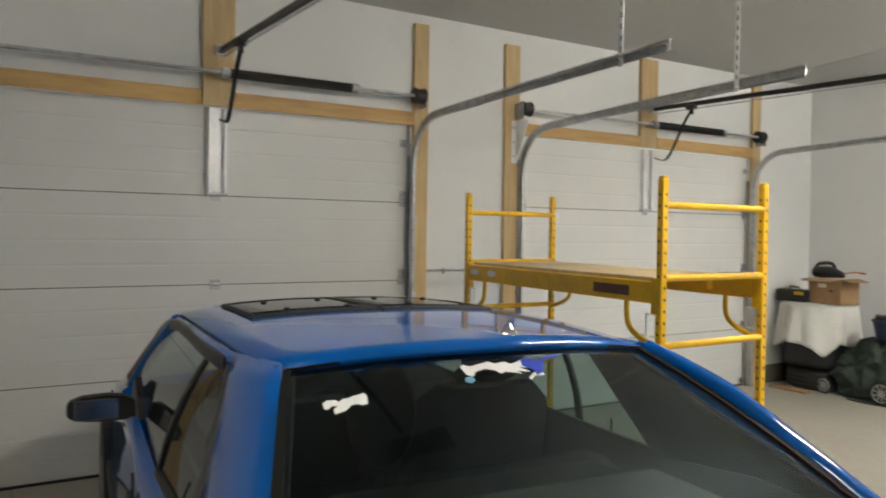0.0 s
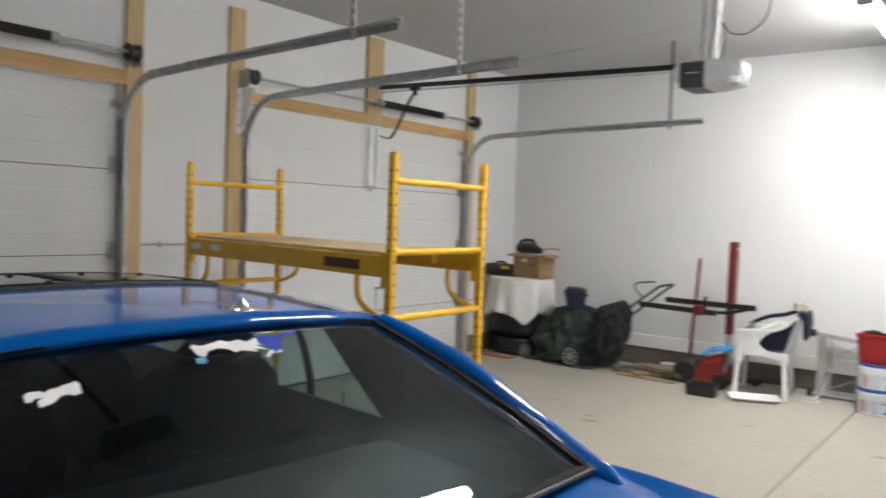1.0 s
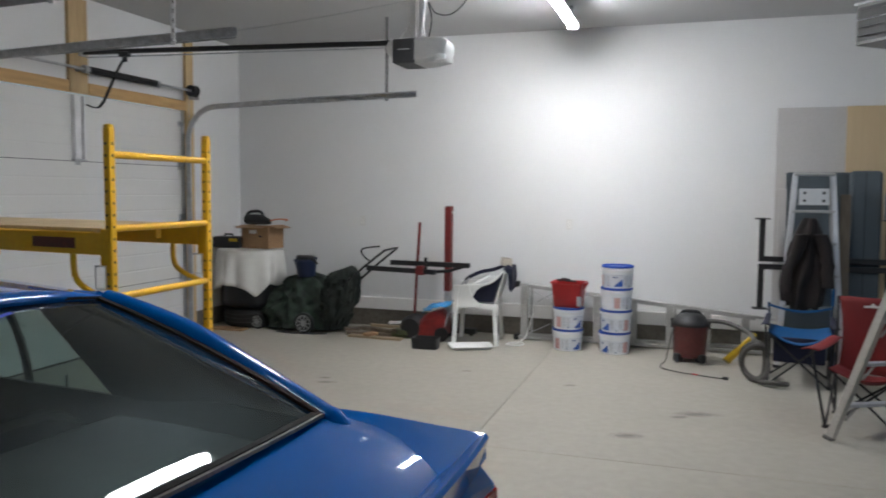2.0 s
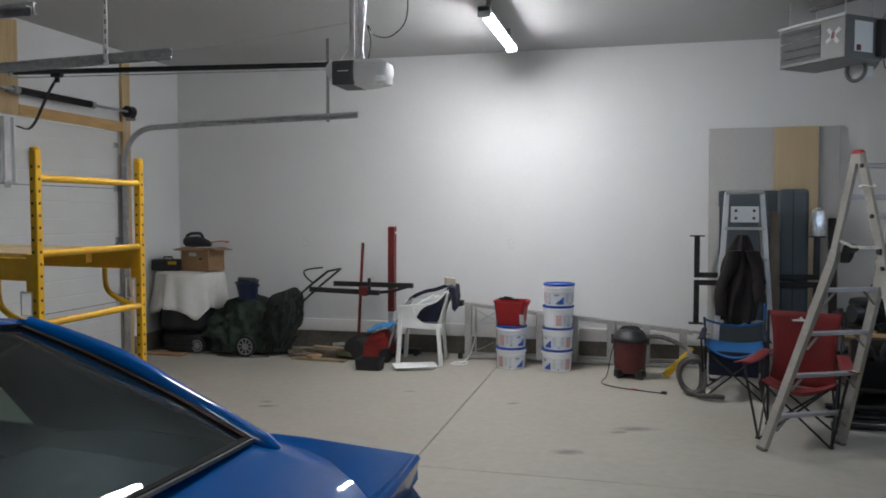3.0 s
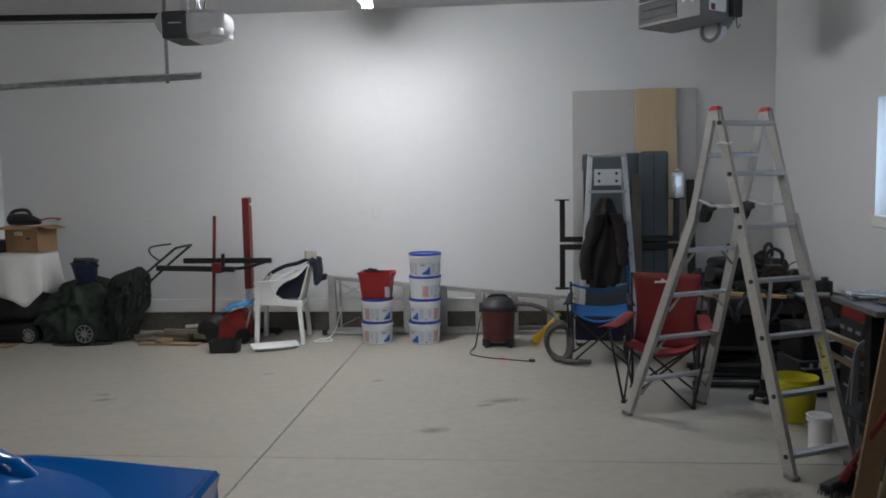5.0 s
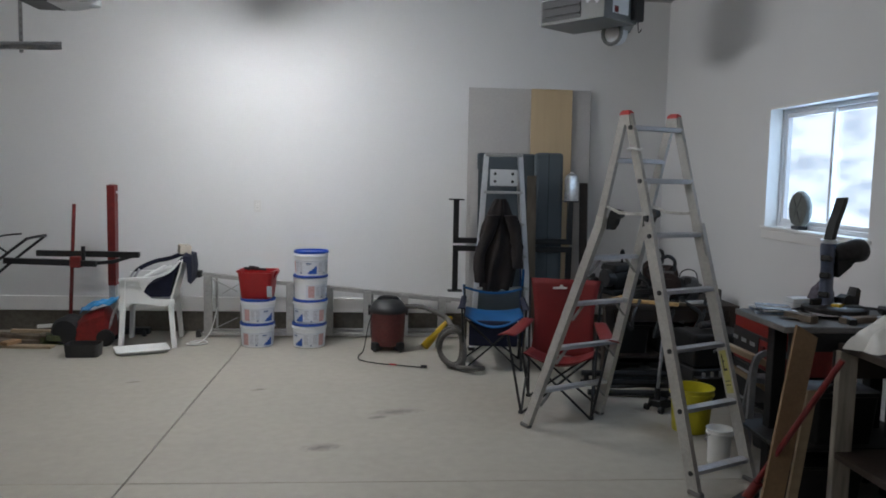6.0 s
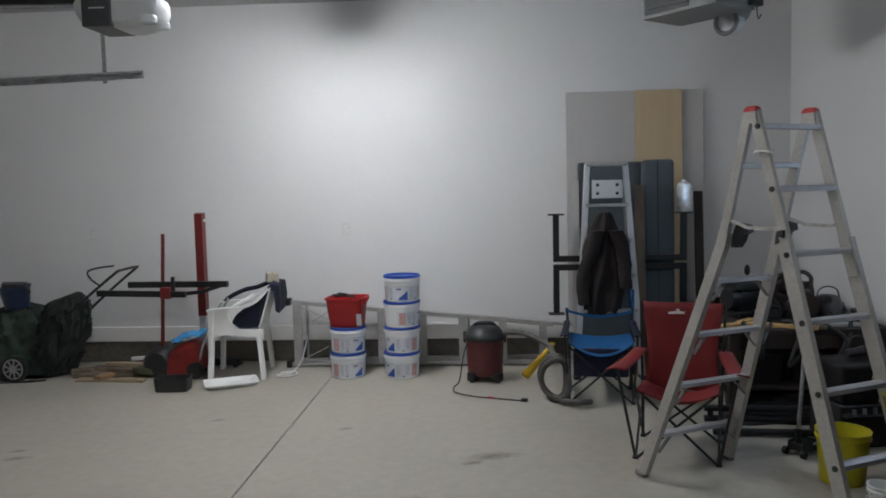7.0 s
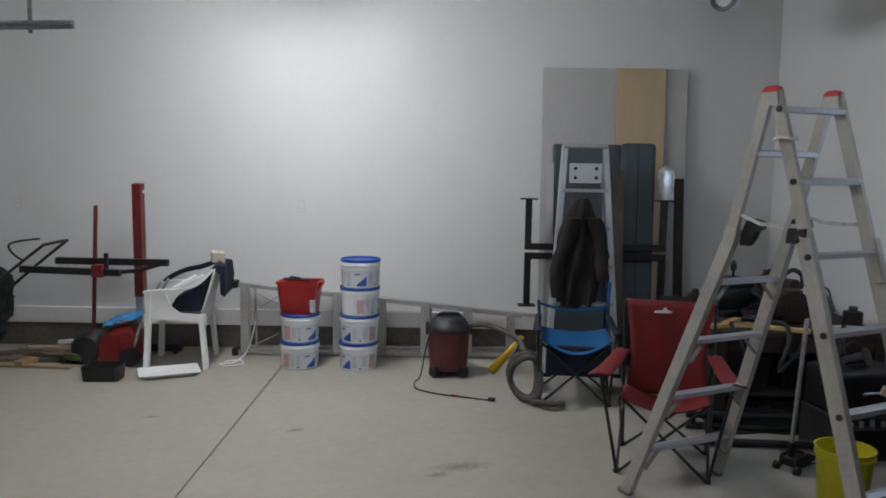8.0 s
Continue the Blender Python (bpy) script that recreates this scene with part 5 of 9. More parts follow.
# yellow wand nozzle leaning by the hose
wand = thing("vacuum_nozzle", (1.72, 7.28, 0), "yellow plastic vacuum nozzle lying against the ladder", "nozzle")
bm = BM()
rings = []
for t, a, b in ((0.0, 0.055, 0.022), (0.10, 0.05, 0.022), (0.2, 0.03, 0.022), (0.32, 0.021, 0.021), (0.40, 0.022, 0.022)):
    c = Vector((-0.11, -0.06, 0.025)).lerp(Vector((0.14, 0.10, 0.27)), t / 0.4)
    rings.append([tuple(c + Vector((0.5, 0.6, -0.6)).normalized() * a * math.cos(2 * math.pi * k / 10) + Vector((-0.75, 0.65, 0.05)).normalized() * b * math.sin(2 * math.pi * k / 10)) for k in range(10)])
loft(bm, rings)
part("nozzle_body", bm, yellow_plastic, wand, smooth=True)

# ---- stepladder lying on its side along the wall ----
ll = thing("lying_ladder", (-0.50, 7.74, 0), "aluminium stepladder lying on its side along the wall", "ladder")
LEN = 2.62


rails = ((0.0, 0.03, LEN, 0.03, 0.0), (0.03, 0.60, LEN, 0.36, 0.0), (0.06, 0.03, 2.4, 0.05, 0.14), (0.02, 0.57, 2.4, 0.34, 0.14))
for x0, z0, x1, z1, y in rails:
    bm = BM()
    sweep(bm, [(x0, y, z0), (x1, y, z1)], [(-0.035, -0.012), (0.035, -0.012), (0.035, 0.012), (-0.035, 0.012)])
    part("rail", bm, aluminium, ll)
for k, x in enumerate((0.08, 0.42, 0.85, 1.22, 1.58, 1.94, 2.30)):
    bm = BM()
    top = 0.60 + (0.36 - 0.60) * x / LEN
    box(bm, x - 0.035, -0.045, 0.03, x + 0.035, 0.03, top, 0.004)
    part("step", bm, aluminium, ll)
    if k in (0, 2, 4):
        bm = BM()
        rod(bm, (x + 0.05, 0.14, 0.04), (x + 0.05, 0.14, top - 0.03), 0.012, 8)
        part("back_bar", bm, aluminium, ll)
for x0, z0, x1, z1 in ((0.10, 0.57, 0.36, 0.44), (0.10, 0.06, 0.36, 0.19), (0.44, 0.55, 0.22, 0.42)):
    bm = BM()
    sweep(bm, [(x0, -0.03, z0), (x1, -0.03, z1)], [(-0.012, -0.003), (0.012, -0.003), (0.012, 0.003), (-0.012, 0.003)])
    part("brace", bm, aluminium, ll)
for z in (0.03, 0.60):
    bm = BM()
    box(bm, -0.03, -0.05, z - 0.03, 0.02, 0.05, z + 0.03, 0.006)
    part("foot", bm, rubber, ll, "black rubber foot")
bm = BM()
box(bm, LEN - 0.02, -0.06, 0.0, LEN + 0.03, 0.16, 0.39, 0.01)
part("cap", bm, aluminium, ll)

# ---- white plastic armchair with a jacket ----
def wp(name, bm, parent, smooth=True, label=""):
    return part(name, bm, white_plastic, parent, label, smooth=smooth)


ch = thing("plastic_chair", pose(-0.865, 7.47, 0, 0, 0, 7), "white moulded plastic garden chair with things piled on it", "chair")
for sx, sy in ((-1, -1), (-1, 1), (1, -1), (1, 1)):
    bm = BM()
    lo = Vector((sx * 0.225, sy * 0.24, 0))
    hi = Vector((sx * 0.19, sy * 0.215, 0.42 if sx > 0 else 0.62))
    sweep(bm, [lo, lo.lerp(hi, 0.5), hi], [(-0.030, -0.016), (0.030, -0.022), (0.030, 0.022), (-0.030, 0.016)])
    wp("leg", bm, ch)
bm = BM()
sheet(bm, 8, 8, lambda u, v: (-0.23 + 0.45 * u, -0.225 + 0.45 * v, 0.425 - 0.03 * u - 0.02 * math.sin(math.pi * v) + 0.02 * (1 - u) ** 4 * -1))
part("seat", bm, white_plastic, ch, smooth=True, solid=0.008)
bm = BM()
arch = [(-0.235, 0.435), (-0.235, 0.34), (-0.205, 0.345), (-0.17, 0.375), (-0.10, 0.392), (0.10, 0.392), (0.17, 0.375), (0.205, 0.345), (0.235, 0.34), (0.235, 0.435)]
for s in (-1, 1):
    prism(bm, arch, "y", s * 0.225 - 0.005, s * 0.225 + 0.005)
prism(bm, arch, "x", -0.235, -0.225)
wp("apron", bm, ch)
bm = BM()
sheet(bm, 8, 8, lambda u, v: (0.19 + 0.11 * u + 0.03 * (1 - (2 * v - 1) ** 2), -0.215 + 0.43 * v, 0.42 + (0.365 + 0.03 * math.sin(math.pi * v)) * u))
part("backrest", bm, white_plastic, ch, smooth=True, solid=0.009)
for s in (-1, 1):
    bm = BM()
    sweep(bm, smoothed([(-0.225, s * 0.235, 0.61), (-0.10, s * 0.245, 0.622), (0.06, s * 0.245, 0.63), (0.19, s * 0.235, 0.68), (0.285, s * 0.215, 0.78)], 5), [(-0.028, -0.009), (0.028, -0.009), (0.028, 0.009), (-0.028, 0.009)])
    wp("armrest", bm, ch)
    bm = BM()
    prism(bm, [(-0.222, 0.40), (-0.225, 0.612), (-0.07, 0.622), (-0.055, 0.56), (-0.02, 0.49), (0.04, 0.445), (0.20, 0.43), (0.235, 0.44), (0.235, 0.375), (0.10, 0.375), (0.0, 0.395), (-0.12, 0.40)], "y", s * 0.232 - 0.006, s * 0.232 + 0.006)
    wp("arm_panel", bm, ch, False)

jk = thing("jacket", pose(-0.865, 7.47, 0, 0, 0, 7), "navy jacket heaped in the white chair and over its back", "jacket")
bm = BM()
fold = [(-0.06, 0.45), (0.00, 0.56), (0.10, 0.61), (0.19, 0.68), (0.26, 0.78), (0.31, 0.835), (0.37, 0.815), (0.385, 0.70), (0.365, 0.56), (0.345, 0.60), (0.325, 0.76), (0.29, 0.78), (0.22, 0.64), (0.19, 0.46)]
rings = []
for j in range(13):
    y = -0.212 + 0.424 * j / 12
    edge = 1 - 0.06 * abs(2 * j / 12 - 1) ** 4
    ring = []
    for i, (x, z) in enumerate(fold):
        k = noise.noise(Vector((i * 0.7, j * 0.55, 1.3)))
        ring.append((x + 0.016 * k, y + 0.012 * noise.noise(Vector((i, j * 0.4, 6))), 0.45 + (z - 0.45) * edge + 0.018 * k))
    rings.append(ring)
loft(bm, rings)
part("jacket_cloth", bm, navy_cloth, jk, smooth=True)
bm = BM()
pipe(bm, smoothed([(-0.19, 0.235, 0.60), (-0.13, 0.24, 0.66), (0.0, 0.24, 0.72), (0.12, 0.24, 0.745), (0.26, 0.22, 0.80)], 5), 0.02, 8)
part("sleeve", bm, navy_cloth, jk, "dark sleeve over the far arm", smooth=True)
pp = thing("papers", pose(-0.82, 7.42, 0.615, -4, -25, 8), "white papers lying in the chair on the jacket", "papers")
bm = BM()
box(bm, -0.13, -0.16, 0.02, 0.15, 0.14, 0.035, 0.002)
part("sheet_stack", bm, paper, pp)
bm = BM()
obox(bm, (0.03, -0.02, 0.045), (0.20, 0.26, 0.006), (3, -4, 14), 0.001)
part("top_sheet", bm, paper, pp)
bx = thing("small_carton", pose(-0.575, 7.49, 0.82, 0, 4, 20), "beige cardboard carton on the chair back", "box")
bm = BM()
box(bm, -0.05, -0.10, 0, 0.05, 0.10, 0.075, 0.003)
part("carton_body", bm, surface("beige_card", (0.50, 0.45, 0.36), 0.8, var=0.05), bx)
bm = BM()
box(bm, -0.002, -0.1005, 0.0755, 0.002, 0.1005, 0.0765)
part("lid_gap", bm, joint_dark, bx)

# trays on the floor
tr = thing("paint_tray", pose(-0.84, 7.09, 0, 0, 0, 24), "white plastic paint tray on the floor", "paint tray")
bm = BM()
out = [rounded_rect(0.205, 0.125, 0.032, 0.02), rounded_rect(0.22, 0.14, 0.036, 0.02), rounded_rect(0.22, 0.14, 0.031, 0.02), rounded_rect(0.17, 0.10, 0.0, 0.02)]
inn = rounded_rect(0.165, 0.095, 0.006, 0.02)
loft(bm, [inn, out[0], out[1], out[2], out[3]], caps=True)
part("tray_body", bm, white_plastic, tr, smooth=True)
bt = thing("black_tray", pose(-1.27, 6.94, 0, 0, 0, 3), "black plastic oil drain pan on the floor", "drain pan")
bm = BM()
loft(bm, [rounded_rect(0.125, 0.075, 0.02, 0.03), rounded_rect(0.13, 0.085, 0.105, 0.03), rounded_rect(0.137, 0.092, 0.11, 0.03), rounded_rect(0.137, 0.092, 0.10, 0.03), rounded_rect(0.13, 0.08, 0.0, 0.03)])
part("pan_body", bm, black_plastic, bt, smooth=True)

cord = thing("white_cable", (-0.42, 7.45, 0), "thin white cable coiled on the floor", "cable")
bm = BM()
pipe(bm, smoothed([(0.1, 0.22, 0.3), (0.05, 0.15, 0.08), (-0.02, 0.02, 0.006), (-0.12, -0.05, 0.006), (-0.05, -0.12, 0.008), (0.06, -0.05, 0.01), (0.0, 0.06, 0.012), (-0.10, 0.0, 0.012)], 8), 0.006, 6)
part("cable_loop", bm, white_plastic, cord, smooth=True)

# ---- folded engine hoist ----
eh = thing("engine_hoist", (-1.27, 7.66, 0), "folded engine hoist with a red mast and black steel legs", "engine hoist")
bm = BM()
sweep(bm, [(0.0, 0.02, 0.50), (0.03, -0.06, 1.425)], [(-0.043, -0.035), (0.043, -0.035), (0.043, 0.035), (-0.043, 0.035)])
part("mast", bm, red_paint, eh, "red square steel mast")
bm = BM()
sweep(bm, [(-0.02, 0.03, 0.06), (0.0, 0.02, 0.54)], [(-0.036, -0.028), (0.036, -0.028), (0.036, 0.028), (-0.036, 0.028)])
part("lower_mast", bm, galvanised, eh, "grey lower mast")
bm = BM()
rod(bm, (0.03 - 0.047, -0.052, 1.36), (0.03 + 0.047, -0.052, 1.36), 0.012, 8)
part("pin", bm, bright_steel, eh)
for x0, x1, y, z0, z1 in ((-0.88, -0.08, -0.18, 0.735, 0.715), (-0.62, 0.28, -0.12, 0.80, 0.795)):
    bm = BM()
    sweep(bm, [(x0, y, z0), (x1, y, z1)], [(-0.022, -0.026), (0.022, -0.026), (0.022, 0.026), (-0.022, 0.026)])
    part("leg_bar", bm, black_steel, eh, "black steel leg folded level")
bm = BM()
sweep(bm, [(-0.30, -0.15, 0.70), (0.05, -0.14, 0.73), (0.28, -0.10, 0.80)], [(-0.018, -0.016), (0.018, -0.016), (0.018, 0.016), (-0.018, 0.016)])
part("link", bm, black_steel, eh)
bm = BM()
box(bm, -0.30, -0.22, 0.68, -0.21, -0.10, 0.78, 0.006)
part("clamp", bm, red_paint, eh, "red clamp")
bm = BM()
rod(bm, (-0.20, -0.16, 0.74), (-0.20, -0.16, 0.87), 0.018, 10)
part("stud", bm, black_steel, eh, smooth=True)
bm = BM()
sweep(bm, [(-0.35, 0.10, 0.05), (0.30, 0.10, 0.05)], [(-0.04, -0.03), (0.04, -0.03), (0.04, 0.03), (-0.04, 0.03)])
sweep(bm, [(0.0, -0.1, 0.05), (0.0, 0.22, 0.05)], [(-0.04, -0.03), (0.04, -0.03), (0.04, 0.03), (-0.04, 0.03)])
part("base", bm, black_steel, eh)
for x in (-0.3, 0.26):
    bm = BM()
    rod(bm, (x - 0.015, 0.06, 0.03), (x + 0.015, 0.06, 0.03), 0.03, 14)
    part("caster_wheel", bm, rubber, eh, smooth=True)
pole = thing("steel_pole", (-1.645, 7.60, 0), "thin red painted steel pole leaning upright", "pole")
bm = BM()
rod(bm, (0, 0.0, 0.0), (0.105, -0.10, 1.25), 0.016, 10)
part("pole_shaft", bm, red_paint, pole, smooth=True)
bm = BM()
obox(bm, (0.0, 0.0, 0.03), (0.07, 0.05, 0.06), (0, 5, 0), 0.008)
part("pole_foot", bm, black_steel, pole)

# ---- small red snow thrower ----
sn = thing("snow_thrower", pose(-1.33, 7.44, 0, 0, 0, 4), "small red electric snow thrower with a blue cloth on top", "snow thrower")
bm = BM()
rings = []
for x, z0, z1, w in ((-0.16, 0.04, 0.20, 0.12), (-0.10, 0.03, 0.27, 0.14), (0.0, 0.03, 0.31, 0.14), (0.08, 0.04, 0.33, 0.13), (0.14, 0.06, 0.25, 0.11)):
    rings.append([(x, -w, z0), (x, -w, z1 - 0.06), (x, -w * 0.6, z1), (x, w * 0.6, z1), (x, w, z1 - 0.06), (x, w, z0)])
loft(bm, rings)
part("housing", bm, worn_red, sn, "red plastic housing", smooth=True)
bm = BM()
lathe(bm, [(0.03, -0.14), (0.10, -0.13), (0.125, -0.09), (0.10, -0.05), (0.125, 0.0), (0.10, 0.05), (0.125, 0.09), (0.10, 0.13), (0.03, 0.14)], 14)
part("auger_drum", bm, black_steel, sn, "black auger drum", smooth=True, at=pose(-0.25, 0, 0.13, 90, 0, 0))
for s in (-1, 1):
    bm = BM()
    pipe(bm, smoothed([(0.10, s * 0.10, 0.06), (0.16, s * 0.11, 0.28), (0.26, s * 0.12, 0.52), (0.34, s * 0.10, 0.66)], 5), 0.012, 8)
    part("handle_tube", bm, galvanised, sn, "grey handle tube", smooth=True)
    bm = BM()
    lathe(bm, [(0.02, -0.02), (0.075, -0.018), (0.075, 0.018), (0.02, 0.02)], 18)
    part("wheel", bm, rubber, sn, smooth=True, at=pose(0.10, s * 0.15, 0.075, 90, 0, 0))
cl = thing("blue_cloth", pose(-1.30, 7.42, 0.335, 0, 0, 10), "crumpled bright blue plastic sheet on the snow thrower", "plastic sheet")
bm = BM()
sheet(bm, 16, 10, lambda u, v: (-0.15 + 0.32 * u, -0.11 + 0.22 * v, 0.03 + 0.045 * u + 0.035 * noise.noise(Vector((u * 6, v * 5, 0))) - 0.10 * abs(v - 0.5) ** 2 - 0.16 * max(0, 0.3 - u)))
part("plastic_fold", bm, surface("bright_blue_plastic", (0.05, 0.26, 0.55), 0.35, var=0.15, scale=10), cl, smooth=True, solid=0.006)

# ---- offcuts and a flattened carton on the floor ----
def plank(name, m, size, material, label, group="wood offcuts"):
    th = tagged(new(name), label, "board", group)
    th.matrix_basis = m
    bm = BM()
    box(bm, -size[0] / 2, -size[1] / 2, 0, size[0] / 2, size[1] / 2, size[2], 0.003)
    part("plank", bm, material, th)
    return th


OFF = "wooden offcut in a heap on the concrete floor"
plank("offcut", pose(-1.95, 7.24, 0, 0, 0, -3), (0.62, 0.09, 0.022), pale_wood, OFF)
plank("offcut", pose(-2.0, 7.42, 0, 0, 0, 6), (0.70, 0.12, 0.035), aged_wood, OFF)
plank("offcut", pose(-1.82, 7.60, 0, 0, 0, -10), (0.66, 0.09, 0.035), aged_wood, OFF)
plank("offcut", pose(-1.97, 7.45, 0.037, 0, 0, -14), (0.55, 0.09, 0.035), aged_wood, OFF)
plank("offcut", pose(-1.80, 7.50, 0.074, 0, 3, 9), (0.60, 0.05, 0.03), pale_wood, OFF)
plank("offcut", pose(-2.02, 7.27, 0.024, 0, 0, 70), (0.16, 0.09, 0.03), cardboard, "short wooden block lying on a pine offcut")
plank("offcut", pose(-1.70, 7.66, 0.108, 0, -4, 4), (0.50, 0.035, 0.03), white_plastic, "pale painted stick lying on the offcuts")
plank("offcut", pose(-1.62, 7.36, 0.04, 0, 9, 24), (0.26, 0.15, 0.05), surface("mossy_green_wood", (0.075, 0.085, 0.035), 0.85, var=0.3, scale=9, fine=50, bump=0.4), "greenish weathered wood block on the offcuts")
plank("offcut", pose(-2.25, 7.50, 0.036, 0, 0, 30), (0.34, 0.10, 0.025), aged_wood, OFF)
gb = thing("green_brush", (-1.70, 7.36, 0.0), "green bristle push broom head on the floor", "broom head")
bm = BM()
box(bm, -0.10, -0.04, 0.07, 0.10, 0.04, 0.105, 0.008)
part("block", bm, aged_wood, gb)
bm = BM()
rng = random.Random(8)
for i in range(120):
    x, y = rng.uniform(-0.095, 0.095), rng.uniform(-0.035, 0.035)
    rod(bm, (x, y, 0.07), (x + rng.uniform(-0.02, 0.02), y + rng.uniform(-0.02, 0.02), 0.0), 0.003, 3)
tagged(part("bristles", bm, surface("olive_bristle", (0.10, 0.12, 0.04), 0.8, var=0.3), gb), kind="stuff")


# ---- lawn mower under a dark green cover ----
hub_grey = surface("grey_wheel_plastic", (0.26, 0.26, 0.25), 0.5, var=0.1)
mw = thing("lawn_mower", (-2.84, 7.54, 0), "push lawn mower under a dark green cloth with a grass bag", "lawn mower")
bm = BM()


def cover_pt(u, v):
    """Cloth over deck and engine: sharp creases run down from the top."""
    a = 2 * math.pi * u
    prof = [(0.55, 0.03), (0.545, 0.14), (0.51, 0.27), (0.46, 0.39), (0.38, 0.50), (0.27, 0.585), (0.12, 0.62), (0.01, 0.625)]
    t = v * (len(prof) - 1)
    i = min(int(t), len(prof) - 2)
    r = prof[i][0] + (prof[i + 1][0] - prof[i][0]) * (t - i)
    z = prof[i][1] + (prof[i + 1][1] - prof[i][1]) * (t - i)
    ca, sa = math.cos(a), math.sin(a)
    ridge = 1 - abs(2 * noise.noise(Vector((ca * 1.9 + z * 2, sa * 1.9, z * 5 + 4))))
    fine = 1 - abs(2 * noise.noise(Vector((ca * 4.5, sa * 4.5 - z * 3, z * 11))))
    broad = noise.noise(Vector((ca * 1.3, sa * 1.3, z * 3)))
    k = 0.80 + 0.19 * ridge + 0.14 * fine + 0.14 * broad
    return (-0.12 + 0.86 * r * ca * k, 0.52 * r * sa * k, max(0.015, z * (0.94 + 0.10 * broad + 0.06 * ridge)))


sheet(bm, 120, 36, cover_pt)
bmesh.ops.remove_doubles(bm, verts=bm.verts, dist=0.0005)
part("cover", bm, green_cloth, mw, "dark green creased cloth cover", smooth=True, solid=0.006)
bm = BM()
box(bm, -0.36, -0.20, 0.08, 0.24, 0.22, 0.17, 0.02)
part("deck", bm, black_steel, mw)
for x, y, r in ((0.035, -0.30, 0.115), (-0.60, -0.22, 0.085), (0.16, 0.24, 0.115), (-0.42, 0.24, 0.085)):
    bm = BM()
    lathe(bm, [(0.03, -0.022), (r * 0.8, -0.024), (r, -0.018), (r, 0.018), (r * 0.8, 0.024), (0.03, 0.022)], 22)
    wh = part("wheel", bm, rubber, mw, "dark tyre with a grey spoked hub", smooth=True, at=pose(x, y, r, 90, 0, 0))
    bm = BM()
    lathe(bm, [(0.02, 0.024), (0.03, 0.03), (0.035, 0.028)], 14)
    for k in range(9):
        a = 2 * math.pi * k / 9
        obox(bm, (r * 0.42 * math.cos(a), r * 0.42 * math.sin(a), 0.026), (r * 0.6, 0.012, 0.006), (0, 0, math.degrees(a)), 0.001)
    pipe(bm, [(r * 0.74 * math.cos(2 * math.pi * i / 20), r * 0.74 * math.sin(2 * math.pi * i / 20), 0.026) for i in range(21)], 0.006, 5)
    part("hub", bm, hub_grey, wh, "light grey spoked hub")
bm = BM()
rings = []
for t in range(26):
    v = t / 25
    c = Vector((0.27 + 0.13 * v, -0.03, 0.03 + 0.68 * v))
    w, d = 0.21 * (0.85 + 0.25 * math.sin(math.pi * v)), 0.19 * (0.72 + 0.38 * math.sin(math.pi * min(1, v * 0.9)))
    if t >= 23:
        shrink = (0.93, 0.82, 0.6)[t - 23]
        w, d = w * shrink, d * shrink
    ring = []
    for k in range(64):
        a = 2 * math.pi * k / 64
        g = 1 - abs(2 * noise.noise(Vector((math.cos(a) * 2.6, math.sin(a) * 2.6, v * 5 + 1))))
        f = 0.80 + 0.24 * g + 0.12 * (1 - abs(2 * noise.noise(Vector((math.cos(a) * 6 + 3 * v, math.sin(a) * 6, v * 11)))))
        ring.append(tuple(c + Vector((d * math.cos(a) * f, w * math.sin(a) * f, 0.03 * math.cos(a) * v + 0.02 * noise.noise(Vector((k * 0.17, t * 0.3, 3.3)))))))
    rings.append(ring)
loft(bm, rings)
part("grass_bag", bm, surface("black_green_bag_cloth", (0.012, 0.017, 0.013), 0.85, var=0.3, scale=8, fine=80, bump=0.5), mw, "dark grass catcher bag", smooth=True)
for s in (-1, 1):
    bm = BM()
    pipe(bm, smoothed([(0.18, s * 0.20, 0.20), (0.40, s * 0.20, 0.48), (0.68, s * 0.20, 0.73), (0.95, s * 0.19, 0.945)], 5), 0.0125, 8)
    part("handle_tube", bm, black_steel, mw, "black handle tube", smooth=True)
bm = BM()
pipe(bm, [(0.95, -0.19, 0.945), (0.96, 0.0, 0.95), (0.95, 0.19, 0.945)], 0.0125, 8)
part("handle_grip", bm, black_steel, mw, smooth=True)
bm = BM()
pipe(bm, smoothed([(0.78, -0.19, 0.82), (0.70, -0.188, 0.88), (0.675, -0.18, 0.94), (0.71, -0.10, 0.962), (0.79, 0.06, 0.967)], 5), 0.009, 8)
part("brake_bar", bm, black_steel, mw, smooth=True)
bm = BM()
pipe(bm, smoothed([(-0.30, -0.32, 0.006), (-0.10, -0.36, 0.006), (0.15, -0.33, 0.006), (0.30, -0.28, 0.01)], 6), 0.008, 6)
part("pull_cord", bm, black_steel, mw, "black cord on the floor")
jp = thing("blue_bucket", pose(-2.90, 7.49, 0.612, 4, -3, 0), "dark blue bucket with black tools on the covered mower", "bucket")
bm = BM()
lathe(bm, [(0.10, 0.0), (0.125, 0.18), (0.135, 0.185), (0.135, 0.20), (0.12, 0.20), (0.09, 0.03)], 22)
part("bucket_body", bm, surface("dark_blue_plastic", (0.008, 0.018, 0.055), 0.45, var=0.1), jp, smooth=True)
bm = BM()
obox(bm, (0.0, 0.0, 0.205), (0.20, 0.12, 0.05), (5, 8, 30), 0.015, 2)
part("tool", bm, black_plastic, jp, "black tool in the bucket", smooth=True)
bm = BM()
pipe(bm, [(0.06, -0.05, 0.2), (0.15, -0.08, 0.19), (0.19, -0.09, 0.15)], 0.014, 8)
part("tool", bm, black_plastic, jp, "black hose nozzle", smooth=True)

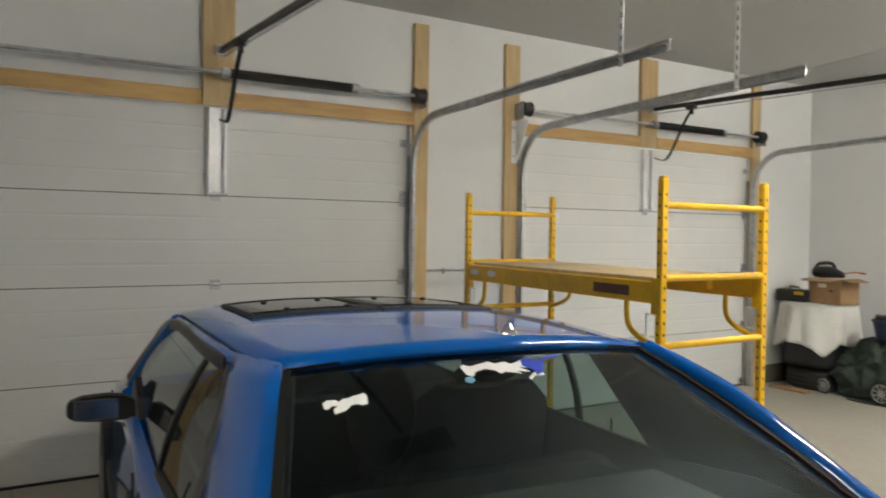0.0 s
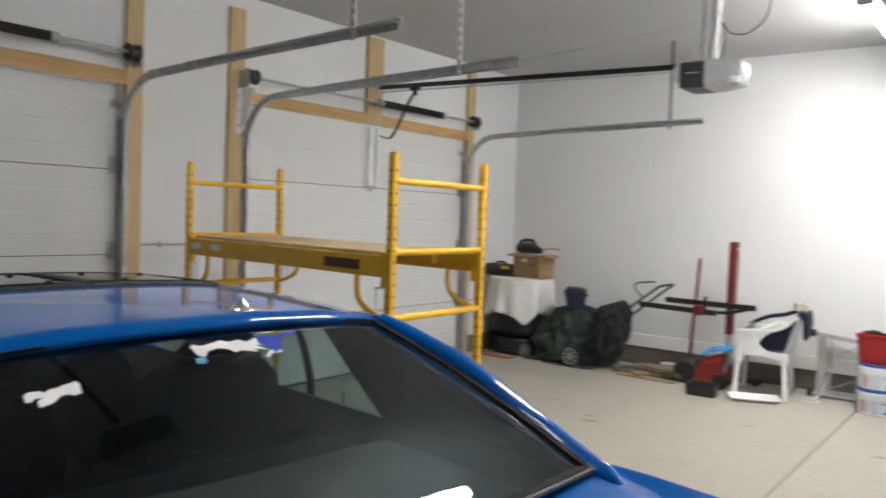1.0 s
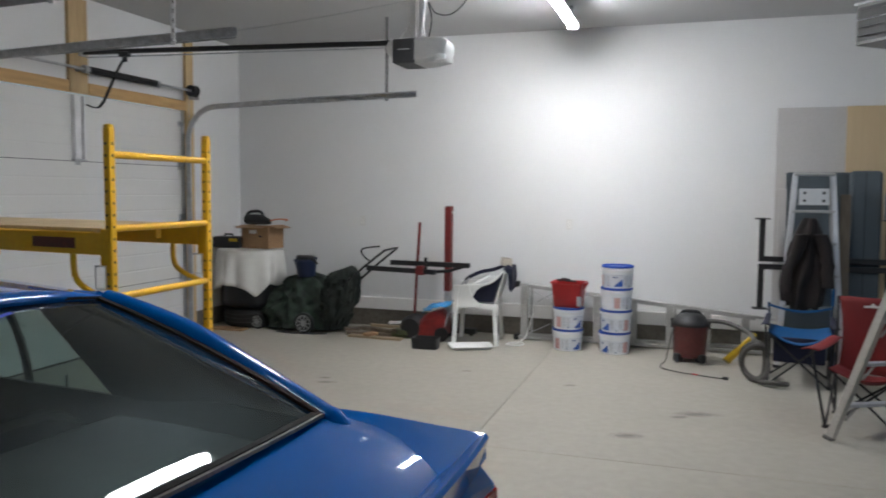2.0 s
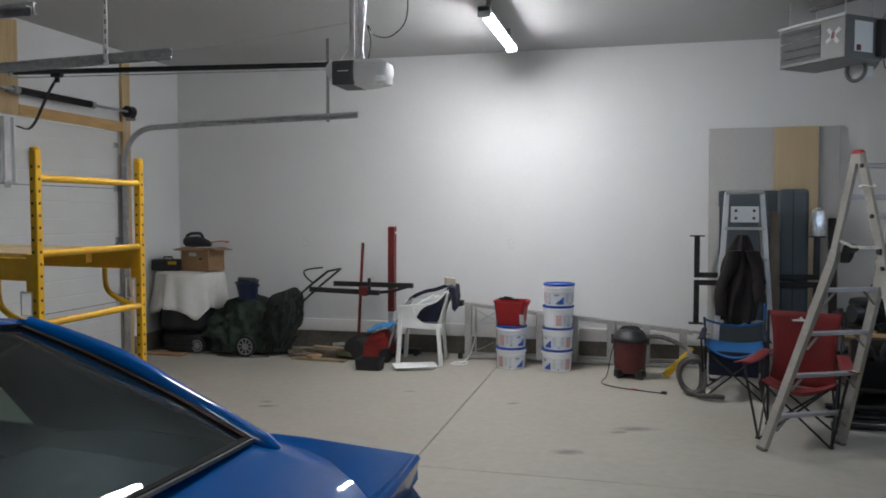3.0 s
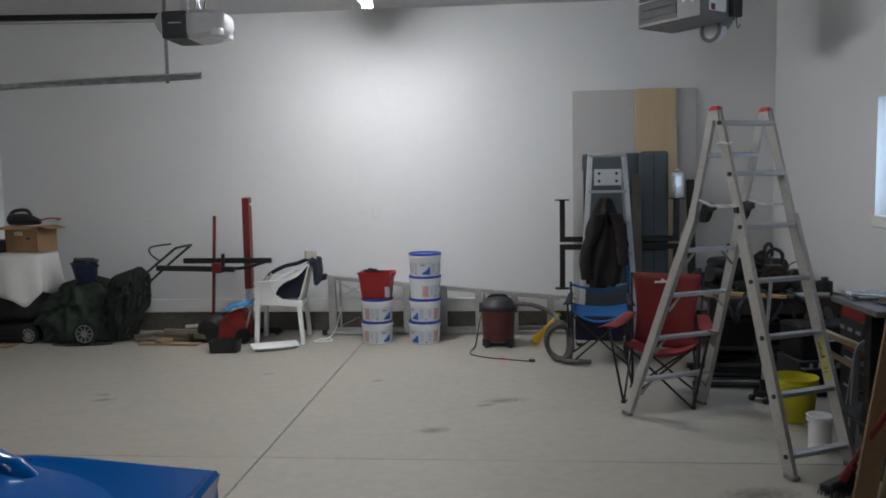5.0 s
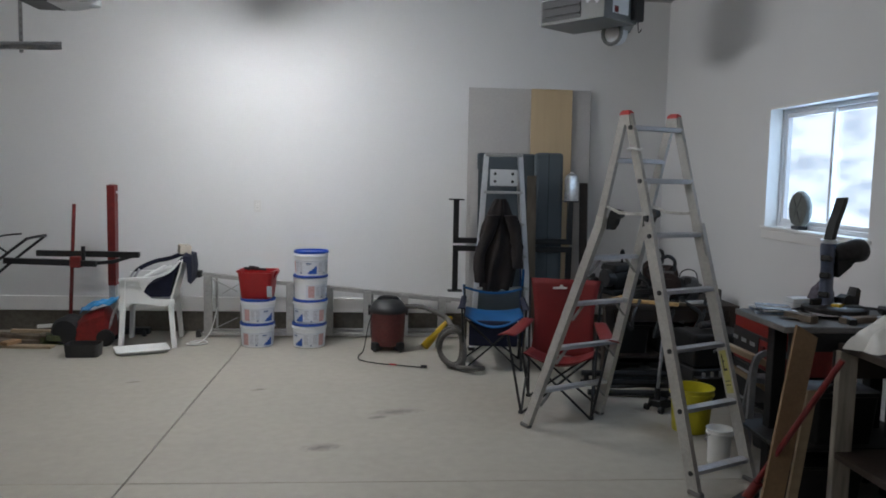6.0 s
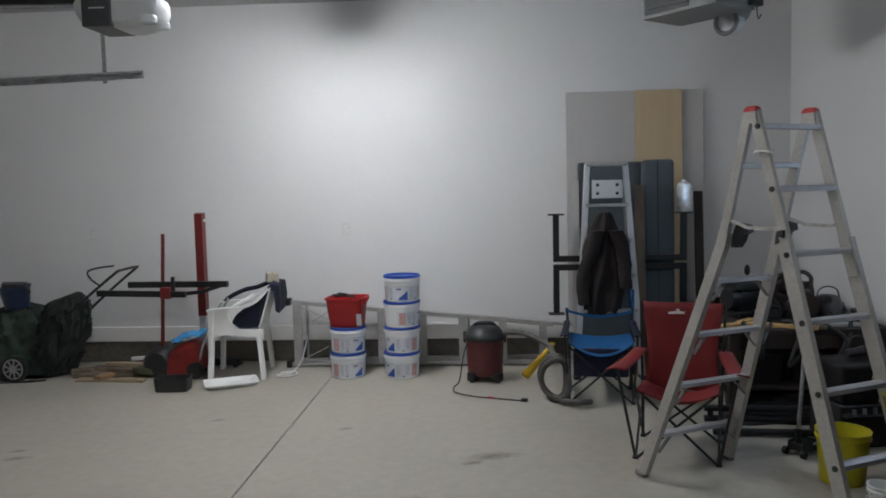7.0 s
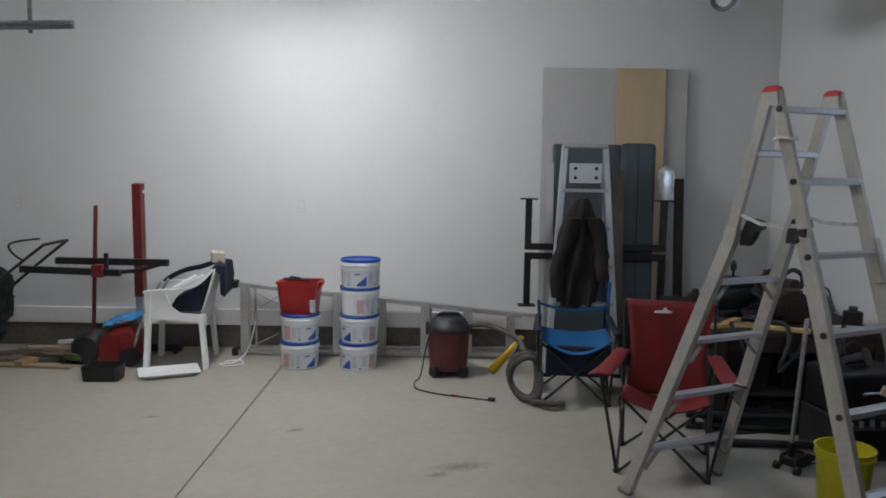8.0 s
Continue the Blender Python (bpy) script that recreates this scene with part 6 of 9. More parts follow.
# ---- stacked tyres under a white cloth ----
ts = None
for k in range(3):
    m = pose(-3.66 + 0.02 * (k % 2), 7.58, 0.115 + 0.225 * k)
    if ts:
        copy_thing(ts, m)
        continue
    ts = thing("tyre", m, "used black car tyre in a stack", "tyre", "stacked tyres")
    bm = BM()
    lathe(bm, [(0.20, -0.09), (0.23, -0.105), (0.29, -0.11), (0.325, -0.085), (0.335, -0.04), (0.335, 0.04), (0.325, 0.085), (0.29, 0.11), (0.23, 0.105), (0.20, 0.09), (0.22, 0.0)], 40)
    part("casing", bm, rubber, ts, smooth=True)
    for z in (-0.045, 0.0, 0.045):
        bm = BM()
        pipe(bm, [(0.336 * math.cos(2 * math.pi * i / 40), 0.336 * math.sin(2 * math.pi * i / 40), z) for i in range(41)], 0.005, 4)
        part("tread_rib", bm, black_plastic, ts)
bag = thing("black_bag", (-3.66, 7.50, 0.20), "black plastic bag slumped over the tyres", "plastic bag")
bm = BM()
sheet(bm, 40, 10, lambda u, v: (0.348 * math.cos(math.pi * (0.95 + 1.15 * u)) * (1 + 0.02 * noise.noise(Vector((u * 9, v * 2, 2)))), 0.08 + 0.375 * math.sin(math.pi * (0.95 + 1.15 * u)) * (1 + 0.02 * noise.noise(Vector((u * 9, v * 2, 9)))), 0.06 + 0.54 * v + 0.03 * noise.noise(Vector((u * 8, 0, 4))) * (1 - v)))
part("bag_film", bm, surface("black_bag_film", (0.008, 0.008, 0.009), 0.35, var=0.3, scale=8), bag, smooth=True, solid=0.006)
cover = thing("white_cloth", (-3.675, 7.56, 0.80), "off-white cotton sheet draped over the stacked tyres", "cloth")
bm = BM()


def drape(u, v):
    a = 2 * math.pi * u
    r = 0.40 * v / 0.48
    if v < 0.48:
        return (min(0.95 * r * math.cos(a), 0.385), r * math.sin(a) * 0.92, 0.105 + 0.012 * noise.noise(Vector((r * 6 * math.cos(a), r * 6 * math.sin(a), 0))))
    t = (v - 0.48) / 0.52
    low = 0.41 + 0.12 * math.exp(-((a - 5.40) / 0.22) ** 2) + 0.08 * math.exp(-((a - 3.3) / 0.75) ** 2) + 0.02 * math.sin(5 * a + 1.4)
    rr = 0.40 + 0.035 * t + 0.034 * math.sin(15 * a + 2 * math.sin(3 * a)) * t + 0.022 * math.sin(7 * a + 1) * t
    return (max(-0.40, min(rr * math.cos(a) * 0.95, 0.385 + 0.02 * t * math.sin(9 * a))), rr * math.sin(a) * 0.92, 0.105 - low * t)


sheet(bm, 110, 18, drape)
bmesh.ops.remove_doubles(bm, verts=bm.verts, dist=0.0005)
part("sheet_cloth", bm, white_cloth, cover, smooth=True, solid=0.006)
cb = thing("cardboard_box", pose(-3.485, 7.52, 0.915, 0, 0, -8), "open brown cardboard box standing on the white cloth", "box")
bm = BM()
for x0, y0, x1, y1 in ((-0.19, -0.14, 0.19, -0.134), (-0.19, 0.134, 0.19, 0.14), (-0.19, -0.134, -0.184, 0.134), (0.184, -0.134, 0.19, 0.134)):
    box(bm, x0, y0, 0, x1, y1, 0.25)
box(bm, -0.184, -0.134, 0, 0.184, 0.134, 0.006)
part("carton", bm, cardboard, cb)
for x, y, sx, sy, rx, ry in ((0, -0.20, 0.37, 0.13, 12, 0), (0.25, 0, 0.13, 0.26, 0, 14), (-0.25, 0, 0.13, 0.26, 0, -10)):
    bm = BM()
    obox(bm, (x, y, 0.252), (sx, sy, 0.005), (rx, ry, 0))
    part("flap", bm, cardboard, cb)
bm = BM()
box(bm, -0.08, -0.1415, 0.17, 0.02, -0.1405, 0.21)
part("print_mark", bm, white_cloth, cb)
bm = BM()
box(bm, 0.06, -0.1415, 0.13, 0.10, -0.1405, 0.15)
part("hand_hole", bm, black_plastic, cb)
bm = BM()
box(bm, -0.182, -0.132, 0.19, 0.182, 0.132, 0.20)
part("contents", bm, cardboard, cb)
pt = thing("power_tool", pose(-3.56, 7.50, 1.145, 0, 0, 10), "black corded power tool lying on the cardboard box", "power tool")
bm = BM()
rings = []
for x, r, z in ((-0.13, 0.05, 0.10), (-0.11, 0.068, 0.10), (0.03, 0.072, 0.10), (0.10, 0.06, 0.09), (0.16, 0.04, 0.075), (0.18, 0.03, 0.07)):
    rings.append([(x, r * math.cos(2 * math.pi * k / 14), z + r * 0.85 * math.sin(2 * math.pi * k / 14)) for k in range(14)])
loft(bm, rings)
part("tool_body", bm, black_plastic, pt, smooth=True)
bm = BM()
pipe(bm, smoothed([(-0.12, 0, 0.13), (-0.07, 0, 0.185), (0.05, 0, 0.19), (0.09, 0, 0.13)], 5), 0.018, 8)
part("tool_handle", bm, black_plastic, pt, smooth=True)
bm = BM()
box(bm, -0.10, -0.08, 0.055, 0.12, 0.08, 0.065, 0.004)
part("shoe", bm, black_plastic, pt)
bm = BM()
pipe(bm, smoothed([(0.16, 0, 0.08), (0.24, -0.05, 0.10), (0.33, -0.10, 0.11), (0.40, -0.05, 0.10), (0.34, 0.03, 0.09)], 6), 0.008, 6)
part("cord", bm, orange_cord, pt, "orange cord loop")
bc = thing("tool_case", pose(-3.86, 7.42, 0.915, 0, 0, 6), "black plastic tool case with a yellow label", "tool case")
bm = BM()
box(bm, -0.17, -0.10, 0, 0.17, 0.10, 0.13, 0.018, 2)
part("case_body", bm, black_plastic, bc, smooth=True)
bm = BM()
box(bm, 0.04, -0.1035, 0.075, 0.14, -0.1005, 0.11)
part("label_plate", bm, yellow_plastic, bc, "yellow label")
bm = BM()
pipe(bm, [(-0.05, -0.02, 0.13), (-0.05, -0.02, 0.155), (0.05, -0.02, 0.155), (0.05, -0.02, 0.13)], 0.01, 6)
part("case_handle", bm, black_plastic, bc)
plank("offcut", pose(-3.72, 7.16, 0, 0, 0, 2), (0.42, 0.16, 0.02), cardboard, "flat brown cardboard piece on the floor by the tyres")

# ---- wall outlets ----
for x, z in ((0.0, 1.24), (-2.43, 1.235)):
    o = thing("wall_outlet", (x, YN, z), "white double wall outlet with a plain cover plate", "outlet", "wall outlets")
    bm = BM()
    box(bm, -0.036, -0.006, -0.058, 0.036, 0.0, 0.058, 0.003)
    part("cover_plate", bm, surface("ivory_cover_plate", (0.70, 0.69, 0.67), 0.4, var=0.03), o)
    for s in (-1, 1):
        bm = BM()
        box(bm, -0.017, -0.0085, s * 0.02 - 0.014, 0.017, -0.006, s * 0.02 + 0.014, 0.002)
        rc = part("receptacle", bm, white_trim, o)
        for d in (-0.006, 0.006):
            bm = BM()
            box(bm, d - 0.0012, -0.0092, s * 0.02 - 0.003, d + 0.0012, -0.0085, s * 0.02 + 0.006)
            part("slot", bm, joint_dark, rc)


# ---- sheets, ladder and frames leaning on the north wall ----
def leaning(name, x0, x1, y_foot, y_top, z_top, t, material, label, category="board", bevel=0.004):
    """A sheet that stands on the floor and leans back against the wall."""
    th = thing(name, ((x0 + x1) / 2, y_foot, 0), label, category)
    w = (x1 - x0) / 2
    L = math.hypot(z_top, y_top - y_foot)
    bm = BM()
    box(bm, -w, 0, 0, w, t, L, bevel, 2)
    part("sheet_face", bm, material, th, at=pose(0, 0, 0, -math.degrees(math.asin((y_top - y_foot) / L)), 0, 0), smooth=False)
    return th


leaning("drywall_sheet", 2.04, 3.255, 7.86, 7.955, 2.435, 0.0127, grey_board, "large grey paper-faced sheet leaning on the wall", "wall board")
leaning("plywood_strip", 2.65, 3.06, 7.80, 7.925, 2.435, 0.015, veneer, "tall pale plywood strip leaning on the grey sheet", "plywood")
leaning("foam_slab", 2.12, 2.68, 7.66, 7.76, 1.80, 0.06, grey_foam, "dark slate grey foam slab standing upright", "foam slab", 0.02)
leaning("foam_slab", 2.655, 2.925, 7.54, 7.62, 1.81, 0.11, grey_foam, "thick slate grey foam slab with a centre crease", "foam slab", 0.03)
# the crease's shade is a dark strip laid on the flat slab face
leaning("foam_edge", 2.778, 2.786, 7.537, 7.617, 1.80, 0.01, surface("dark_crease_shade", (0.03, 0.036, 0.042), 0.8), "dark strip drawing the shaded crease of the thick foam slab", "seam strip", 0.001)
leaning("grey_plank", 2.055, 2.125, 7.60, 7.74, 1.64, 0.02, grey_board, "narrow grey plank leaning on the wall", "board")
leaning("pine_strip", 2.55, 2.635, 7.30, 7.46, 1.59, 0.02, aged_wood, "narrow pale wood strip leaning on the foam", "board")
leaning("brown_plank", 3.13, 3.205, 7.62, 7.78, 1.53, 0.025, dark_wood, "narrow dark brown plank leaning on the wall", "board")
leaning("blue_plank", 2.50, 2.545, 7.34, 7.50, 1.50, 0.02, surface("dark_blue_paint", (0.012, 0.03, 0.12), 0.5, var=0.15), "narrow dark blue painted plank behind the ladder", "board")


def table_base(name, z_bar, up, y):
    """A U-shaped black steel table frame: a long bar and two legs with end plates."""
    th = thing(name, (2.445, y, z_bar), "black welded steel table frame leaning against the foam slabs", "table frame", "steel table frames")
    w = 0.54
    bm = BM()
    box(bm, -w - 0.025, -0.025, -0.025, w + 0.025, 0.025, 0.025, 0.003)
    part("bar", bm, black_steel, th)
    for s in (-1, 1):
        bm = BM()
        a, b = (0.0252, up) if up > 0 else (up, -0.0252)
        box(bm, s * w - 0.025, -0.025, a, s * w + 0.025, 0.025, b, 0.003)
        part("leg", bm, black_steel, th)
        bm = BM()
        box(bm, s * w - 0.068, -0.05, up - 0.004 if up > 0 else up - 0.008, s * w + 0.068, 0.05, up + 0.008 if up > 0 else up + 0.004, 0.002)
        part("end_plate", bm, black_steel, th)
    return th


table_base("table_base", 0.972, 0.38, 7.548)
table_base("table_base", 0.897, -0.40, 7.548)
jar = thing("plastic_jug", pose(2.99, 7.548, 1.36, 0, 0, 10), "clear white plastic jug standing on the frame plate", "jug")
bm = BM()
loft(bm, [rounded_rect(0.052, 0.05, 0.0, 0.02), rounded_rect(0.056, 0.055, 0.02, 0.02), rounded_rect(0.053, 0.055, 0.10, 0.02), rounded_rect(0.056, 0.055, 0.19, 0.02), rounded_rect(0.050, 0.05, 0.235, 0.025), rounded_rect(0.030, 0.03, 0.25, 0.02), rounded_rect(0.02, 0.02, 0.26, 0.015)])
part("jug_body", bm, surface("foil_bright_plastic", (0.80, 0.81, 0.82), 0.16, metal=0.5, var=0.25, scale=22, fine=60, bump=0.6), jar, smooth=True)
bm = BM()
lathe(bm, [(0.018, 0.25), (0.018, 0.27), (0.006, 0.272)], 12)
part("cap", bm, white_plastic, jar, smooth=True)

# folded aluminium stepladder
pale_alu = surface("pale_aluminium", (0.62, 0.63, 0.65), 0.42, metal=0.5, var=0.08, scale=6)
fl = thing("folded_ladder", (2.31, 7.22, 0), "folded aluminium stepladder leaning on the foam slabs", "ladder")


def fl_pt(x, z, dy=0.0):
    return (x, dy + 0.17 * z / 1.77, z)


for s in (-1, 1):
    bm = BM()
    sweep(bm, [fl_pt(s * 0.27, 0.0), fl_pt(s * 0.155, 1.77)], [(-0.03, -0.021), (0.03, -0.021), (0.03, 0.021), (-0.03, 0.021)])
    part("rail", bm, pale_alu, fl)
    bm = BM()
    sweep(bm, [fl_pt(s * 0.25, 0.0, 0.06), fl_pt(s * 0.14, 1.62, 0.06)], [(-0.018, -0.010), (0.018, -0.010), (0.018, 0.010), (-0.018, 0.010)])
    part("rear_rail", bm, aluminium, fl)
    bm = BM()
    box(bm, s * 0.27 - 0.03, -0.04, 0.0, s * 0.27 + 0.03, 0.05, 0.03, 0.006)
    part("foot", bm, rubber, fl)
for k in range(5):
    z = 0.28 + 0.29 * k
    w = 0.27 + (0.155 - 0.27) * z / 1.77
    bm = BM()
    y = 0.17 * z / 1.77
    box(bm, -w, y - 0.045, z - 0.02, w, y + 0.03, z + 0.004, 0.003)
    part("step", bm, aluminium, fl)
bm = BM()
box(bm, -0.17, 0.11, 1.755, 0.17, 0.24, 1.785, 0.008)
part("top_cap", bm, aluminium, fl)
bm = BM()
box(bm, -0.125, 0.10, 1.49, 0.125, 0.115, 1.64, 0.004)
shelf = part("pail_shelf", bm, opener_grey, fl, "light grey folding shelf with holes")
for x in (-0.08, 0.08):
    for z in (1.53, 1.60):
        bm = BM()
        rod(bm, (x, 0.098, z), (x, 0.117, z), 0.014, 12)
        part("hole", bm, black_plastic, shelf)

# jacket hung on the ladder
jk = thing("work_jacket", (2.28, 7.24, 0), "dark brown work jacket hanging on the folded ladder", "jacket")
bm = BM()


def hang(u, v):
    z = 1.375 - 0.82 * v
    w = 0.045 + 0.135 * min(1, v / 0.42) ** 0.75 - 0.035 * max(0, v - 0.72) / 0.28
    w *= 1 + 0.10 * noise.noise(Vector((2.0 if u < 0.5 else 7.0, v * 5, 1)))
    x = (u - 0.5) * 2 * w - 0.025 * v
    f = 0.030 * math.sin(u * 15 + 3.5 * v + 2 * noise.noise(Vector((u * 2, v * 3, 9)))) * (0.25 + v) + 0.035 * noise.noise(Vector((u * 4, v * 5, 3)))
    edge = 0.10 * noise.noise(Vector((u * 3.5, 0, 8))) * v ** 3
    return (x, -0.035 - 0.085 * math.sin(math.pi * u) - f + 0.17 * z / 1.77 - 0.03, z + edge)


sheet(bm, 48, 30, hang)
part("jacket_body", bm, brown_cloth, jk, smooth=True, solid=0.012)
for s, drop in ((-1, 0.60), (1, 0.47)):
    bm = BM()
    rings = []
    for t in range(11):
        q = t / 10
        c = Vector((s * (0.075 + 0.095 * min(1, 1.7 * q)) - 0.025 * q + 0.012 * math.sin(7 * q), -0.075 + 0.02 * math.sin(5 * q), 1.23 - drop * q))
        r = 0.058 - 0.010 * q
        ring = []
        for k in range(14):
            a = 2 * math.pi * k / 14
            g = 1 + 0.30 * noise.noise(Vector((2 * math.cos(a), 2 * math.sin(a) + 0.9 * t, 4 * s)))
            ring.append(tuple(c + Vector((r * g * math.cos(a), 0.7 * r * g * math.sin(a), 0.014 * noise.noise(Vector((t, k * 0.6, 2)))))))
        rings.append(ring)
    loft(bm, rings)
    part("sleeve", bm, brown_cloth, jk, smooth=True, angle=70)


# ---- camp chairs ----
def camp_chair(name, m, cloth, seat_cloth_mat, label, pouch, arm=0.60, top=0.86):
    th = thing(name, m, label, "camp chair", "folding camp chairs")
    W2, D2c = 0.23, 0.21
    flare, broad = (0.03, 0.045) if pouch else (0.10, 0.085)
    legs = (((-W2, -D2c, 0.0), (W2, -D2c, 0.42)), ((W2, -D2c, 0.0), (-W2, -D2c, 0.42)), ((-W2, D2c, 0.0), (W2, D2c, 0.36)), ((W2, D2c, 0.0), (-W2, D2c, 0.36)), ((-W2, -D2c, 0.01), (-W2, D2c, 0.36)), ((-W2, D2c, 0.01), (-W2, -D2c, 0.40)), ((W2, -D2c, 0.01), (W2, D2c, 0.36)), ((W2, D2c, 0.01), (W2, -D2c, 0.40)))
    for a, b in legs:
        bm = BM()
        rod(bm, a, b, 0.008, 8)
        part("cross_leg", bm, black_steel, th, smooth=True)
    for sx in (-1, 1):
        bm = BM()
        rod(bm, (sx * W2, D2c, 0.0), (sx * (W2 + 0.025), D2c + 0.12, top), 0.009, 8)
        part("back_post", bm, black_steel, th, smooth=True)
        bm = BM()
        rod(bm, (sx * W2, -D2c, 0.0), (sx * (W2 + flare), -D2c - 0.05, arm - 0.02), 0.009, 8)
        part("front_post", bm, black_steel, th, smooth=True)
        bm = BM()
        sheet(bm, 10, 4, lambda u, v: (sx * (W2 + 0.025 + (flare - 0.02) * (1 - u)) + (v - 0.5) * (broad + 0.3 * broad * (1 - u)), -D2c - 0.08 + (2 * D2c + 0.17) * u, arm - 0.02 - 0.014 * math.sin(math.pi * u) + 0.010 * u - 0.010 * abs(2 * v - 1)))
        part("arm_sling", bm, cloth, th, smooth=True, solid=0.006)
        for sy in (-1, 1):
            bm = BM()
            obox(bm, (sx * W2, sy * D2c, 0.012), (0.035, 0.035, 0.024), (0, 0, 0), 0.006)
            part("foot", bm, black_plastic, th)
    bm = BM()
    if pouch:
        sheet(bm, 14, 12, lambda u, v: ((u - 0.5) * 2 * (W2 + 0.005), -D2c - 0.03 + (2 * D2c + 0.05) * v, (0.455 - 0.10 * (1 - (2 * u - 1) ** 2)) * (1 - v) + (0.445 - 0.03 * (1 - (2 * u - 1) ** 2)) * v))
    else:
        sheet(bm, 12, 12, lambda u, v: ((u - 0.5) * 2 * (W2 - 0.005), -D2c - 0.02 + (2 * D2c + 0.05) * v, 0.42 - 0.06 * v - 0.10 * (1 - (2 * u - 1) ** 2) * (0.6 + 0.4 * math.sin(math.pi * v))))
    part("seat_sling", bm, seat_cloth_mat, th, smooth=True, solid=0.006)
    bm = BM()
    sheet(bm, 12, 12, lambda u, v: ((u - 0.5) * 2 * (W2 - 0.03 * math.sin(math.pi * v) + 0.02 * v), D2c + 0.02 + 0.10 * v + 0.07 * (1 - (2 * u - 1) ** 2) * (1 - v) + 0.01 * noise.noise(Vector((u * 4, v * 4, 5))), 0.30 + (top - 0.30) * v))
    if pouch:
        bm.free()
        bm = BM()
        box(bm, -0.20, -D2c + 0.02, 0.19, 0.20, -D2c + 0.06, 0.40, 0.015, 2)
        part("pouch", bm, navy_cloth, th, "navy cloth pouch under the seat", smooth=True)
        for sx in (-1, 1):
            bm = BM()
            rod(bm, (sx * (W2 + 0.02), D2c + 0.115, 0.50), (sx * (W2 + 0.03), D2c + 0.14, top + 0.15 * (sx > 0)), 0.011, 8)
            part("blue_trim", bm, seat_cloth_mat, th, "bright blue post sleeve", smooth=True)
        for z, y in ((top - 0.02, D2c + 0.115),):
            bm = BM()
            sweep(bm, [(-W2 - 0.02 + (2 * W2 + 0.04) * k / 8, y - 0.006 + 0.03 * math.sin(math.pi * k / 8), z - 0.05 * math.sin(math.pi * k / 8)) for k in range(9)], [(-0.005, -0.010), (0.005, -0.010), (0.005, 0.010), (-0.005, 0.010)])
            part("blue_trim", bm, seat_cloth_mat, th, "bright blue edge strip")
    else:
        back = part("back_sling", bm, cloth, th, smooth=True, solid=0.006)
        bm = BM()
        prism(bm, [(-0.085, 0.780), (0.012, 0.784), (0.016, 0.796), (-0.012, 0.800), (-0.022, 0.815), (-0.034, 0.812), (-0.040, 0.798), (-0.084, 0.793)], "y", D2c + 0.083, D2c + 0.088)
        part("emblem", bm, sticker_white, back, "small white emblem")
    return th


red_cloth = surface("red_nylon_cloth", (0.18, 0.009, 0.009), 0.7, var=0.10, scale=7, fine=150, bump=0.3)
sky_cloth = surface("bright_blue_nylon", (0.004, 0.085, 0.25), 0.65, var=0.10, scale=7, fine=150, bump=0.3)
camp_chair("camp_chair", pose(2.45, 5.47, 0, 0, 0, -17), red_cloth, red_cloth, "red nylon folding camp chair with black steel legs", False, 0.57, 0.85)
camp_chair("camp_chair", pose(2.16, 6.70, 0, 0, 0, -7), navy_cloth, sky_cloth, "blue and navy folding camp chair with black legs", True, 0.54, 0.62)

# ---- tall aluminium multi-position ladder ----
al = thing("ladder", pose(2.7375, 4.678, 0, 0, 0, 26.1), "standing aluminium multi-position ladder with red top caps", "ladder")
TOPZ = 1.93
strap_web = surface("grubby_pale_webbing", (0.50, 0.49, 0.46), 0.8, var=0.2, scale=20)
foot_grey = surface("worn_grey_rubber", (0.16, 0.155, 0.15), 0.8, var=0.2, scale=12)
brace_grey = surface("dull_oxidised_strip", (0.24, 0.235, 0.225), 0.8, var=0.15, scale=12)
red_cap = surface("red_cap_plastic", (0.50, 0.02, 0.015), 0.4, var=0.08)
yellow_label = surface("yellow_label", (0.46, 0.42, 0.13), 0.5, var=0.08, scale=30)


def al_pt(front, s, z, inner=True):
    """A point of a rail: front or rear leg pair, side s, at height z."""
    t = 1 - z / TOPZ
    if front:
        x = -0.025 * t + s * (0.184 + 0.024 * t)
        y = -0.018 - 0.640 * t
    else:
        kink = min(z / 1.30, (TOPZ - z) / (TOPZ - 1.30))
        x = -0.055 * t + s * (0.184 + 0.116 * t - 0.040 * kink)
        y = 0.018 + 0.587 * t - 0.040 * kink
    return Vector((x, y, z))


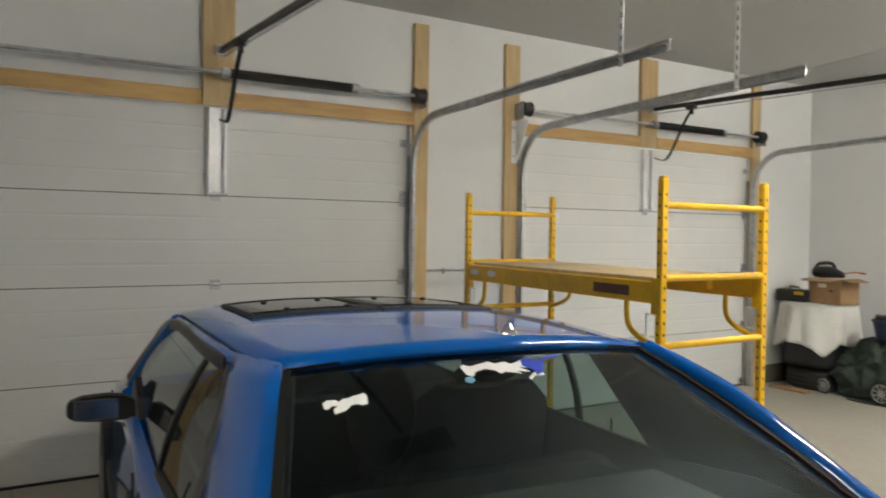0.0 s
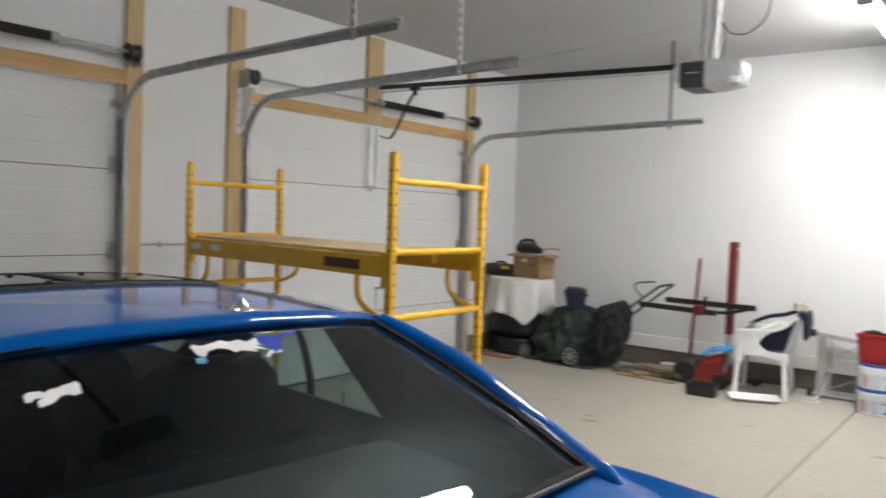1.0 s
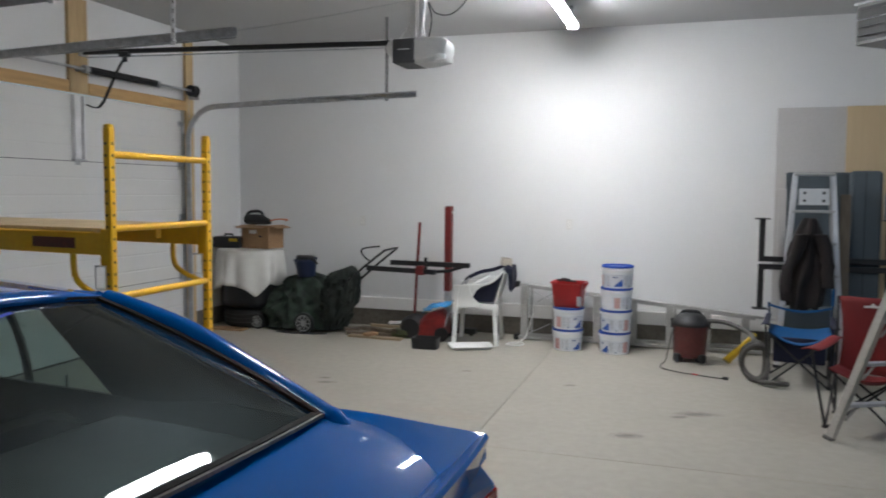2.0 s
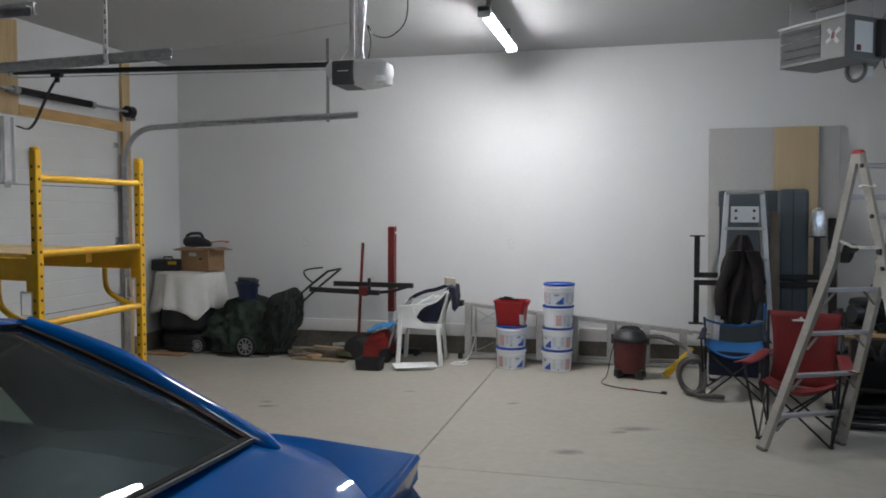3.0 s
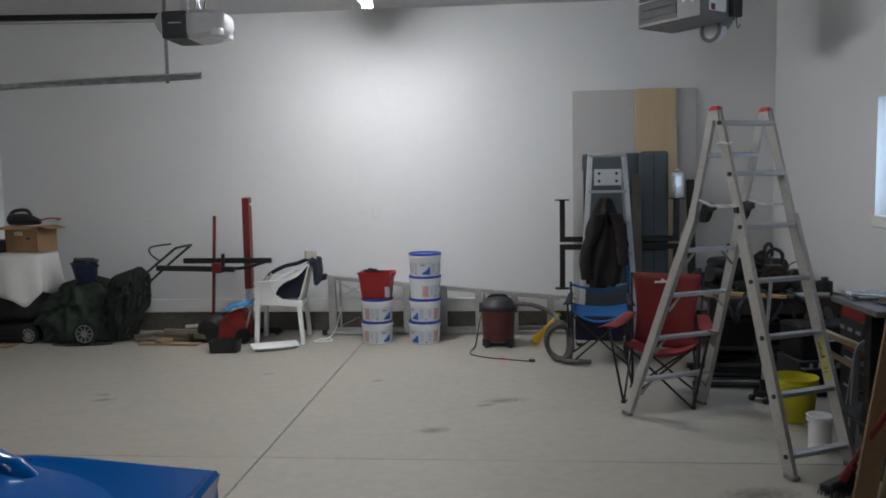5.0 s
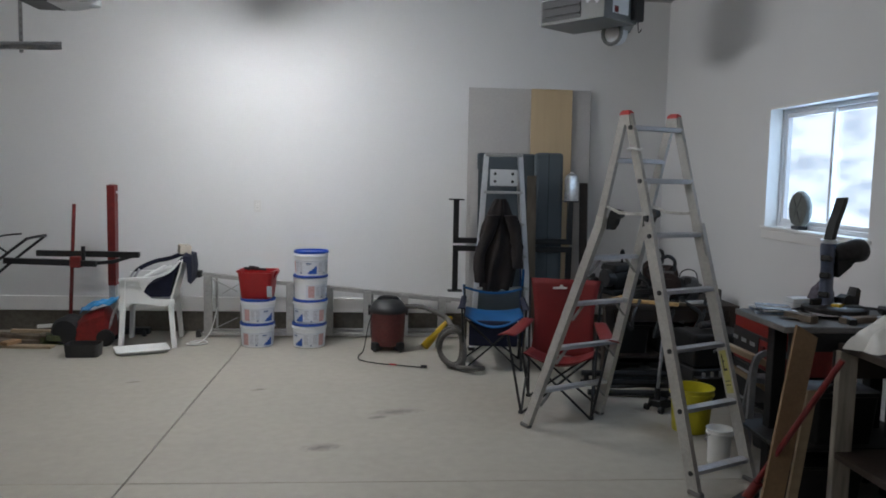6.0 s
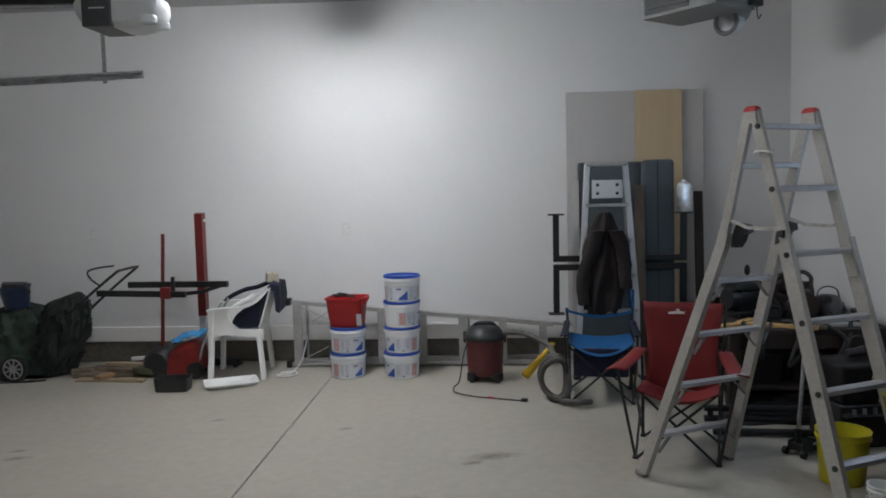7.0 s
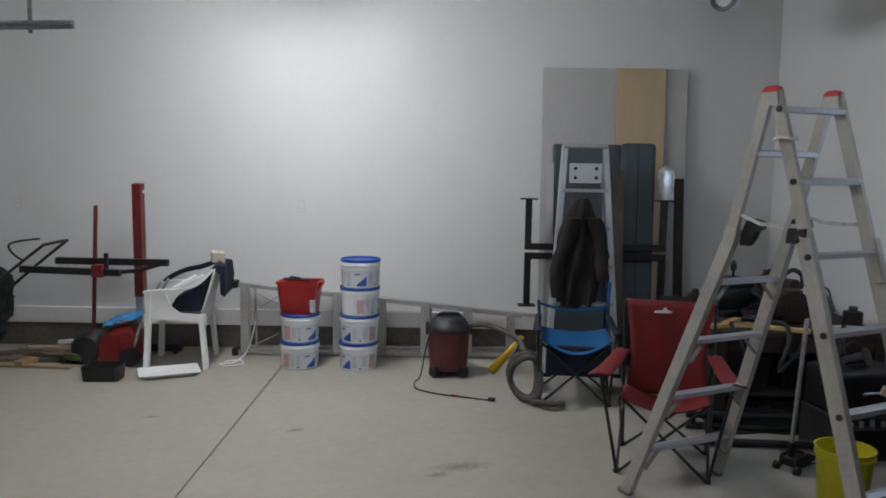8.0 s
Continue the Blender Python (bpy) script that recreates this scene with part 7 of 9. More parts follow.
for front in (True, False):
    for s in (-1, 1):
        bm = BM()
        w = 0.034
        if front:
            a, b = al_pt(front, s, 0.0), al_pt(front, s, TOPZ)
            sweep(bm, [a, a.lerp(b, 0.69)], [(-w, -0.014), (w, -0.014), (w, 0.014), (-w, 0.014)])
        else:
            sweep(bm, [al_pt(False, s, 0.0), al_pt(False, s, 1.30), al_pt(False, s, 1.36)], [(-w, -0.016), (w - 0.008, -0.016), (w, -0.009), (w, 0.009), (w - 0.008, 0.016), (-w, 0.016)])
        part("rail", bm, rail_alu, al)
        bm = BM()
        if front:
            w = 0.027
            sweep(bm, [a.lerp(b, 0.60) - Vector((s * 0.012, 0, 0)), b], [(-w, -0.010), (w, -0.010), (w, 0.010), (-w, 0.010)])
        else:
            # open channel, its flanges turned towards the front pair
            w = 0.026
            sweep(bm, [al_pt(False, s, 1.30), al_pt(False, s, TOPZ)], [(-w, -0.011), (w, -0.011), (w, -0.007), (-w + 0.005, -0.007), (-w + 0.005, 0.007), (w, 0.007), (w, 0.011), (-w, 0.011)])
        part("inner_rail", bm, rail_alu, al)
        bm = BM()
        f = al_pt(front, s, 0.0)
        obox(bm, f + Vector((0, 0, 0.014)), (0.042, 0.085, 0.028), (0, 0, 0), 0.008)
        part("foot", bm, foot_grey, al, "grey rubber foot")
        bm = BM()
        lock = al_pt(front, s, 1.33)
        if front:
            prism(bm, [(lock.y, 1.385), (lock.y + 0.03, 1.38), (lock.y + 0.028, 1.355), (lock.y, 1.35)], "x", lock.x - 0.014, lock.x + 0.014)
        else:
            prism(bm, [(lock.y - 0.030, 1.335), (lock.y - 0.055, 1.395), (lock.y - 0.085, 1.405), (lock.y - 0.130, 1.395), (lock.y - 0.138, 1.365), (lock.y - 0.105, 1.350), (lock.y - 0.090, 1.315), (lock.y - 0.065, 1.285), (lock.y - 0.025, 1.285)], "x", lock.x - s * 0.04 - 0.018, lock.x - s * 0.04 + 0.018)
        part("lock", bm, black_plastic, al, "black locking catch")
    for k in range(7 if front else 6):
        z = 0.11 + 0.2915 * k if front else 0.25 + 0.286 * k
        a, b = al_pt(front, -1, z), al_pt(front, 1, z)
        if not front and k == 4:
            continue
        bm = BM()
        out = [(-0.028, -0.010), (0.0, -0.016), (0.028, -0.010), (0.028, 0.010), (0.0, 0.014), (-0.028, 0.010)]
        sweep(bm, [a, b], out)
        rg = part("rung", bm, rung_alu, al)
        if front:
            for s in (-1,):
                bm = BM()
                c = al_pt(True, s, z)
                rod(bm, c - Vector((0.013, 0.010, 0)), c - Vector((0.021, 0.010, 0)), 0.013, 10)
                part("rivet", bm, black_plastic, rg)
        elif k < 4:
            for s in (-1, 1):
                bm = BM()
                c = al_pt(False, s, z)
                sweep(bm, [c + Vector((-s * 0.10, 0, -0.008)), c + Vector((-s * 0.014, 0.0, -0.10))], [(-0.012, -0.002), (0.012, -0.002), (0.012, 0.002), (-0.012, 0.002)])
                part("brace", bm, brace_grey, rg)
for s in (-1, 1):
    bm = BM()
    rings = []
    for z, w, d in ((TOPZ - 0.055, 0.016, 0.046), (TOPZ - 0.02, 0.017, 0.038), (TOPZ + 0.012, 0.016, 0.034), (TOPZ + 0.018, 0.010, 0.02)):
        rings.append([(s * 0.184 - w, -d, z), (s * 0.184 + w, -d, z), (s * 0.184 + w, d, z), (s * 0.184 - w, d, z)])
    loft(bm, rings)
    part("hinge_cap", bm, rail_alu, al)
    bm = BM()
    rings = []
    for z, w, d in ((TOPZ + 0.000, 0.0185, 0.040), (TOPZ + 0.016, 0.0175, 0.034), (TOPZ + 0.026, 0.011, 0.020)):
        rings.append([(s * 0.184 - w, -d, z), (s * 0.184 + w, -d, z), (s * 0.184 + w, d, z), (s * 0.184 - w, d, z)])
    loft(bm, rings)
    part("top_cap", bm, red_cap, al, "red plastic top cap")
    # sagging spreader strap
    bm = BM()
    a, b = al_pt(False, s, 1.425), al_pt(True, s, 1.395)
    sweep(bm, [a.lerp(b, k / 8) + Vector((0, 0, -0.022 * math.sin(math.pi * k / 8) - 0.006 * (k == 3))) for k in range(9)], [(-0.003, -0.008), (0.003, -0.008), (0.003, 0.008), (-0.003, 0.008)])
    part("spreader_strap", bm, strap_web, al, "pale webbing strap")
bm = BM()
c0, c1 = al_pt(True, 1, 0.44), al_pt(True, 1, 0.66)
sweep(bm, [c0, c1], [(-0.022, -0.0155), (0.022, -0.0155), (0.022, 0.0155), (-0.022, 0.0155)])
lb = part("warning_label", bm, yellow_label, al, "yellow warning label")
for z0, z1, w0, w1 in ((0.56, 0.64, 0.006, 0.012), (0.555, 0.566, -0.012, 0.012), (0.60, 0.608, -0.002, 0.010), (0.48, 0.484, -0.016, 0.016), (0.50, 0.504, -0.016, 0.016)):
    bm = BM()
    sweep(bm, [al_pt(True, 1, z0), al_pt(True, 1, z1)], [(w0, -0.0165), (w1, -0.0165), (w1, 0.0165), (w0, 0.0165)])
    part("print_block", bm, black_plastic, lb)
# rope tied below the cap
bm = BM()
pipe(bm, [al_pt(True, -1, 1.74) + Vector((0.03 * math.cos(a), 0.05 * math.sin(a), 0.005 * math.cos(2 * a))) for a in [2 * math.pi * i / 16 for i in range(17)]], 0.006, 6)
part("rope_loop", bm, white_plastic, al, "white rope loop", smooth=True)

# ---- ceiling heater in the corner ----
# steel darkened to stand for shade on the louvres and under the ceiling
shaded_steel = surface("shaded_dark_steel", (0.09, 0.085, 0.085), 0.45, metal=0.7, var=0.2, scale=8)
heater_grey = surface("grey_enamel_steel", (0.17, 0.172, 0.165), 0.45, var=0.06, scale=5)
ht = thing("unit_heater", pose(2.665, 6.42, 2.785, 0, 0, -51.7) @ Matrix.Scale(1.025, 4), "grey steel unit heater hung from the ceiling corner", "heater")
# local x along the front face, y into the unit
bm = BM()
w, d, h = 0.305, 0.42, 0.32
box(bm, -w, 0.0, 0.0, w, d, h, 0.006)
cab = part("cabinet", bm, heater_grey, ht, "grey steel cabinet")
bm = BM()
box(bm, -w + 0.02, -0.004, 0.025, 0.09, 0.001, h - 0.035, 0.002)
part("louvre_opening", bm, black_plastic, cab)
for k in range(4):
    bm = BM()
    # third blade in brighter steel as a glint, the others darkened as if shaded
    obox(bm, (-0.098, -0.012, 0.06 + 0.065 * k), (0.37, 0.022, 0.004), (20, 0, 0))
    part("louvre", bm, bright_steel if k == 2 else shaded_steel, cab, "steel louvre blade")
bm = BM()
box(bm, -w - 0.005, -0.02, h - 0.014, w + 0.005, 0.0, h + 0.004, 0.002)
part("front_lip", bm, opener_grey, cab)
for a in (45, -45):
    bm = BM()
    obox(bm, (0.20, -0.002, 0.175), (0.15, 0.003, 0.03), (0, a + 8, 0), 0.001)
    part("emblem_bar", bm, opener_grey, cab)
bm = BM()
obox(bm, (0.20, -0.004, 0.175), (0.03, 0.003, 0.05), (0, 8, 0), 0.001)
part("emblem_mark", bm, red_paint, cab)
bm = BM()
box(bm, w - 0.001, 0.10, 0.05, w + 0.003, 0.30, h - 0.04, 0.001)
lab = part("data_label", bm, paper, cab, "white data label")
bm = BM()
box(bm, w + 0.003, 0.12, 0.055, w + 0.004, 0.17, 0.10)
part("print_mark", bm, red_paint, lab)
bm = BM()
box(bm, w, 0.33, 0.02, w + 0.05, d + 0.02, h - 0.02, 0.006)
part("control_box", bm, black_plastic, ht, "black control box")
bm = BM()
rod(bm, (0.10, d - 0.02, 0.06), (0.10, d + 0.10, 0.06), 0.115, 24)
fh = part("blower_housing", bm, heater_grey, ht, smooth=True)
bm = BM()
pipe(bm, [(0.10 + 0.085 * math.cos(2 * math.pi * i / 24), d - 0.03, -0.04 + 0.085 * math.sin(2 * math.pi * i / 24)) for i in range(25)], 0.016, 8)
part("blower_ring", bm, heater_grey, fh, smooth=True)
bm = BM()
rod(bm, (0.10, d - 0.025, -0.04), (0.10, d + 0.06, -0.04), 0.085, 24)
part("blower_inlet", bm, opener_grey, fh, smooth=True)
# added dark bar in place of the heater's shadow on the ceiling
bm = BM()
box(bm, -w + 0.02, 0.30, (H - 2.785) / 1.025 - 0.03, w + 0.30, 0.34, (H - 2.785) / 1.025 - 0.002, 0.002)
part("hanger_rail", bm, shaded_steel, ht, "dark bar in place of the shadow under the ceiling")
for x in (-w + 0.05, w - 0.05):
    for y in (0.06, d - 0.06):
        bm = BM()
        rod(bm, (x, y, h - 0.01), (x, y, (H - 2.785) / 1.025), 0.006, 6)
        part("hanger_rod", bm, galvanised, ht)
bm = BM()
pipe(bm, smoothed([(w + 0.03, 0.36, h - 0.03), (w + 0.05, 0.40, h + 0.08), (w + 0.0, 0.44, (H - 2.785) / 1.025)], 5), 0.009, 6)
part("gas_line", bm, galvanised, ht, smooth=True)
bm = BM()
pipe(bm, smoothed([(w + 0.02, d - 0.02, 0.03), (w + 0.02, d, -0.06), (w + 0.03, d + 0.02, -0.03)], 4), 0.004, 5)
part("wire", bm, black_plastic, ht)

# ---- round fan in the window ----
wf = thing("window_fan", (XE + 0.06, 5.47, WIN_Z[0] + 0.012), "small round grey fan standing on the window sill", "fan")
bm = BM()
lathe(bm, [(0.04, -0.025), (0.115, -0.022), (0.125, -0.01), (0.125, 0.01), (0.115, 0.022), (0.04, 0.025)], 28)
fan_grey = surface("fan_grey_plastic", (0.16, 0.17, 0.16), 0.5, var=0.1)
part("fan_body", bm, fan_grey, wf, smooth=True, at=pose(0, 0, 0.14, 0, 90, 0))
for k in range(6):
    bm = BM()
    a = k * math.pi / 3
    obox(bm, (-0.028, 0.06 * math.cos(a), 0.14 + 0.06 * math.sin(a)), (0.004, 0.10, 0.006), (math.degrees(a), 0, 0))
    part("grille_bar", bm, fan_grey, wf)
bm = BM()
box(bm, -0.035, -0.05, 0.0, 0.035, 0.05, 0.025, 0.006)
part("fan_foot", bm, dark_plastic, wf)


# ---- cluttered east side ----
greasy = surface("greasy_black_iron", (0.013, 0.0125, 0.0125), 0.5, metal=0.3, var=0.3, scale=7, fine=40, bump=0.3)
tool_red = surface("toolbox_red", (0.20, 0.014, 0.011), 0.4, var=0.1, scale=5)
steel_blue = surface("blued_steel_tube", (0.14, 0.16, 0.22), 0.28, metal=0.85, var=0.12, scale=8)
bench_top = surface("worn_grey_bench_top", (0.13, 0.125, 0.12), 0.6, var=0.18, scale=5, stain=0.4, stain_color=(0.1, 0.09, 0.08))
board_brown = surface("brown_fibreboard", (0.20, 0.125, 0.066), 0.75, var=0.1, scale=4, fine=60)
yellow_pail = surface("yellow_pail_plastic", (0.48, 0.43, 0.015), 0.4, var=0.06)
broom_red = surface("red_handle_paint", (0.14, 0.010, 0.010), 0.4, var=0.12)


def legged_table(name, x0, x1, y0, y1, z, material, leg_material, label, t=0.04, shelf=None, inset=0.04):
    th = thing(name, ((x0 + x1) / 2, (y0 + y1) / 2, 0), label, "workbench")
    w, d = (x1 - x0) / 2, (y1 - y0) / 2
    bm = BM()
    box(bm, -w, -d, z - t, w, d, z, 0.004)
    part("tabletop", bm, material, th)
    for sx in (-1, 1):
        for sy in (-1, 1):
            bm = BM()
            box(bm, sx * (w - inset) - 0.035, sy * (d - inset) - 0.035, 0, sx * (w - inset) + 0.035, sy * (d - inset) + 0.035, z - t, 0.003)
            part("leg", bm, leg_material, th)
    if shelf:
        bm = BM()
        box(bm, -w + 0.03, -d + 0.03, shelf - 0.02, w - 0.03, d - 0.03, shelf, 0.003)
        part("shelf", bm, leg_material, th)
    bm = BM()
    box(bm, -w + 0.08, -d + 0.005, z - t - 0.09, w - 0.08, -d + 0.03, z - t, 0.002)
    part("apron", bm, leg_material, th)
    return th


# low dark bench in the corner with machines
legged_table("low_bench", 2.92, 3.98, 6.05, 7.35, 0.62, dark_wood, dark_wood, "low dark wooden workbench covered with tools", shelf=0.22)
gm = thing("bench_grinder", pose(3.20, 6.62, 0.62, 0, 0, 20), "black cast iron machine with a knob standing on the low bench", "machine")
bm = BM()
box(bm, -0.13, -0.11, 0.0, 0.13, 0.11, 0.05, 0.012, 2)
box(bm, -0.11, -0.095, 0.05, 0.11, 0.095, 0.20, 0.025, 2)
part("machine_body", bm, greasy, gm, smooth=True)
bm = BM()
rod(bm, (-0.17, -0.02, 0.14), (0.16, -0.02, 0.14), 0.075, 18)
part("motor", bm, black_plastic, gm, smooth=True)
bm = BM()
loft(bm, [rounded_rect(0.125, 0.105, 0.20, 0.03), rounded_rect(0.13, 0.11, 0.215, 0.03), rounded_rect(0.12, 0.10, 0.25, 0.03), rounded_rect(0.08, 0.07, 0.262, 0.03)])
part("machine_lid", bm, greasy, gm, smooth=True)
bm = BM()
rod(bm, (0.02, 0, 0.26), (0.02, 0, 0.31), 0.009, 8)
lathe(bm, [(0.012, 0.30), (0.020, 0.315), (0.021, 0.345), (0.012, 0.37), (0.004, 0.375)], 12, (0.02, 0))
part("lever_knob", bm, greasy, gm, smooth=True)
bm = BM()
pipe(bm, smoothed([(0.10, -0.10, 0.16), (0.15, -0.17, 0.10), (0.11, -0.22, 0.02), (0.0, -0.25, 0.012), (-0.10, -0.22, 0.012)], 6), 0.012, 8)
part("flex_lead", bm, black_plastic, gm, smooth=True)


def small_engine(m, label, turn=0):
    """A greasy engine: finned block, flywheel shroud, carburettor, bent exhaust and a loop handle."""
    th = thing("engine", m, label, "engine", "engines on the low bench")
    bm = BM()
    box(bm, -0.13, -0.11, 0.0, 0.13, 0.11, 0.03, 0.006)
    box(bm, -0.10, -0.08, 0.03, 0.08, 0.08, 0.13, 0.02, 2)
    part("crankcase", bm, greasy, th)
    for k in range(6):
        bm = BM()
        box(bm, -0.075, -0.075, 0.135 + 0.016 * k, 0.055, 0.075, 0.143 + 0.016 * k, 0.003)
        part("cooling_fin", bm, grimy_alloy, th)
    bm = BM()
    rod(bm, (0.0, -0.075, 0.13), (0.0, -0.135, 0.13), 0.098, 22)
    rod(bm, (0.0, -0.135, 0.13), (0.0, -0.15, 0.13), 0.055, 16)
    part("flywheel_shroud", bm, rust_brown, th, "rusty brown flywheel shroud", smooth=True)
    bm = BM()
    rod(bm, (0.08, 0.02, 0.15), (0.15, 0.02, 0.15), 0.028, 12)
    box(bm, 0.13, -0.03, 0.12, 0.19, 0.07, 0.19, 0.01)
    part("carburettor", bm, grimy_alloy, th, smooth=True)
    bm = BM()
    pipe(bm, smoothed([(-0.08, 0.03, 0.16), (-0.15, 0.04, 0.18), (-0.17, 0.02, 0.24), (-0.12, -0.02, 0.29)], 5), 0.018, 10)
    part("exhaust", bm, rust_brown, th, "rusty bent exhaust", smooth=True)
    bm = BM()
    pipe(bm, smoothed([(-0.05, 0.0, 0.23), (-0.055, 0.0, 0.31), (0.0, 0.0, 0.35), (0.055, 0.0, 0.31), (0.05, 0.0, 0.23)], 5), 0.015, 8)
    part("loop_handle", bm, black_plastic, th, smooth=True)
    bm = BM()
    pipe(bm, smoothed([(0.14, 0.05, 0.13), (0.18, -0.06, 0.05), (0.10, -0.16, 0.02), (-0.04, -0.19, 0.012)], 5), 0.007, 6)
    part("fuel_line", bm, black_plastic, th, smooth=True)
    return th


grimy_alloy = surface("grimy_cast_alloy", (0.05, 0.046, 0.044), 0.5, metal=0.5, var=0.3, scale=9, stain=0.5, stain_color=(0.02, 0.017, 0.014))
rust_brown = surface("rusty_brown_steel", (0.034, 0.017, 0.013), 0.7, metal=0.2, var=0.3, scale=10, fine=60, bump=0.4)
small_engine(pose(3.50, 6.34, 0.62, 0, 0, -15), "greasy black engine with a loop handle on the bench")
small_engine(pose(3.62, 6.86, 0.62, 0, 0, 40), "grimy brown engine standing at the back of the bench")
cs = thing("angle_grinder", pose(3.60, 5.72, 0.505, 0, 0, 30) @ Matrix.Scale(0.72, 4), "grey and black angle grinder with a loop guard on the toolbox", "grinder")
bm = BM()
rings = []
for x, r in ((-0.15, 0.028), (-0.13, 0.036), (0.0, 0.038), (0.05, 0.046), (0.10, 0.044), (0.13, 0.03)):
    rings.append([(x, r * math.cos(2 * math.pi * k / 14), 0.05 + r * math.sin(2 * math.pi * k / 14)) for k in range(14)])
loft(bm, rings)
part("motor", bm, grimy_alloy, cs, smooth=True)
bm = BM()
lathe(bm, [(0.02, 0.0), (0.075, 0.002), (0.078, 0.012), (0.02, 0.016)], 22)
part("disc", bm, grimy_alloy, cs, smooth=True, at=pose(0.12, -0.02, 0.055, 70, 0, 10))
bm = BM()
pipe(bm, smoothed([(-0.04, 0.05, 0.05), (-0.03, 0.07, 0.13), (0.05, 0.06, 0.17), (0.13, 0.05, 0.14), (0.16, 0.04, 0.05)], 5), 0.009, 8)
part("loop_guard", bm, black_plastic, cs, smooth=True)
bx2 = thing("black_toolbox", pose(3.62, 5.70, 0, 0, 0, 8), "grimy black steel toolbox with shiny sockets on its tray", "toolbox")
bm = BM()
box(bm, -0.24, -0.17, 0.0, 0.24, 0.17, 0.26, 0.008)
part("chest", bm, black_plastic, bx2)
bm = BM()
box(bm, -0.23, -0.16, 0.262, 0.23, 0.16, 0.50, 0.02, 2)
part("lid", bm, greasy, bx2)
bm = BM()
box(bm, -0.24, -0.24, 0.20, 0.20, -0.172, 0.215, 0.003)
tray = part("tray", bm, grimy_alloy, bx2, "grey steel tool tray")
for k in range(6):
    bm = BM()
    lathe(bm, [(0.011, 0.215), (0.012, 0.217), (0.012, 0.245 + 0.004 * (k % 3)), (0.007, 0.246 + 0.004 * (k % 3))], 10, (-0.18 + 0.065 * k, -0.205))
    part("socket", bm, bright_steel, tray, "bright steel socket", smooth=True)
bm = BM()
pipe(bm, smoothed([(-0.08, -0.162, 0.38), (-0.08, -0.19, 0.40), (0.08, -0.19, 0.40), (0.08, -0.162, 0.38)], 4), 0.008, 6)
part("handle", bm, galvanised, bx2, smooth=True)
# black hoses slung over the bench edge
hz = thing("rubber_hoses", (3.35, 6.05, 0.62), "tangled black rubber hoses slung over the bench edge", "hoses")
rngh = random.Random(31)
for k in range(3):
    x0 = -0.28 + 0.26 * k
    bm = BM()
    pipe(bm, smoothed([(x0, 0.20 + rngh.uniform(-0.05, 0.1), 0.02 + 0.01 * k), (x0 + rngh.uniform(-0.06, 0.06), 0.04, 0.035), (x0 + rngh.uniform(-0.08, 0.08), -0.03, -0.06), (x0 + rngh.uniform(-0.06, 0.10), -0.035 - 0.012 * k, -rngh.uniform(0.16, 0.30)), (x0 + rngh.uniform(0.05, 0.16), -0.03, -rngh.uniform(0.05, 0.14)), (x0 + 0.14, 0.06, 0.03)], 6), rngh.uniform(0.009, 0.015), 8)
    part("hose", bm, black_plastic, hz, smooth=True)
# dark tarp bunched on the floor under the bench
tp = thing("dark_tarp", (3.42, 5.98, 0), "dark grimy tarp bunched on the floor before the bench", "tarp")
bm = BM()
sheet(bm, 30, 12, lambda u, v: (-0.50 + 1.0 * u, -0.02 + 0.30 * v + 0.03 * noise.noise(Vector((u * 5, v * 2, 4))), 0.004 + (0.20 * v ** 1.4 + 0.035 * math.sin(14 * u + 4 * v) * v + 0.06 * v * noise.noise(Vector((u * 6, v * 4, 7)))) * min(1, 6 * u, 6 * (1 - u))))
part("tarp_cloth", bm, surface("grimy_tarp", (0.032, 0.029, 0.027), 0.8, var=0.3, scale=9, fine=60, bump=0.4), tp, smooth=True, solid=0.006)
gp = thing("grey_pot", (3.68, 6.35, 0.62), "grey metal pot with a wire handle on the bench", "pot")
bm = BM()
lathe(bm, [(0.07, 0.0), (0.085, 0.02), (0.092, 0.12), (0.08, 0.165), (0.05, 0.185)], 20)
part("pot_body", bm, surface("dull_grey_metal", (0.14, 0.14, 0.14), 0.5, metal=0.5, var=0.2), gp, smooth=True)
bm = BM()
pipe(bm, smoothed([(-0.08, 0, 0.15), (-0.06, 0, 0.22), (0.0, 0, 0.245), (0.06, 0, 0.22), (0.08, 0, 0.15)], 5), 0.005, 6)
part("wire_handle", bm, black_steel, gp)
for x, y, a, L, mt in ((3.05, 6.18, 15, 0.30, pine_flat), (3.30, 6.12, -28, 0.42, pine_flat), (3.10, 6.30, 50, 0.22, pine_flat), (3.72, 6.15, 5, 0.26, bright_steel), (3.55, 6.12, 70, 0.20, aged_wood)):
    plank("bench_offcut", pose(x, y, 0.62, 0, 0, a), (L, 0.05, 0.025), mt, "small offcut lying on the low bench", "bench offcuts")
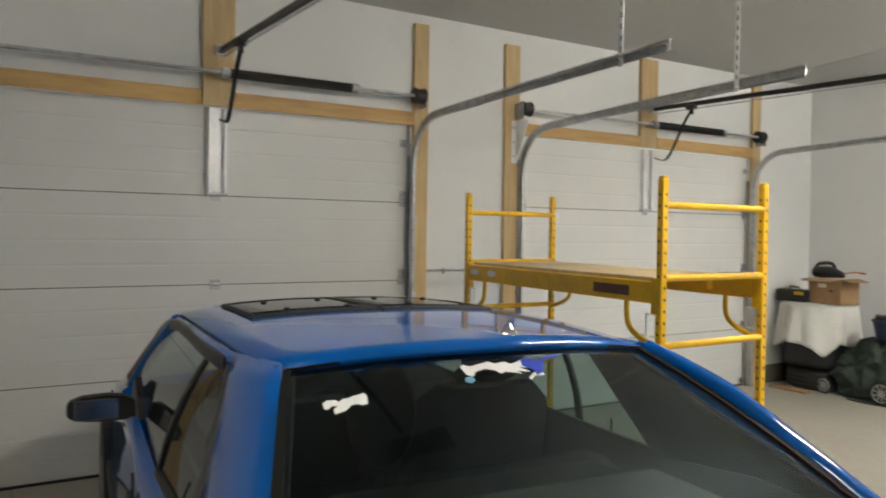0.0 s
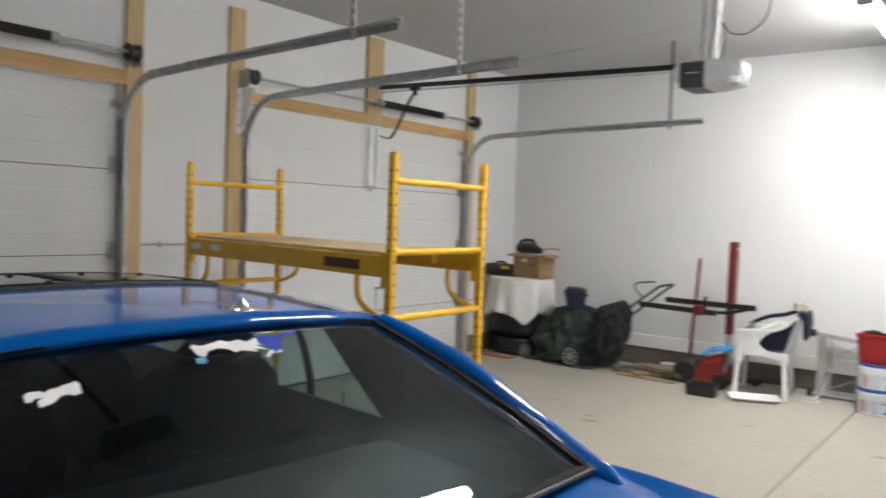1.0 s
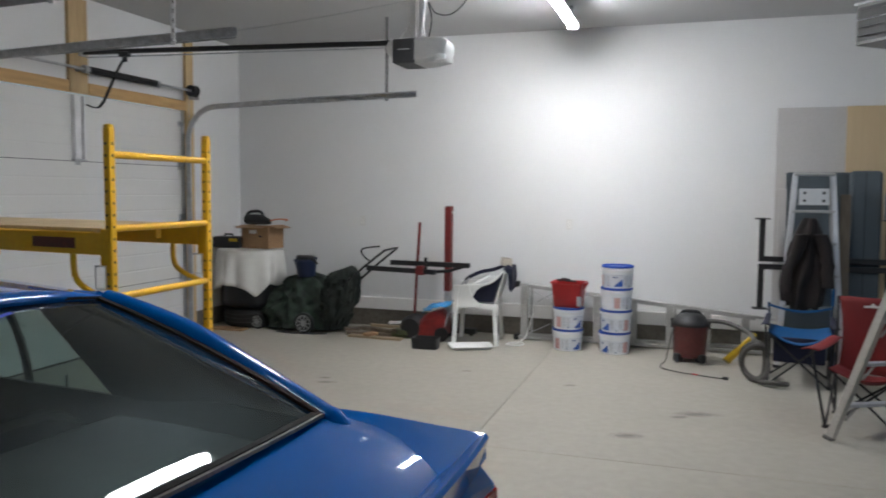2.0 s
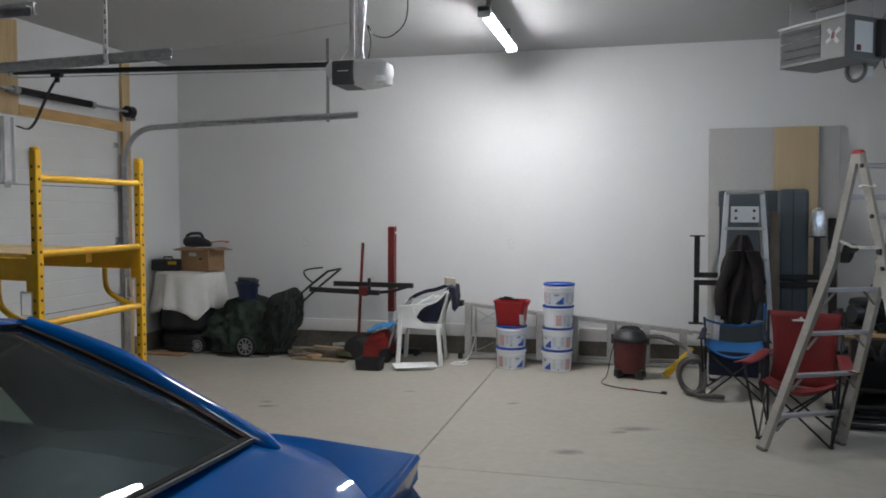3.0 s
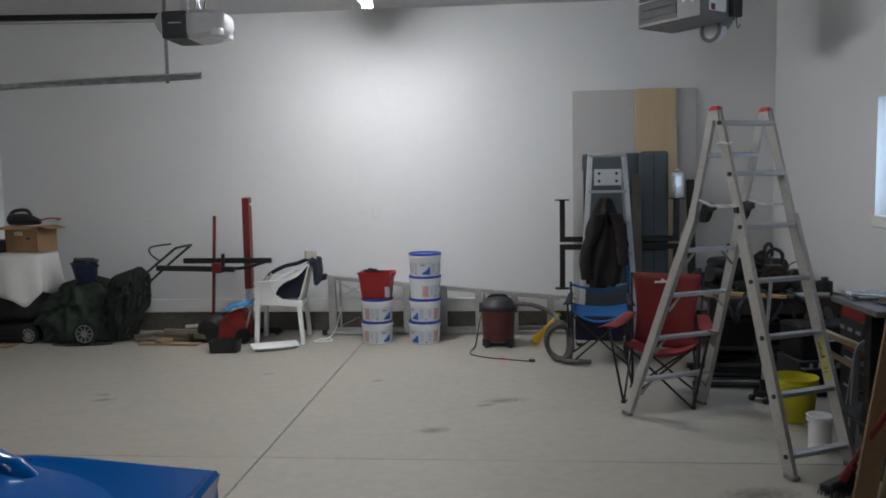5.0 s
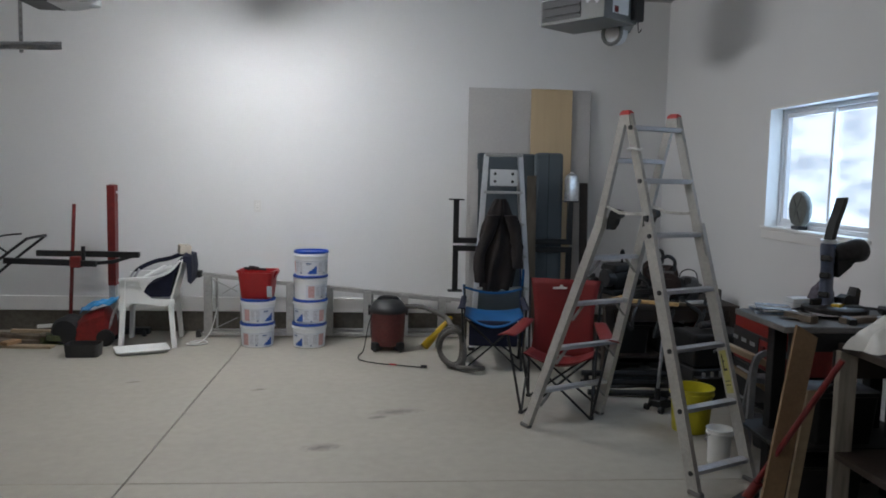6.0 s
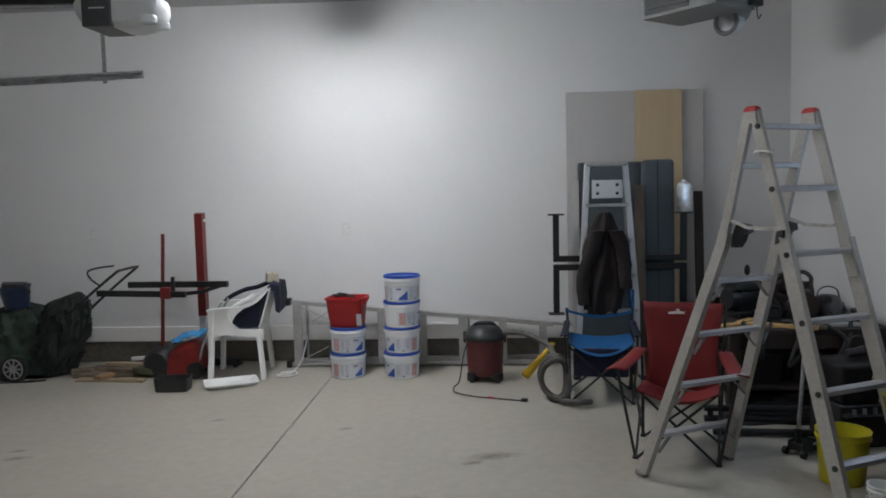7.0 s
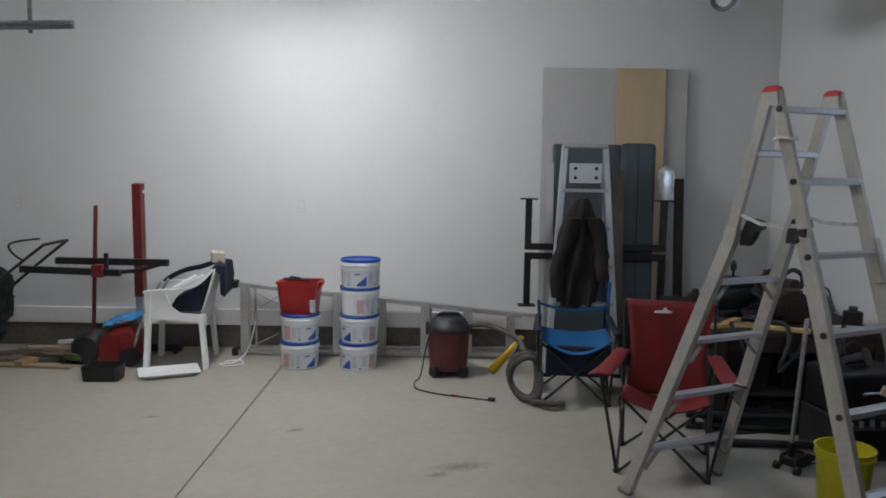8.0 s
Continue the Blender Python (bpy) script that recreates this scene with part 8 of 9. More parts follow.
# cans, coils and hand tools crowded on the low bench
for x, y, r, h, mt, lab in ((3.02, 6.80, 0.055, 0.13, greasy, "grimy black can on the low bench"), (3.30, 6.78, 0.07, 0.17, black_plastic, "black plastic canister on the low bench"), (3.56, 6.62, 0.05, 0.20, galvanised, "dull metal bottle on the low bench"), (3.84, 6.22, 0.06, 0.12, greasy, "dirty metal tin on the low bench"), (3.60, 6.95, 0.09, 0.25, black_plastic, "tall black drum on the low bench")):
    th = thing("metal_can", (x, y, 0.62), lab, "can", "cans on the low bench")
    bm = BM()
    lathe(bm, [(r * 0.96, 0.0), (r, 0.006), (r, h * 0.82), (r * 0.92, h * 0.88), (r * 0.45, h * 0.94), (r * 0.42, h)], 18)
    part("can_body", bm, mt, th, smooth=True)
    bm = BM()
    lathe(bm, [(r * 0.45, h), (r * 0.45, h + 0.018), (r * 0.2, h + 0.02)], 12)
    part("cap", bm, dark_plastic, th, smooth=True)
for x, y, r in ((3.32, 6.40, 0.10), (3.78, 6.62, 0.12)):
    th = thing("cable_coil", (x, y, 0.635), "black cable coiled on the low bench", "cable", "coiled cables")
    bm = BM()
    pipe(bm, [((r + 0.012 * math.sin(1.7 * i)) * math.cos(0.45 * i), (r + 0.01 * math.cos(2.1 * i)) * math.sin(0.45 * i), 0.0012 * i) for i in range(58)], 0.008, 6)
    part("coil", bm, black_plastic, th, smooth=True)
rngb = random.Random(11)
for k, (x, y, z, sx, sy, sz, mt) in enumerate(((3.15, 6.30, 0.22, 0.34, 0.30, 0.26, black_plastic), (3.52, 6.32, 0.22, 0.28, 0.28, 0.22, greasy), (3.80, 6.35, 0.22, 0.20, 0.30, 0.30, dark_red), (3.12, 6.28, 0.0, 0.30, 0.30, 0.18, greasy), (3.48, 6.26, 0.0, 0.34, 0.30, 0.19, black_plastic), (3.82, 6.28, 0.0, 0.24, 0.30, 0.19, dark_wood))):
    th = thing("tool_bin", pose(x, y, z, 0, 0, rngb.uniform(-9, 9)), "dark grimy tool bin on the bench shelf" if z else "dark grimy tool bin on the floor under the bench", "tool bin", "tool bins")
    bm = BM()
    loft(bm, [rounded_rect(sx / 2 - 0.02, sy / 2 - 0.02, 0, 0.02), rounded_rect(sx / 2, sy / 2, sz * 0.8, 0.03), rounded_rect(sx / 2 + 0.01, sy / 2 + 0.01, sz * 0.82, 0.03), rounded_rect(sx / 2 + 0.01, sy / 2 + 0.01, sz * 0.88, 0.03), rounded_rect(sx / 2 - 0.01, sy / 2 - 0.01, sz * 0.86, 0.03)])
    part("bin_body", bm, mt, th, smooth=True)
    for j in range(4):
        bm = BM()
        obox(bm, (rngb.uniform(-sx / 3, sx / 3), rngb.uniform(-sy / 3, sy / 3), sz * 0.9), (rngb.uniform(0.05, 0.14), rngb.uniform(0.03, 0.06), 0.03), (rngb.uniform(-25, 25), rngb.uniform(-25, 25), rngb.uniform(0, 180)), 0.006)
        part("tool", bm, rngb.choice((greasy, galvanised, dark_red, black_plastic)), th)

# black tube frame on the floor
tf = thing("tubular_rack", pose(3.16, 5.86, 0, 0, 0, -4), "black steel tube frame lying on the floor", "steel frame")
for a, b in (((-0.42, -0.14, 0.03), (0.42, -0.14, 0.03)), ((-0.42, 0.14, 0.03), (0.42, 0.14, 0.03)), ((-0.30, -0.14, 0.03), (-0.30, 0.14, 0.03)), ((0.30, -0.14, 0.03), (0.30, 0.14, 0.03)), ((-0.42, 0.14, 0.10), (0.42, 0.14, 0.10))):
    bm = BM()
    rod(bm, a, b, 0.022, 10)
    part("tube", bm, black_steel, tf, smooth=True)
for x in (-0.38, 0.38):
    bm = BM()
    rod(bm, (x, 0.14, 0.03), (x, 0.14, 0.11), 0.02, 8)
    part("stub", bm, black_steel, tf, smooth=True)

# trolley jack with its handle up
tj = thing("trolley_jack", pose(3.16, 5.42, 0, 0, 0, 35) @ Matrix.Scale(0.78, 4), "grimy trolley jack with a grey upright handle", "trolley jack")
bm = BM()
for s in (-1, 1):
    prism(bm, [(-0.12, 0.03), (0.18, 0.03), (0.20, 0.06), (0.05, 0.12), (-0.10, 0.11)], "y", s * 0.055 - 0.006, s * 0.055 + 0.006)
box(bm, -0.10, -0.05, 0.04, 0.06, 0.05, 0.10, 0.006)
part("chassis", bm, greasy, tj)
for x in (-0.11, 0.18):
    for s in (-1, 1):
        bm = BM()
        rod(bm, (x, s * 0.075 - 0.015, 0.03), (x, s * 0.075 + 0.015, 0.03), 0.03, 14)
        part("wheel", bm, greasy, tj, smooth=True)
bm = BM()
rod(bm, (-0.06, 0, 0.08), (-0.055, 0.01, 0.20), 0.024, 10)
part("handle_socket", bm, greasy, tj, smooth=True)
bm = BM()
rod(bm, (-0.056, 0.008, 0.18), (0.02, 0.0, 1.06), 0.015, 10)
part("handle", bm, galvanised, tj, "grey steel handle", smooth=True)


def plain_bucket(name, x, y, r0, r1, h, material, label, tilt=(0, 0)):
    th = thing(name, pose(x, y, 0, tilt[0], tilt[1], 25), label, "bucket")
    bm = BM()
    lathe(bm, [(r0 - 0.004, 0.0), (r0, 0.006), (r1 - 0.006, h * 0.84), (r1 + 0.004, h * 0.85), (r1 + 0.004, h * 0.90), (r1, h * 0.905), (r1 + 0.002, h * 0.985), (r1 + 0.006, h), (r1 - 0.004, h), (r0 - 0.008, 0.02)], 32)
    part("bucket_body", bm, material, th, smooth=True)
    bm = BM()
    pipe(bm, [((r1 + 0.006) * math.cos(a), (r1 + 0.006) * math.sin(a), h * 0.87 - 0.30 * h * math.sin(a)) for a in [math.pi * i / 14 for i in range(15)]], 0.003, 6)
    part("bail", bm, galvanised, th, "wire bail handle")
    return th


plain_bucket("yellow_bucket", 3.195, 5.00, 0.112, 0.134, 0.28, yellow_pail, "bright yellow plastic bucket on the floor")
plain_bucket("white_bucket", 3.125, 4.42, 0.060, 0.070, 0.205, white_plastic, "small white plastic bucket on the floor")

# red tool chest behind the ladder
tc = thing("tool_chest", pose(3.755, 4.95, 0, 0, 0, -1), "red steel tool chest with a dark panel against the wall", "tool chest")
bm = BM()
box(bm, -0.19, -0.30, 0.0, 0.19, 0.30, 0.42, 0.008)
part("cabinet", bm, greasy, tc)
bm = BM()
box(bm, -0.19, -0.30, 0.425, 0.19, 0.30, 0.735, 0.01)
up = part("upper_box", bm, tool_red, tc, "red upper box")
for k in range(2):
    bm = BM()
    box(bm, -0.196, -0.27, 0.05 + 0.18 * k, -0.188, 0.27, 0.21 + 0.18 * k, 0.003)
    dr = part("drawer", bm, greasy, tc)
    bm = BM()
    box(bm, -0.206, -0.20, 0.185 + 0.18 * k, -0.196, 0.20, 0.20 + 0.18 * k, 0.003)
    part("drawer_pull", bm, galvanised, dr)
bm = BM()
box(bm, -0.198, -0.06, 0.47, -0.193, 0.292, 0.635, 0.003)
box(bm, -0.198, -0.27, 0.612, -0.193, -0.06, 0.635, 0.003)
pn = part("dark_panel", bm, black_plastic, up)
for y in (-0.02, 0.10, 0.22):
    bm = BM()
    box(bm, -0.201, y, 0.55, -0.199, y + 0.07, 0.575, 0.001)
    part("slot", bm, galvanised, pn)
for y in (-0.20, -0.12):
    bm = BM()
    rod(bm, (-0.189, y, 0.56), (-0.205, y, 0.56), 0.018, 12)
    part("latch", bm, dark_red, up, smooth=True)
plank("leaning_lumber", pose(3.50, 4.84, 0.49, 0, 20, -28), (0.46, 0.07, 0.035), pale_wood, "pale lumber length slanting beside the tool chest", "slanted lumber")
plank("leaning_lumber", pose(3.49, 4.80, 0.36, 0, 28, -30), (0.44, 0.05, 0.025), pale_wood, "pale lumber length slanting beside the tool chest", "slanted lumber")
bk = thing("black_crate", pose(3.62, 4.60, 0, 0, 0, 10), "grimy black plastic crate on the floor", "crate")
bm = BM()
loft(bm, [rounded_rect(0.13, 0.15, 0.0, 0.02), rounded_rect(0.15, 0.17, 0.24, 0.02), rounded_rect(0.16, 0.18, 0.25, 0.02), rounded_rect(0.14, 0.16, 0.25, 0.02), rounded_rect(0.125, 0.145, 0.03, 0.02)])
part("crate_body", bm, black_plastic, bk, smooth=True)

# saw bench
legged_table("saw_bench", 3.125, 3.98, 3.80, 4.32, 0.90, bench_top, greasy, "worn grey workbench piled with papers and tools", t=0.03, shelf=0.30, inset=0.16)
ms = thing("miter_saw", pose(3.575, 4.15, 0.90, 0, 0, 20), "black miter saw with a raised handle on the bench", "miter saw")
bm = BM()
lathe(bm, [(0.15, 0.0), (0.16, 0.01), (0.16, 0.04), (0.14, 0.05)], 28)
part("turntable", bm, grimy_alloy, ms, smooth=True)
bm = BM()
box(bm, -0.13, 0.03, 0.03, 0.20, 0.05, 0.085, 0.006)
part("fence", bm, greasy, ms)
bm = BM()
rings = []
for z, a, b in ((0.0, 0.05, 0.045), (0.06, 0.046, 0.04), (0.13, 0.034, 0.032), (0.25, 0.034, 0.032), (0.33, 0.044, 0.038), (0.37, 0.042, 0.036)):
    c = Vector((-0.02, 0.04, z)) + Vector((0.02, 0.02, 0)) * (z / 0.37)
    rings.append([tuple(c + Vector((a * math.cos(2 * math.pi * k / 14), b * math.sin(2 * math.pi * k / 14), 0))) for k in range(14)])
loft(bm, rings)
part("column", bm, steel_blue, ms, "blued steel column", smooth=True)
for z in (0.10, 0.20, 0.29):
    bm = BM()
    obox(bm, (-0.045, 0.03, z), (0.04, 0.05, 0.03), (0, 12, 20), 0.005)
    part("column_clamp", bm, greasy, ms)
bm = BM()
rod(bm, (0.0, 0.06, 0.365), (0.0, 0.06, 0.385), 0.042, 16)
part("collar", bm, bright_steel, ms, smooth=True)
bm = BM()
sweep(bm, smoothed([(0.0, 0.06, 0.37), (0.010, 0.052, 0.45), (0.024, 0.035, 0.54), (0.034, 0.028, 0.59), (0.035, 0.028, 0.605)], 5), [(-0.026, -0.016), (0.018, -0.020), (0.024, 0.0), (0.018, 0.020), (-0.026, 0.016)])
part("handle", bm, black_plastic, ms, "black raised handle", smooth=True)
# motor housing slanting up with a tapering web under it
axis = Vector((0.90, -0.16, 0.14)).normalized()
side = Vector((0.17, 0.98, 0.0)).normalized()
rise_v = axis.cross(side) * -1
bm = BM()
rings = []
for t, r in ((-0.01, 0.050), (0.02, 0.056), (0.11, 0.056), (0.115, 0.060), (0.15, 0.064), (0.175, 0.060), (0.185, 0.045)):
    c = Vector((0.03, 0.05, 0.305)) + axis * t
    rings.append([tuple(c + rise_v * r * math.cos(2 * math.pi * k / 16) + side * r * math.sin(2 * math.pi * k / 16)) for k in range(16)])
loft(bm, rings)
mot = part("motor", bm, grimy_alloy, ms, "dark grey motor housing", smooth=True, angle=50)
bm = BM()
web = [(0.01, 0.04, 0.30), (0.16, 0.02, 0.31), (0.10, 0.03, 0.24), (0.03, 0.04, 0.19)]
loft(bm, [[(x, y - 0.03, z) for x, y, z in web], [(x, y + 0.03, z) for x, y, z in web]])
part("web", bm, greasy, mot)
bm = BM()
prism(bm, [(0.05, 0.03), (0.17, 0.03), (0.18, 0.12), (0.155, 0.135), (0.135, 0.09), (0.09, 0.10), (0.06, 0.085)], "y", -0.01, 0.04)
part("lower_bracket", bm, grimy_alloy, ms, "dark grey lower bracket")
bm = BM()
obox(bm, (-0.03, -0.04, 0.045), (0.05, 0.05, 0.04), (0, 0, 20), 0.006)
part("clamp_knob", bm, yellow_plastic, ms, "yellow clamp knob")
tb = thing("magazines", pose(3.27, 4.22, 0.90, 0, 0, -15), "glossy bluish magazines lying on the bench corner", "magazines")
blue_gloss = surface("glossy_blue_print", (0.30, 0.38, 0.48), 0.22, var=0.5, scale=14)
for z, a, w, mt in ((0.0, 0, 0.10, blue_gloss), (0.0135, 12, 0.09, paper), (0.021, -9, 0.085, blue_gloss)):
    bm = BM()
    obox(bm, (0.01, 0.0, z + 0.0055), (2 * w, 0.20, 0.011 if z == 0 else 0.006), (0, 0, a), 0.002)
    part("magazine", bm, mt, tb)
wb = thing("white_box", pose(3.47, 4.26, 0.90, 0, 0, 4), "small white carton on the bench", "box")
bm = BM()
box(bm, -0.085, -0.04, 0, 0.085, 0.04, 0.070, 0.004)
part("carton_body", bm, paper, wb)
bm = BM()
box(bm, -0.0854, -0.0404, 0.045, 0.0854, 0.0404, 0.047)
part("lid_line", bm, print_grey, wb)
pg = thing("glove_heap", pose(3.555, 4.24, 0.97, 0, 0, 0) @ Matrix.Scale(0.60, 4), "crumpled mauve grey rag heap on the white carton", "rags")
bm = BM()
sheet(bm, 24, 12, lambda u, v: ((0.12 - 0.10 * v) * math.cos(2 * math.pi * u) * (1 + 0.3 * noise.noise(Vector((math.cos(6.28 * u) * 2, math.sin(6.28 * u) * 2, v * 3)))), (0.07 - 0.06 * v) * math.sin(2 * math.pi * u), 0.16 * v ** 0.6 + 0.03 * noise.noise(Vector((u * 5, v * 5, 3))) * v))
part("rag", bm, surface("mauve_rag", (0.16, 0.14, 0.17), 0.9, var=0.2, scale=10, bump=0.4), pg, smooth=True)
cb2 = thing("bench_cable", (3.42, 4.03, 0.90), "black cable lying across the bench", "cable")
bm = BM()
pipe(bm, smoothed([(-0.15, 0.10, 0.008), (0.0, 0.14, 0.03), (0.16, 0.06, 0.05), (0.32, -0.02, 0.05), (0.46, -0.14, 0.02)], 6), 0.007, 6)
part("cable_run", bm, black_plastic, cb2, smooth=True)
pg2 = thing("paper_pile", pose(3.40, 4.06, 0.90, 0, 0, 20), "loose pale papers and scraps on the bench", "papers")
scrap_grey = surface("grey_scrap", (0.34, 0.33, 0.32), 0.8, var=0.3, scale=20)
for k in range(4):
    bm = BM()
    obox(bm, (-0.10 + 0.08 * k, 0.05 * math.sin(3.0 * k), 0.006 + 0.006 * k), (0.15, 0.10, 0.003), (2 * k - 3, 3 - 2 * k, 35 * k), 0.001)
    part("paper_sheet", bm, scrap_grey, pg2)

# scraps, tins and hand tools crowding the bench top
rngc = random.Random(23)
for k, (x, y) in enumerate(((3.60, 3.94), (3.50, 3.90), (3.82, 3.98), (3.30, 3.98), (3.86, 4.16), (3.74, 3.88))):
    L, mt, lab = ((rngc.uniform(0.12, 0.28), aged_wood, "weathered wood scrap on the cluttered bench"), (rngc.uniform(0.10, 0.20), greasy, "black steel tool piece on the cluttered bench"), (rngc.uniform(0.14, 0.24), galvanised, "dull steel strip on the cluttered bench"))[k % 3]
    plank("bench_scrap", pose(x, y, 0.90, 0, 0, rngc.uniform(0, 180)), (L, rngc.uniform(0.03, 0.06), rngc.uniform(0.015, 0.045)), mt, lab, "scraps on the saw bench")
# bins pushed under the saw bench
for k, (x, y, z, sx, sy, sz, mt) in enumerate(((3.50, 3.97, 0.30, 0.34, 0.22, 0.30, greasy), (3.50, 4.19, 0.30, 0.30, 0.20, 0.24, black_plastic), (3.46, 4.06, 0.0, 0.34, 0.40, 0.22, greasy))):
    th = thing("tool_bin", pose(x, y, z, 0, 0, rngc.uniform(-7, 7)), "dark grimy tool bin under the saw bench", "tool bin", "tool bins")
    bm = BM()
    loft(bm, [rounded_rect(sx / 2 - 0.02, sy / 2 - 0.02, 0, 0.02), rounded_rect(sx / 2, sy / 2, sz * 0.8, 0.03), rounded_rect(sx / 2 + 0.01, sy / 2 + 0.01, sz * 0.82, 0.03), rounded_rect(sx / 2 + 0.01, sy / 2 + 0.01, sz * 0.88, 0.03), rounded_rect(sx / 2 - 0.01, sy / 2 - 0.01, sz * 0.86, 0.03)])
    part("bin_body", bm, mt, th, smooth=True)
    for j in range(4):
        bm = BM()
        obox(bm, (rngc.uniform(-sx / 3, sx / 3), rngc.uniform(-sy / 3, sy / 3), sz * 0.9), (rngc.uniform(0.05, 0.14), rngc.uniform(0.03, 0.06), 0.03), (rngc.uniform(-25, 25), rngc.uniform(-25, 25), rngc.uniform(0, 180)), 0.006)
        part("tool", bm, rngc.choice((greasy, galvanised, dark_red, black_plastic)), th)

# grey step stool beside the bench
sst = thing("step_stool", pose(3.53, 4.66, 0, 0, 0, -14), "grey plastic two-step stool in front of the chest", "step stool")
stool_grey = surface("dark_grey_stool_plastic", (0.17, 0.17, 0.18), 0.5, var=0.1)
for s in (-1, 1):
    bm = BM()
    sweep(bm, smoothed([(s * 0.15, -0.16, 0.0), (s * 0.13, -0.10, 0.30), (s * 0.11, -0.06, 0.52), (s * 0.06, -0.05, 0.58), (0, -0.05, 0.585)], 4), [(-0.028, -0.016), (0.028, -0.016), (0.028, 0.016), (-0.028, 0.016)])
    part("front_leg", bm, stool_grey, sst, smooth=True)
    bm = BM()
    sweep(bm, [(s * 0.14, 0.14, 0.0), (s * 0.11, 0.0, 0.48)], [(-0.018, -0.012), (0.018, -0.012), (0.018, 0.012), (-0.018, 0.012)])
    part("rear_leg", bm, stool_grey, sst)
for z, y in ((0.22, -0.10), (0.44, -0.02)):
    bm = BM()
    box(bm, -0.125, y - 0.07, z - 0.03, 0.125, y + 0.07, z, 0.006)
    part("step", bm, stool_grey, sst)
bm = BM()
box(bm, -0.05, -0.08, 0.535, 0.05, -0.074, 0.56, 0.001)
part("label_plate", bm, surface("faded_pink_label", (0.45, 0.20, 0.18), 0.5), sst, "faded red label")

# boards standing before the bench
for foot, top, w, mt, lab in (((3.055, 3.715, 0.0), (3.224, 3.782, 0.885), 0.052, board_brown, "brown fibreboard strip leaning against the bench"), ((3.165, 3.735, 0.0), (3.27, 3.783, 0.60), 0.024, pale_wood, "pale lumber length leaning against the bench")):
    foot, top = Vector(foot), Vector(top)
    th = thing("standing_board", foot, lab, "board", "boards by the bench")
    bm = BM()
    d = top - foot
    loft(bm, [[(x, y, 0) for x, y in ((-w, -0.008), (w, -0.008), (w, 0.010), (-w, 0.010))], [(d.x + x, d.y + y, d.z - 0.03 * x / w * (w > 0.04)) for x, y in ((-w, -0.008), (w, -0.008), (w, 0.010), (-w, 0.010))]])
    part("board_face", bm, mt, th)
br = thing("push_broom", (3.00, 3.83, 0), "red handled broom with a black head leaning by the bench", "broom")
bm = BM()
a, b = Vector((0.0, 0.0, 0.06)), Vector((0.27, -0.27, 0.80))
rod(bm, a, b, 0.014, 10)
part("handle", bm, broom_red, br, "red painted handle", smooth=True)
bm = BM()
obox(bm, (-0.01, 0.01, 0.045), (0.07, 0.24, 0.04), (0, -12, -50), 0.012, 2)
part("head", bm, black_plastic, br)
bm = BM()
rod(bm, (0.0, 0.0, 0.05), (0.035, -0.045, 0.15), 0.024, 10)
part("socket", bm, broom_red, br, smooth=True)
bm = BM()
rng = random.Random(5)
for i in range(160):
    p = Matrix.Rotation(radians(-50), 3, "Z") @ Vector((rng.uniform(-0.045, 0.045), rng.uniform(-0.10, 0.10), 0))
    rod(bm, (p.x - 0.01, p.y, 0.035), (p.x * 1.15 - 0.01, p.y * 1.15, 0.0), 0.003, 3)
tagged(part("bristles", bm, black_plastic, br), kind="stuff")

# rough wooden stand with a white cloth
ws = thing("wooden_stand", (3.68, 3.53, 0), "rough weathered wooden stand with an open front", "stand")
for x, y in ((-0.27, 0.22), (-0.27, -0.22), (0.30, 0.22), (0.30, -0.22)):
    bm = BM()
    box(bm, x - 0.045, y - 0.02, 0, x + 0.045, y + 0.02, 0.80, 0.004)
    part("post", bm, surface("weathered_grey_post", (0.30, 0.265, 0.22), 0.8, var=0.25, scale=7, fine=40, stretch=(1, 1, 0.15), stain=0.4, stain_color=(0.13, 0.10, 0.075)) if x < 0 and y > 0 else dark_wood, ws)
for z in (0.30, 0.815):
    bm = BM()
    box(bm, -0.31, -0.26, z - 0.015, 0.34, 0.235, z + 0.02, 0.004)
    part("shelf_board", bm, dark_wood, ws)
bm = BM()
box(bm, -0.32, 0.242, 0.66, 0.34, 0.257, 0.795, 0.003)
part("rail_board", bm, dark_wood, ws)
wc = thing("white_rag", pose(3.53, 3.64, 0.835, 0, 0, 10), "crumpled white cotton rag on the wooden stand", "rag")
bm = BM()
sheet(bm, 30, 14, lambda u, v: ((0.19 - 0.17 * v) * math.cos(2 * math.pi * u) * (1 + 0.15 * math.sin(7 * 2 * math.pi * u) * (1 - v)), (0.15 - 0.13 * v) * math.sin(2 * math.pi * u) * (1 + 0.15 * math.sin(5 * 2 * math.pi * u) * (1 - v)), 0.15 * v ** 0.8 + 0.02 * noise.noise(Vector((math.cos(6.28 * u) * 3, math.sin(6.28 * u) * 3, v * 4)))))
bmesh.ops.remove_doubles(bm, verts=bm.verts, dist=0.0005)
part("rag_cloth", bm, white_cloth, wc, smooth=True)
sb = thing("white_carton", pose(3.70, 3.36, 0.32, 0, 0, 5), "white carton on the shelf of the wooden stand", "box")
bm = BM()
box(bm, -0.14, -0.16, 0, 0.14, 0.16, 0.22, 0.004)
part("carton_body", bm, paper, sb)
bm = BM()
box(bm, -0.003, -0.161, 0.2205, 0.003, 0.161, 0.2215)
part("lid_gap", bm, joint_dark, sb)
bb = thing("brown_box", pose(3.83, 3.62, 0.835, 0, 22, 20), "tilted brown cardboard box on the wooden stand", "box")
bm = BM()
box(bm, -0.12, -0.10, 0.05, 0.12, 0.10, 0.27, 0.004)
cy = part("carton_body", bm, cardboard, bb)
bm = BM()
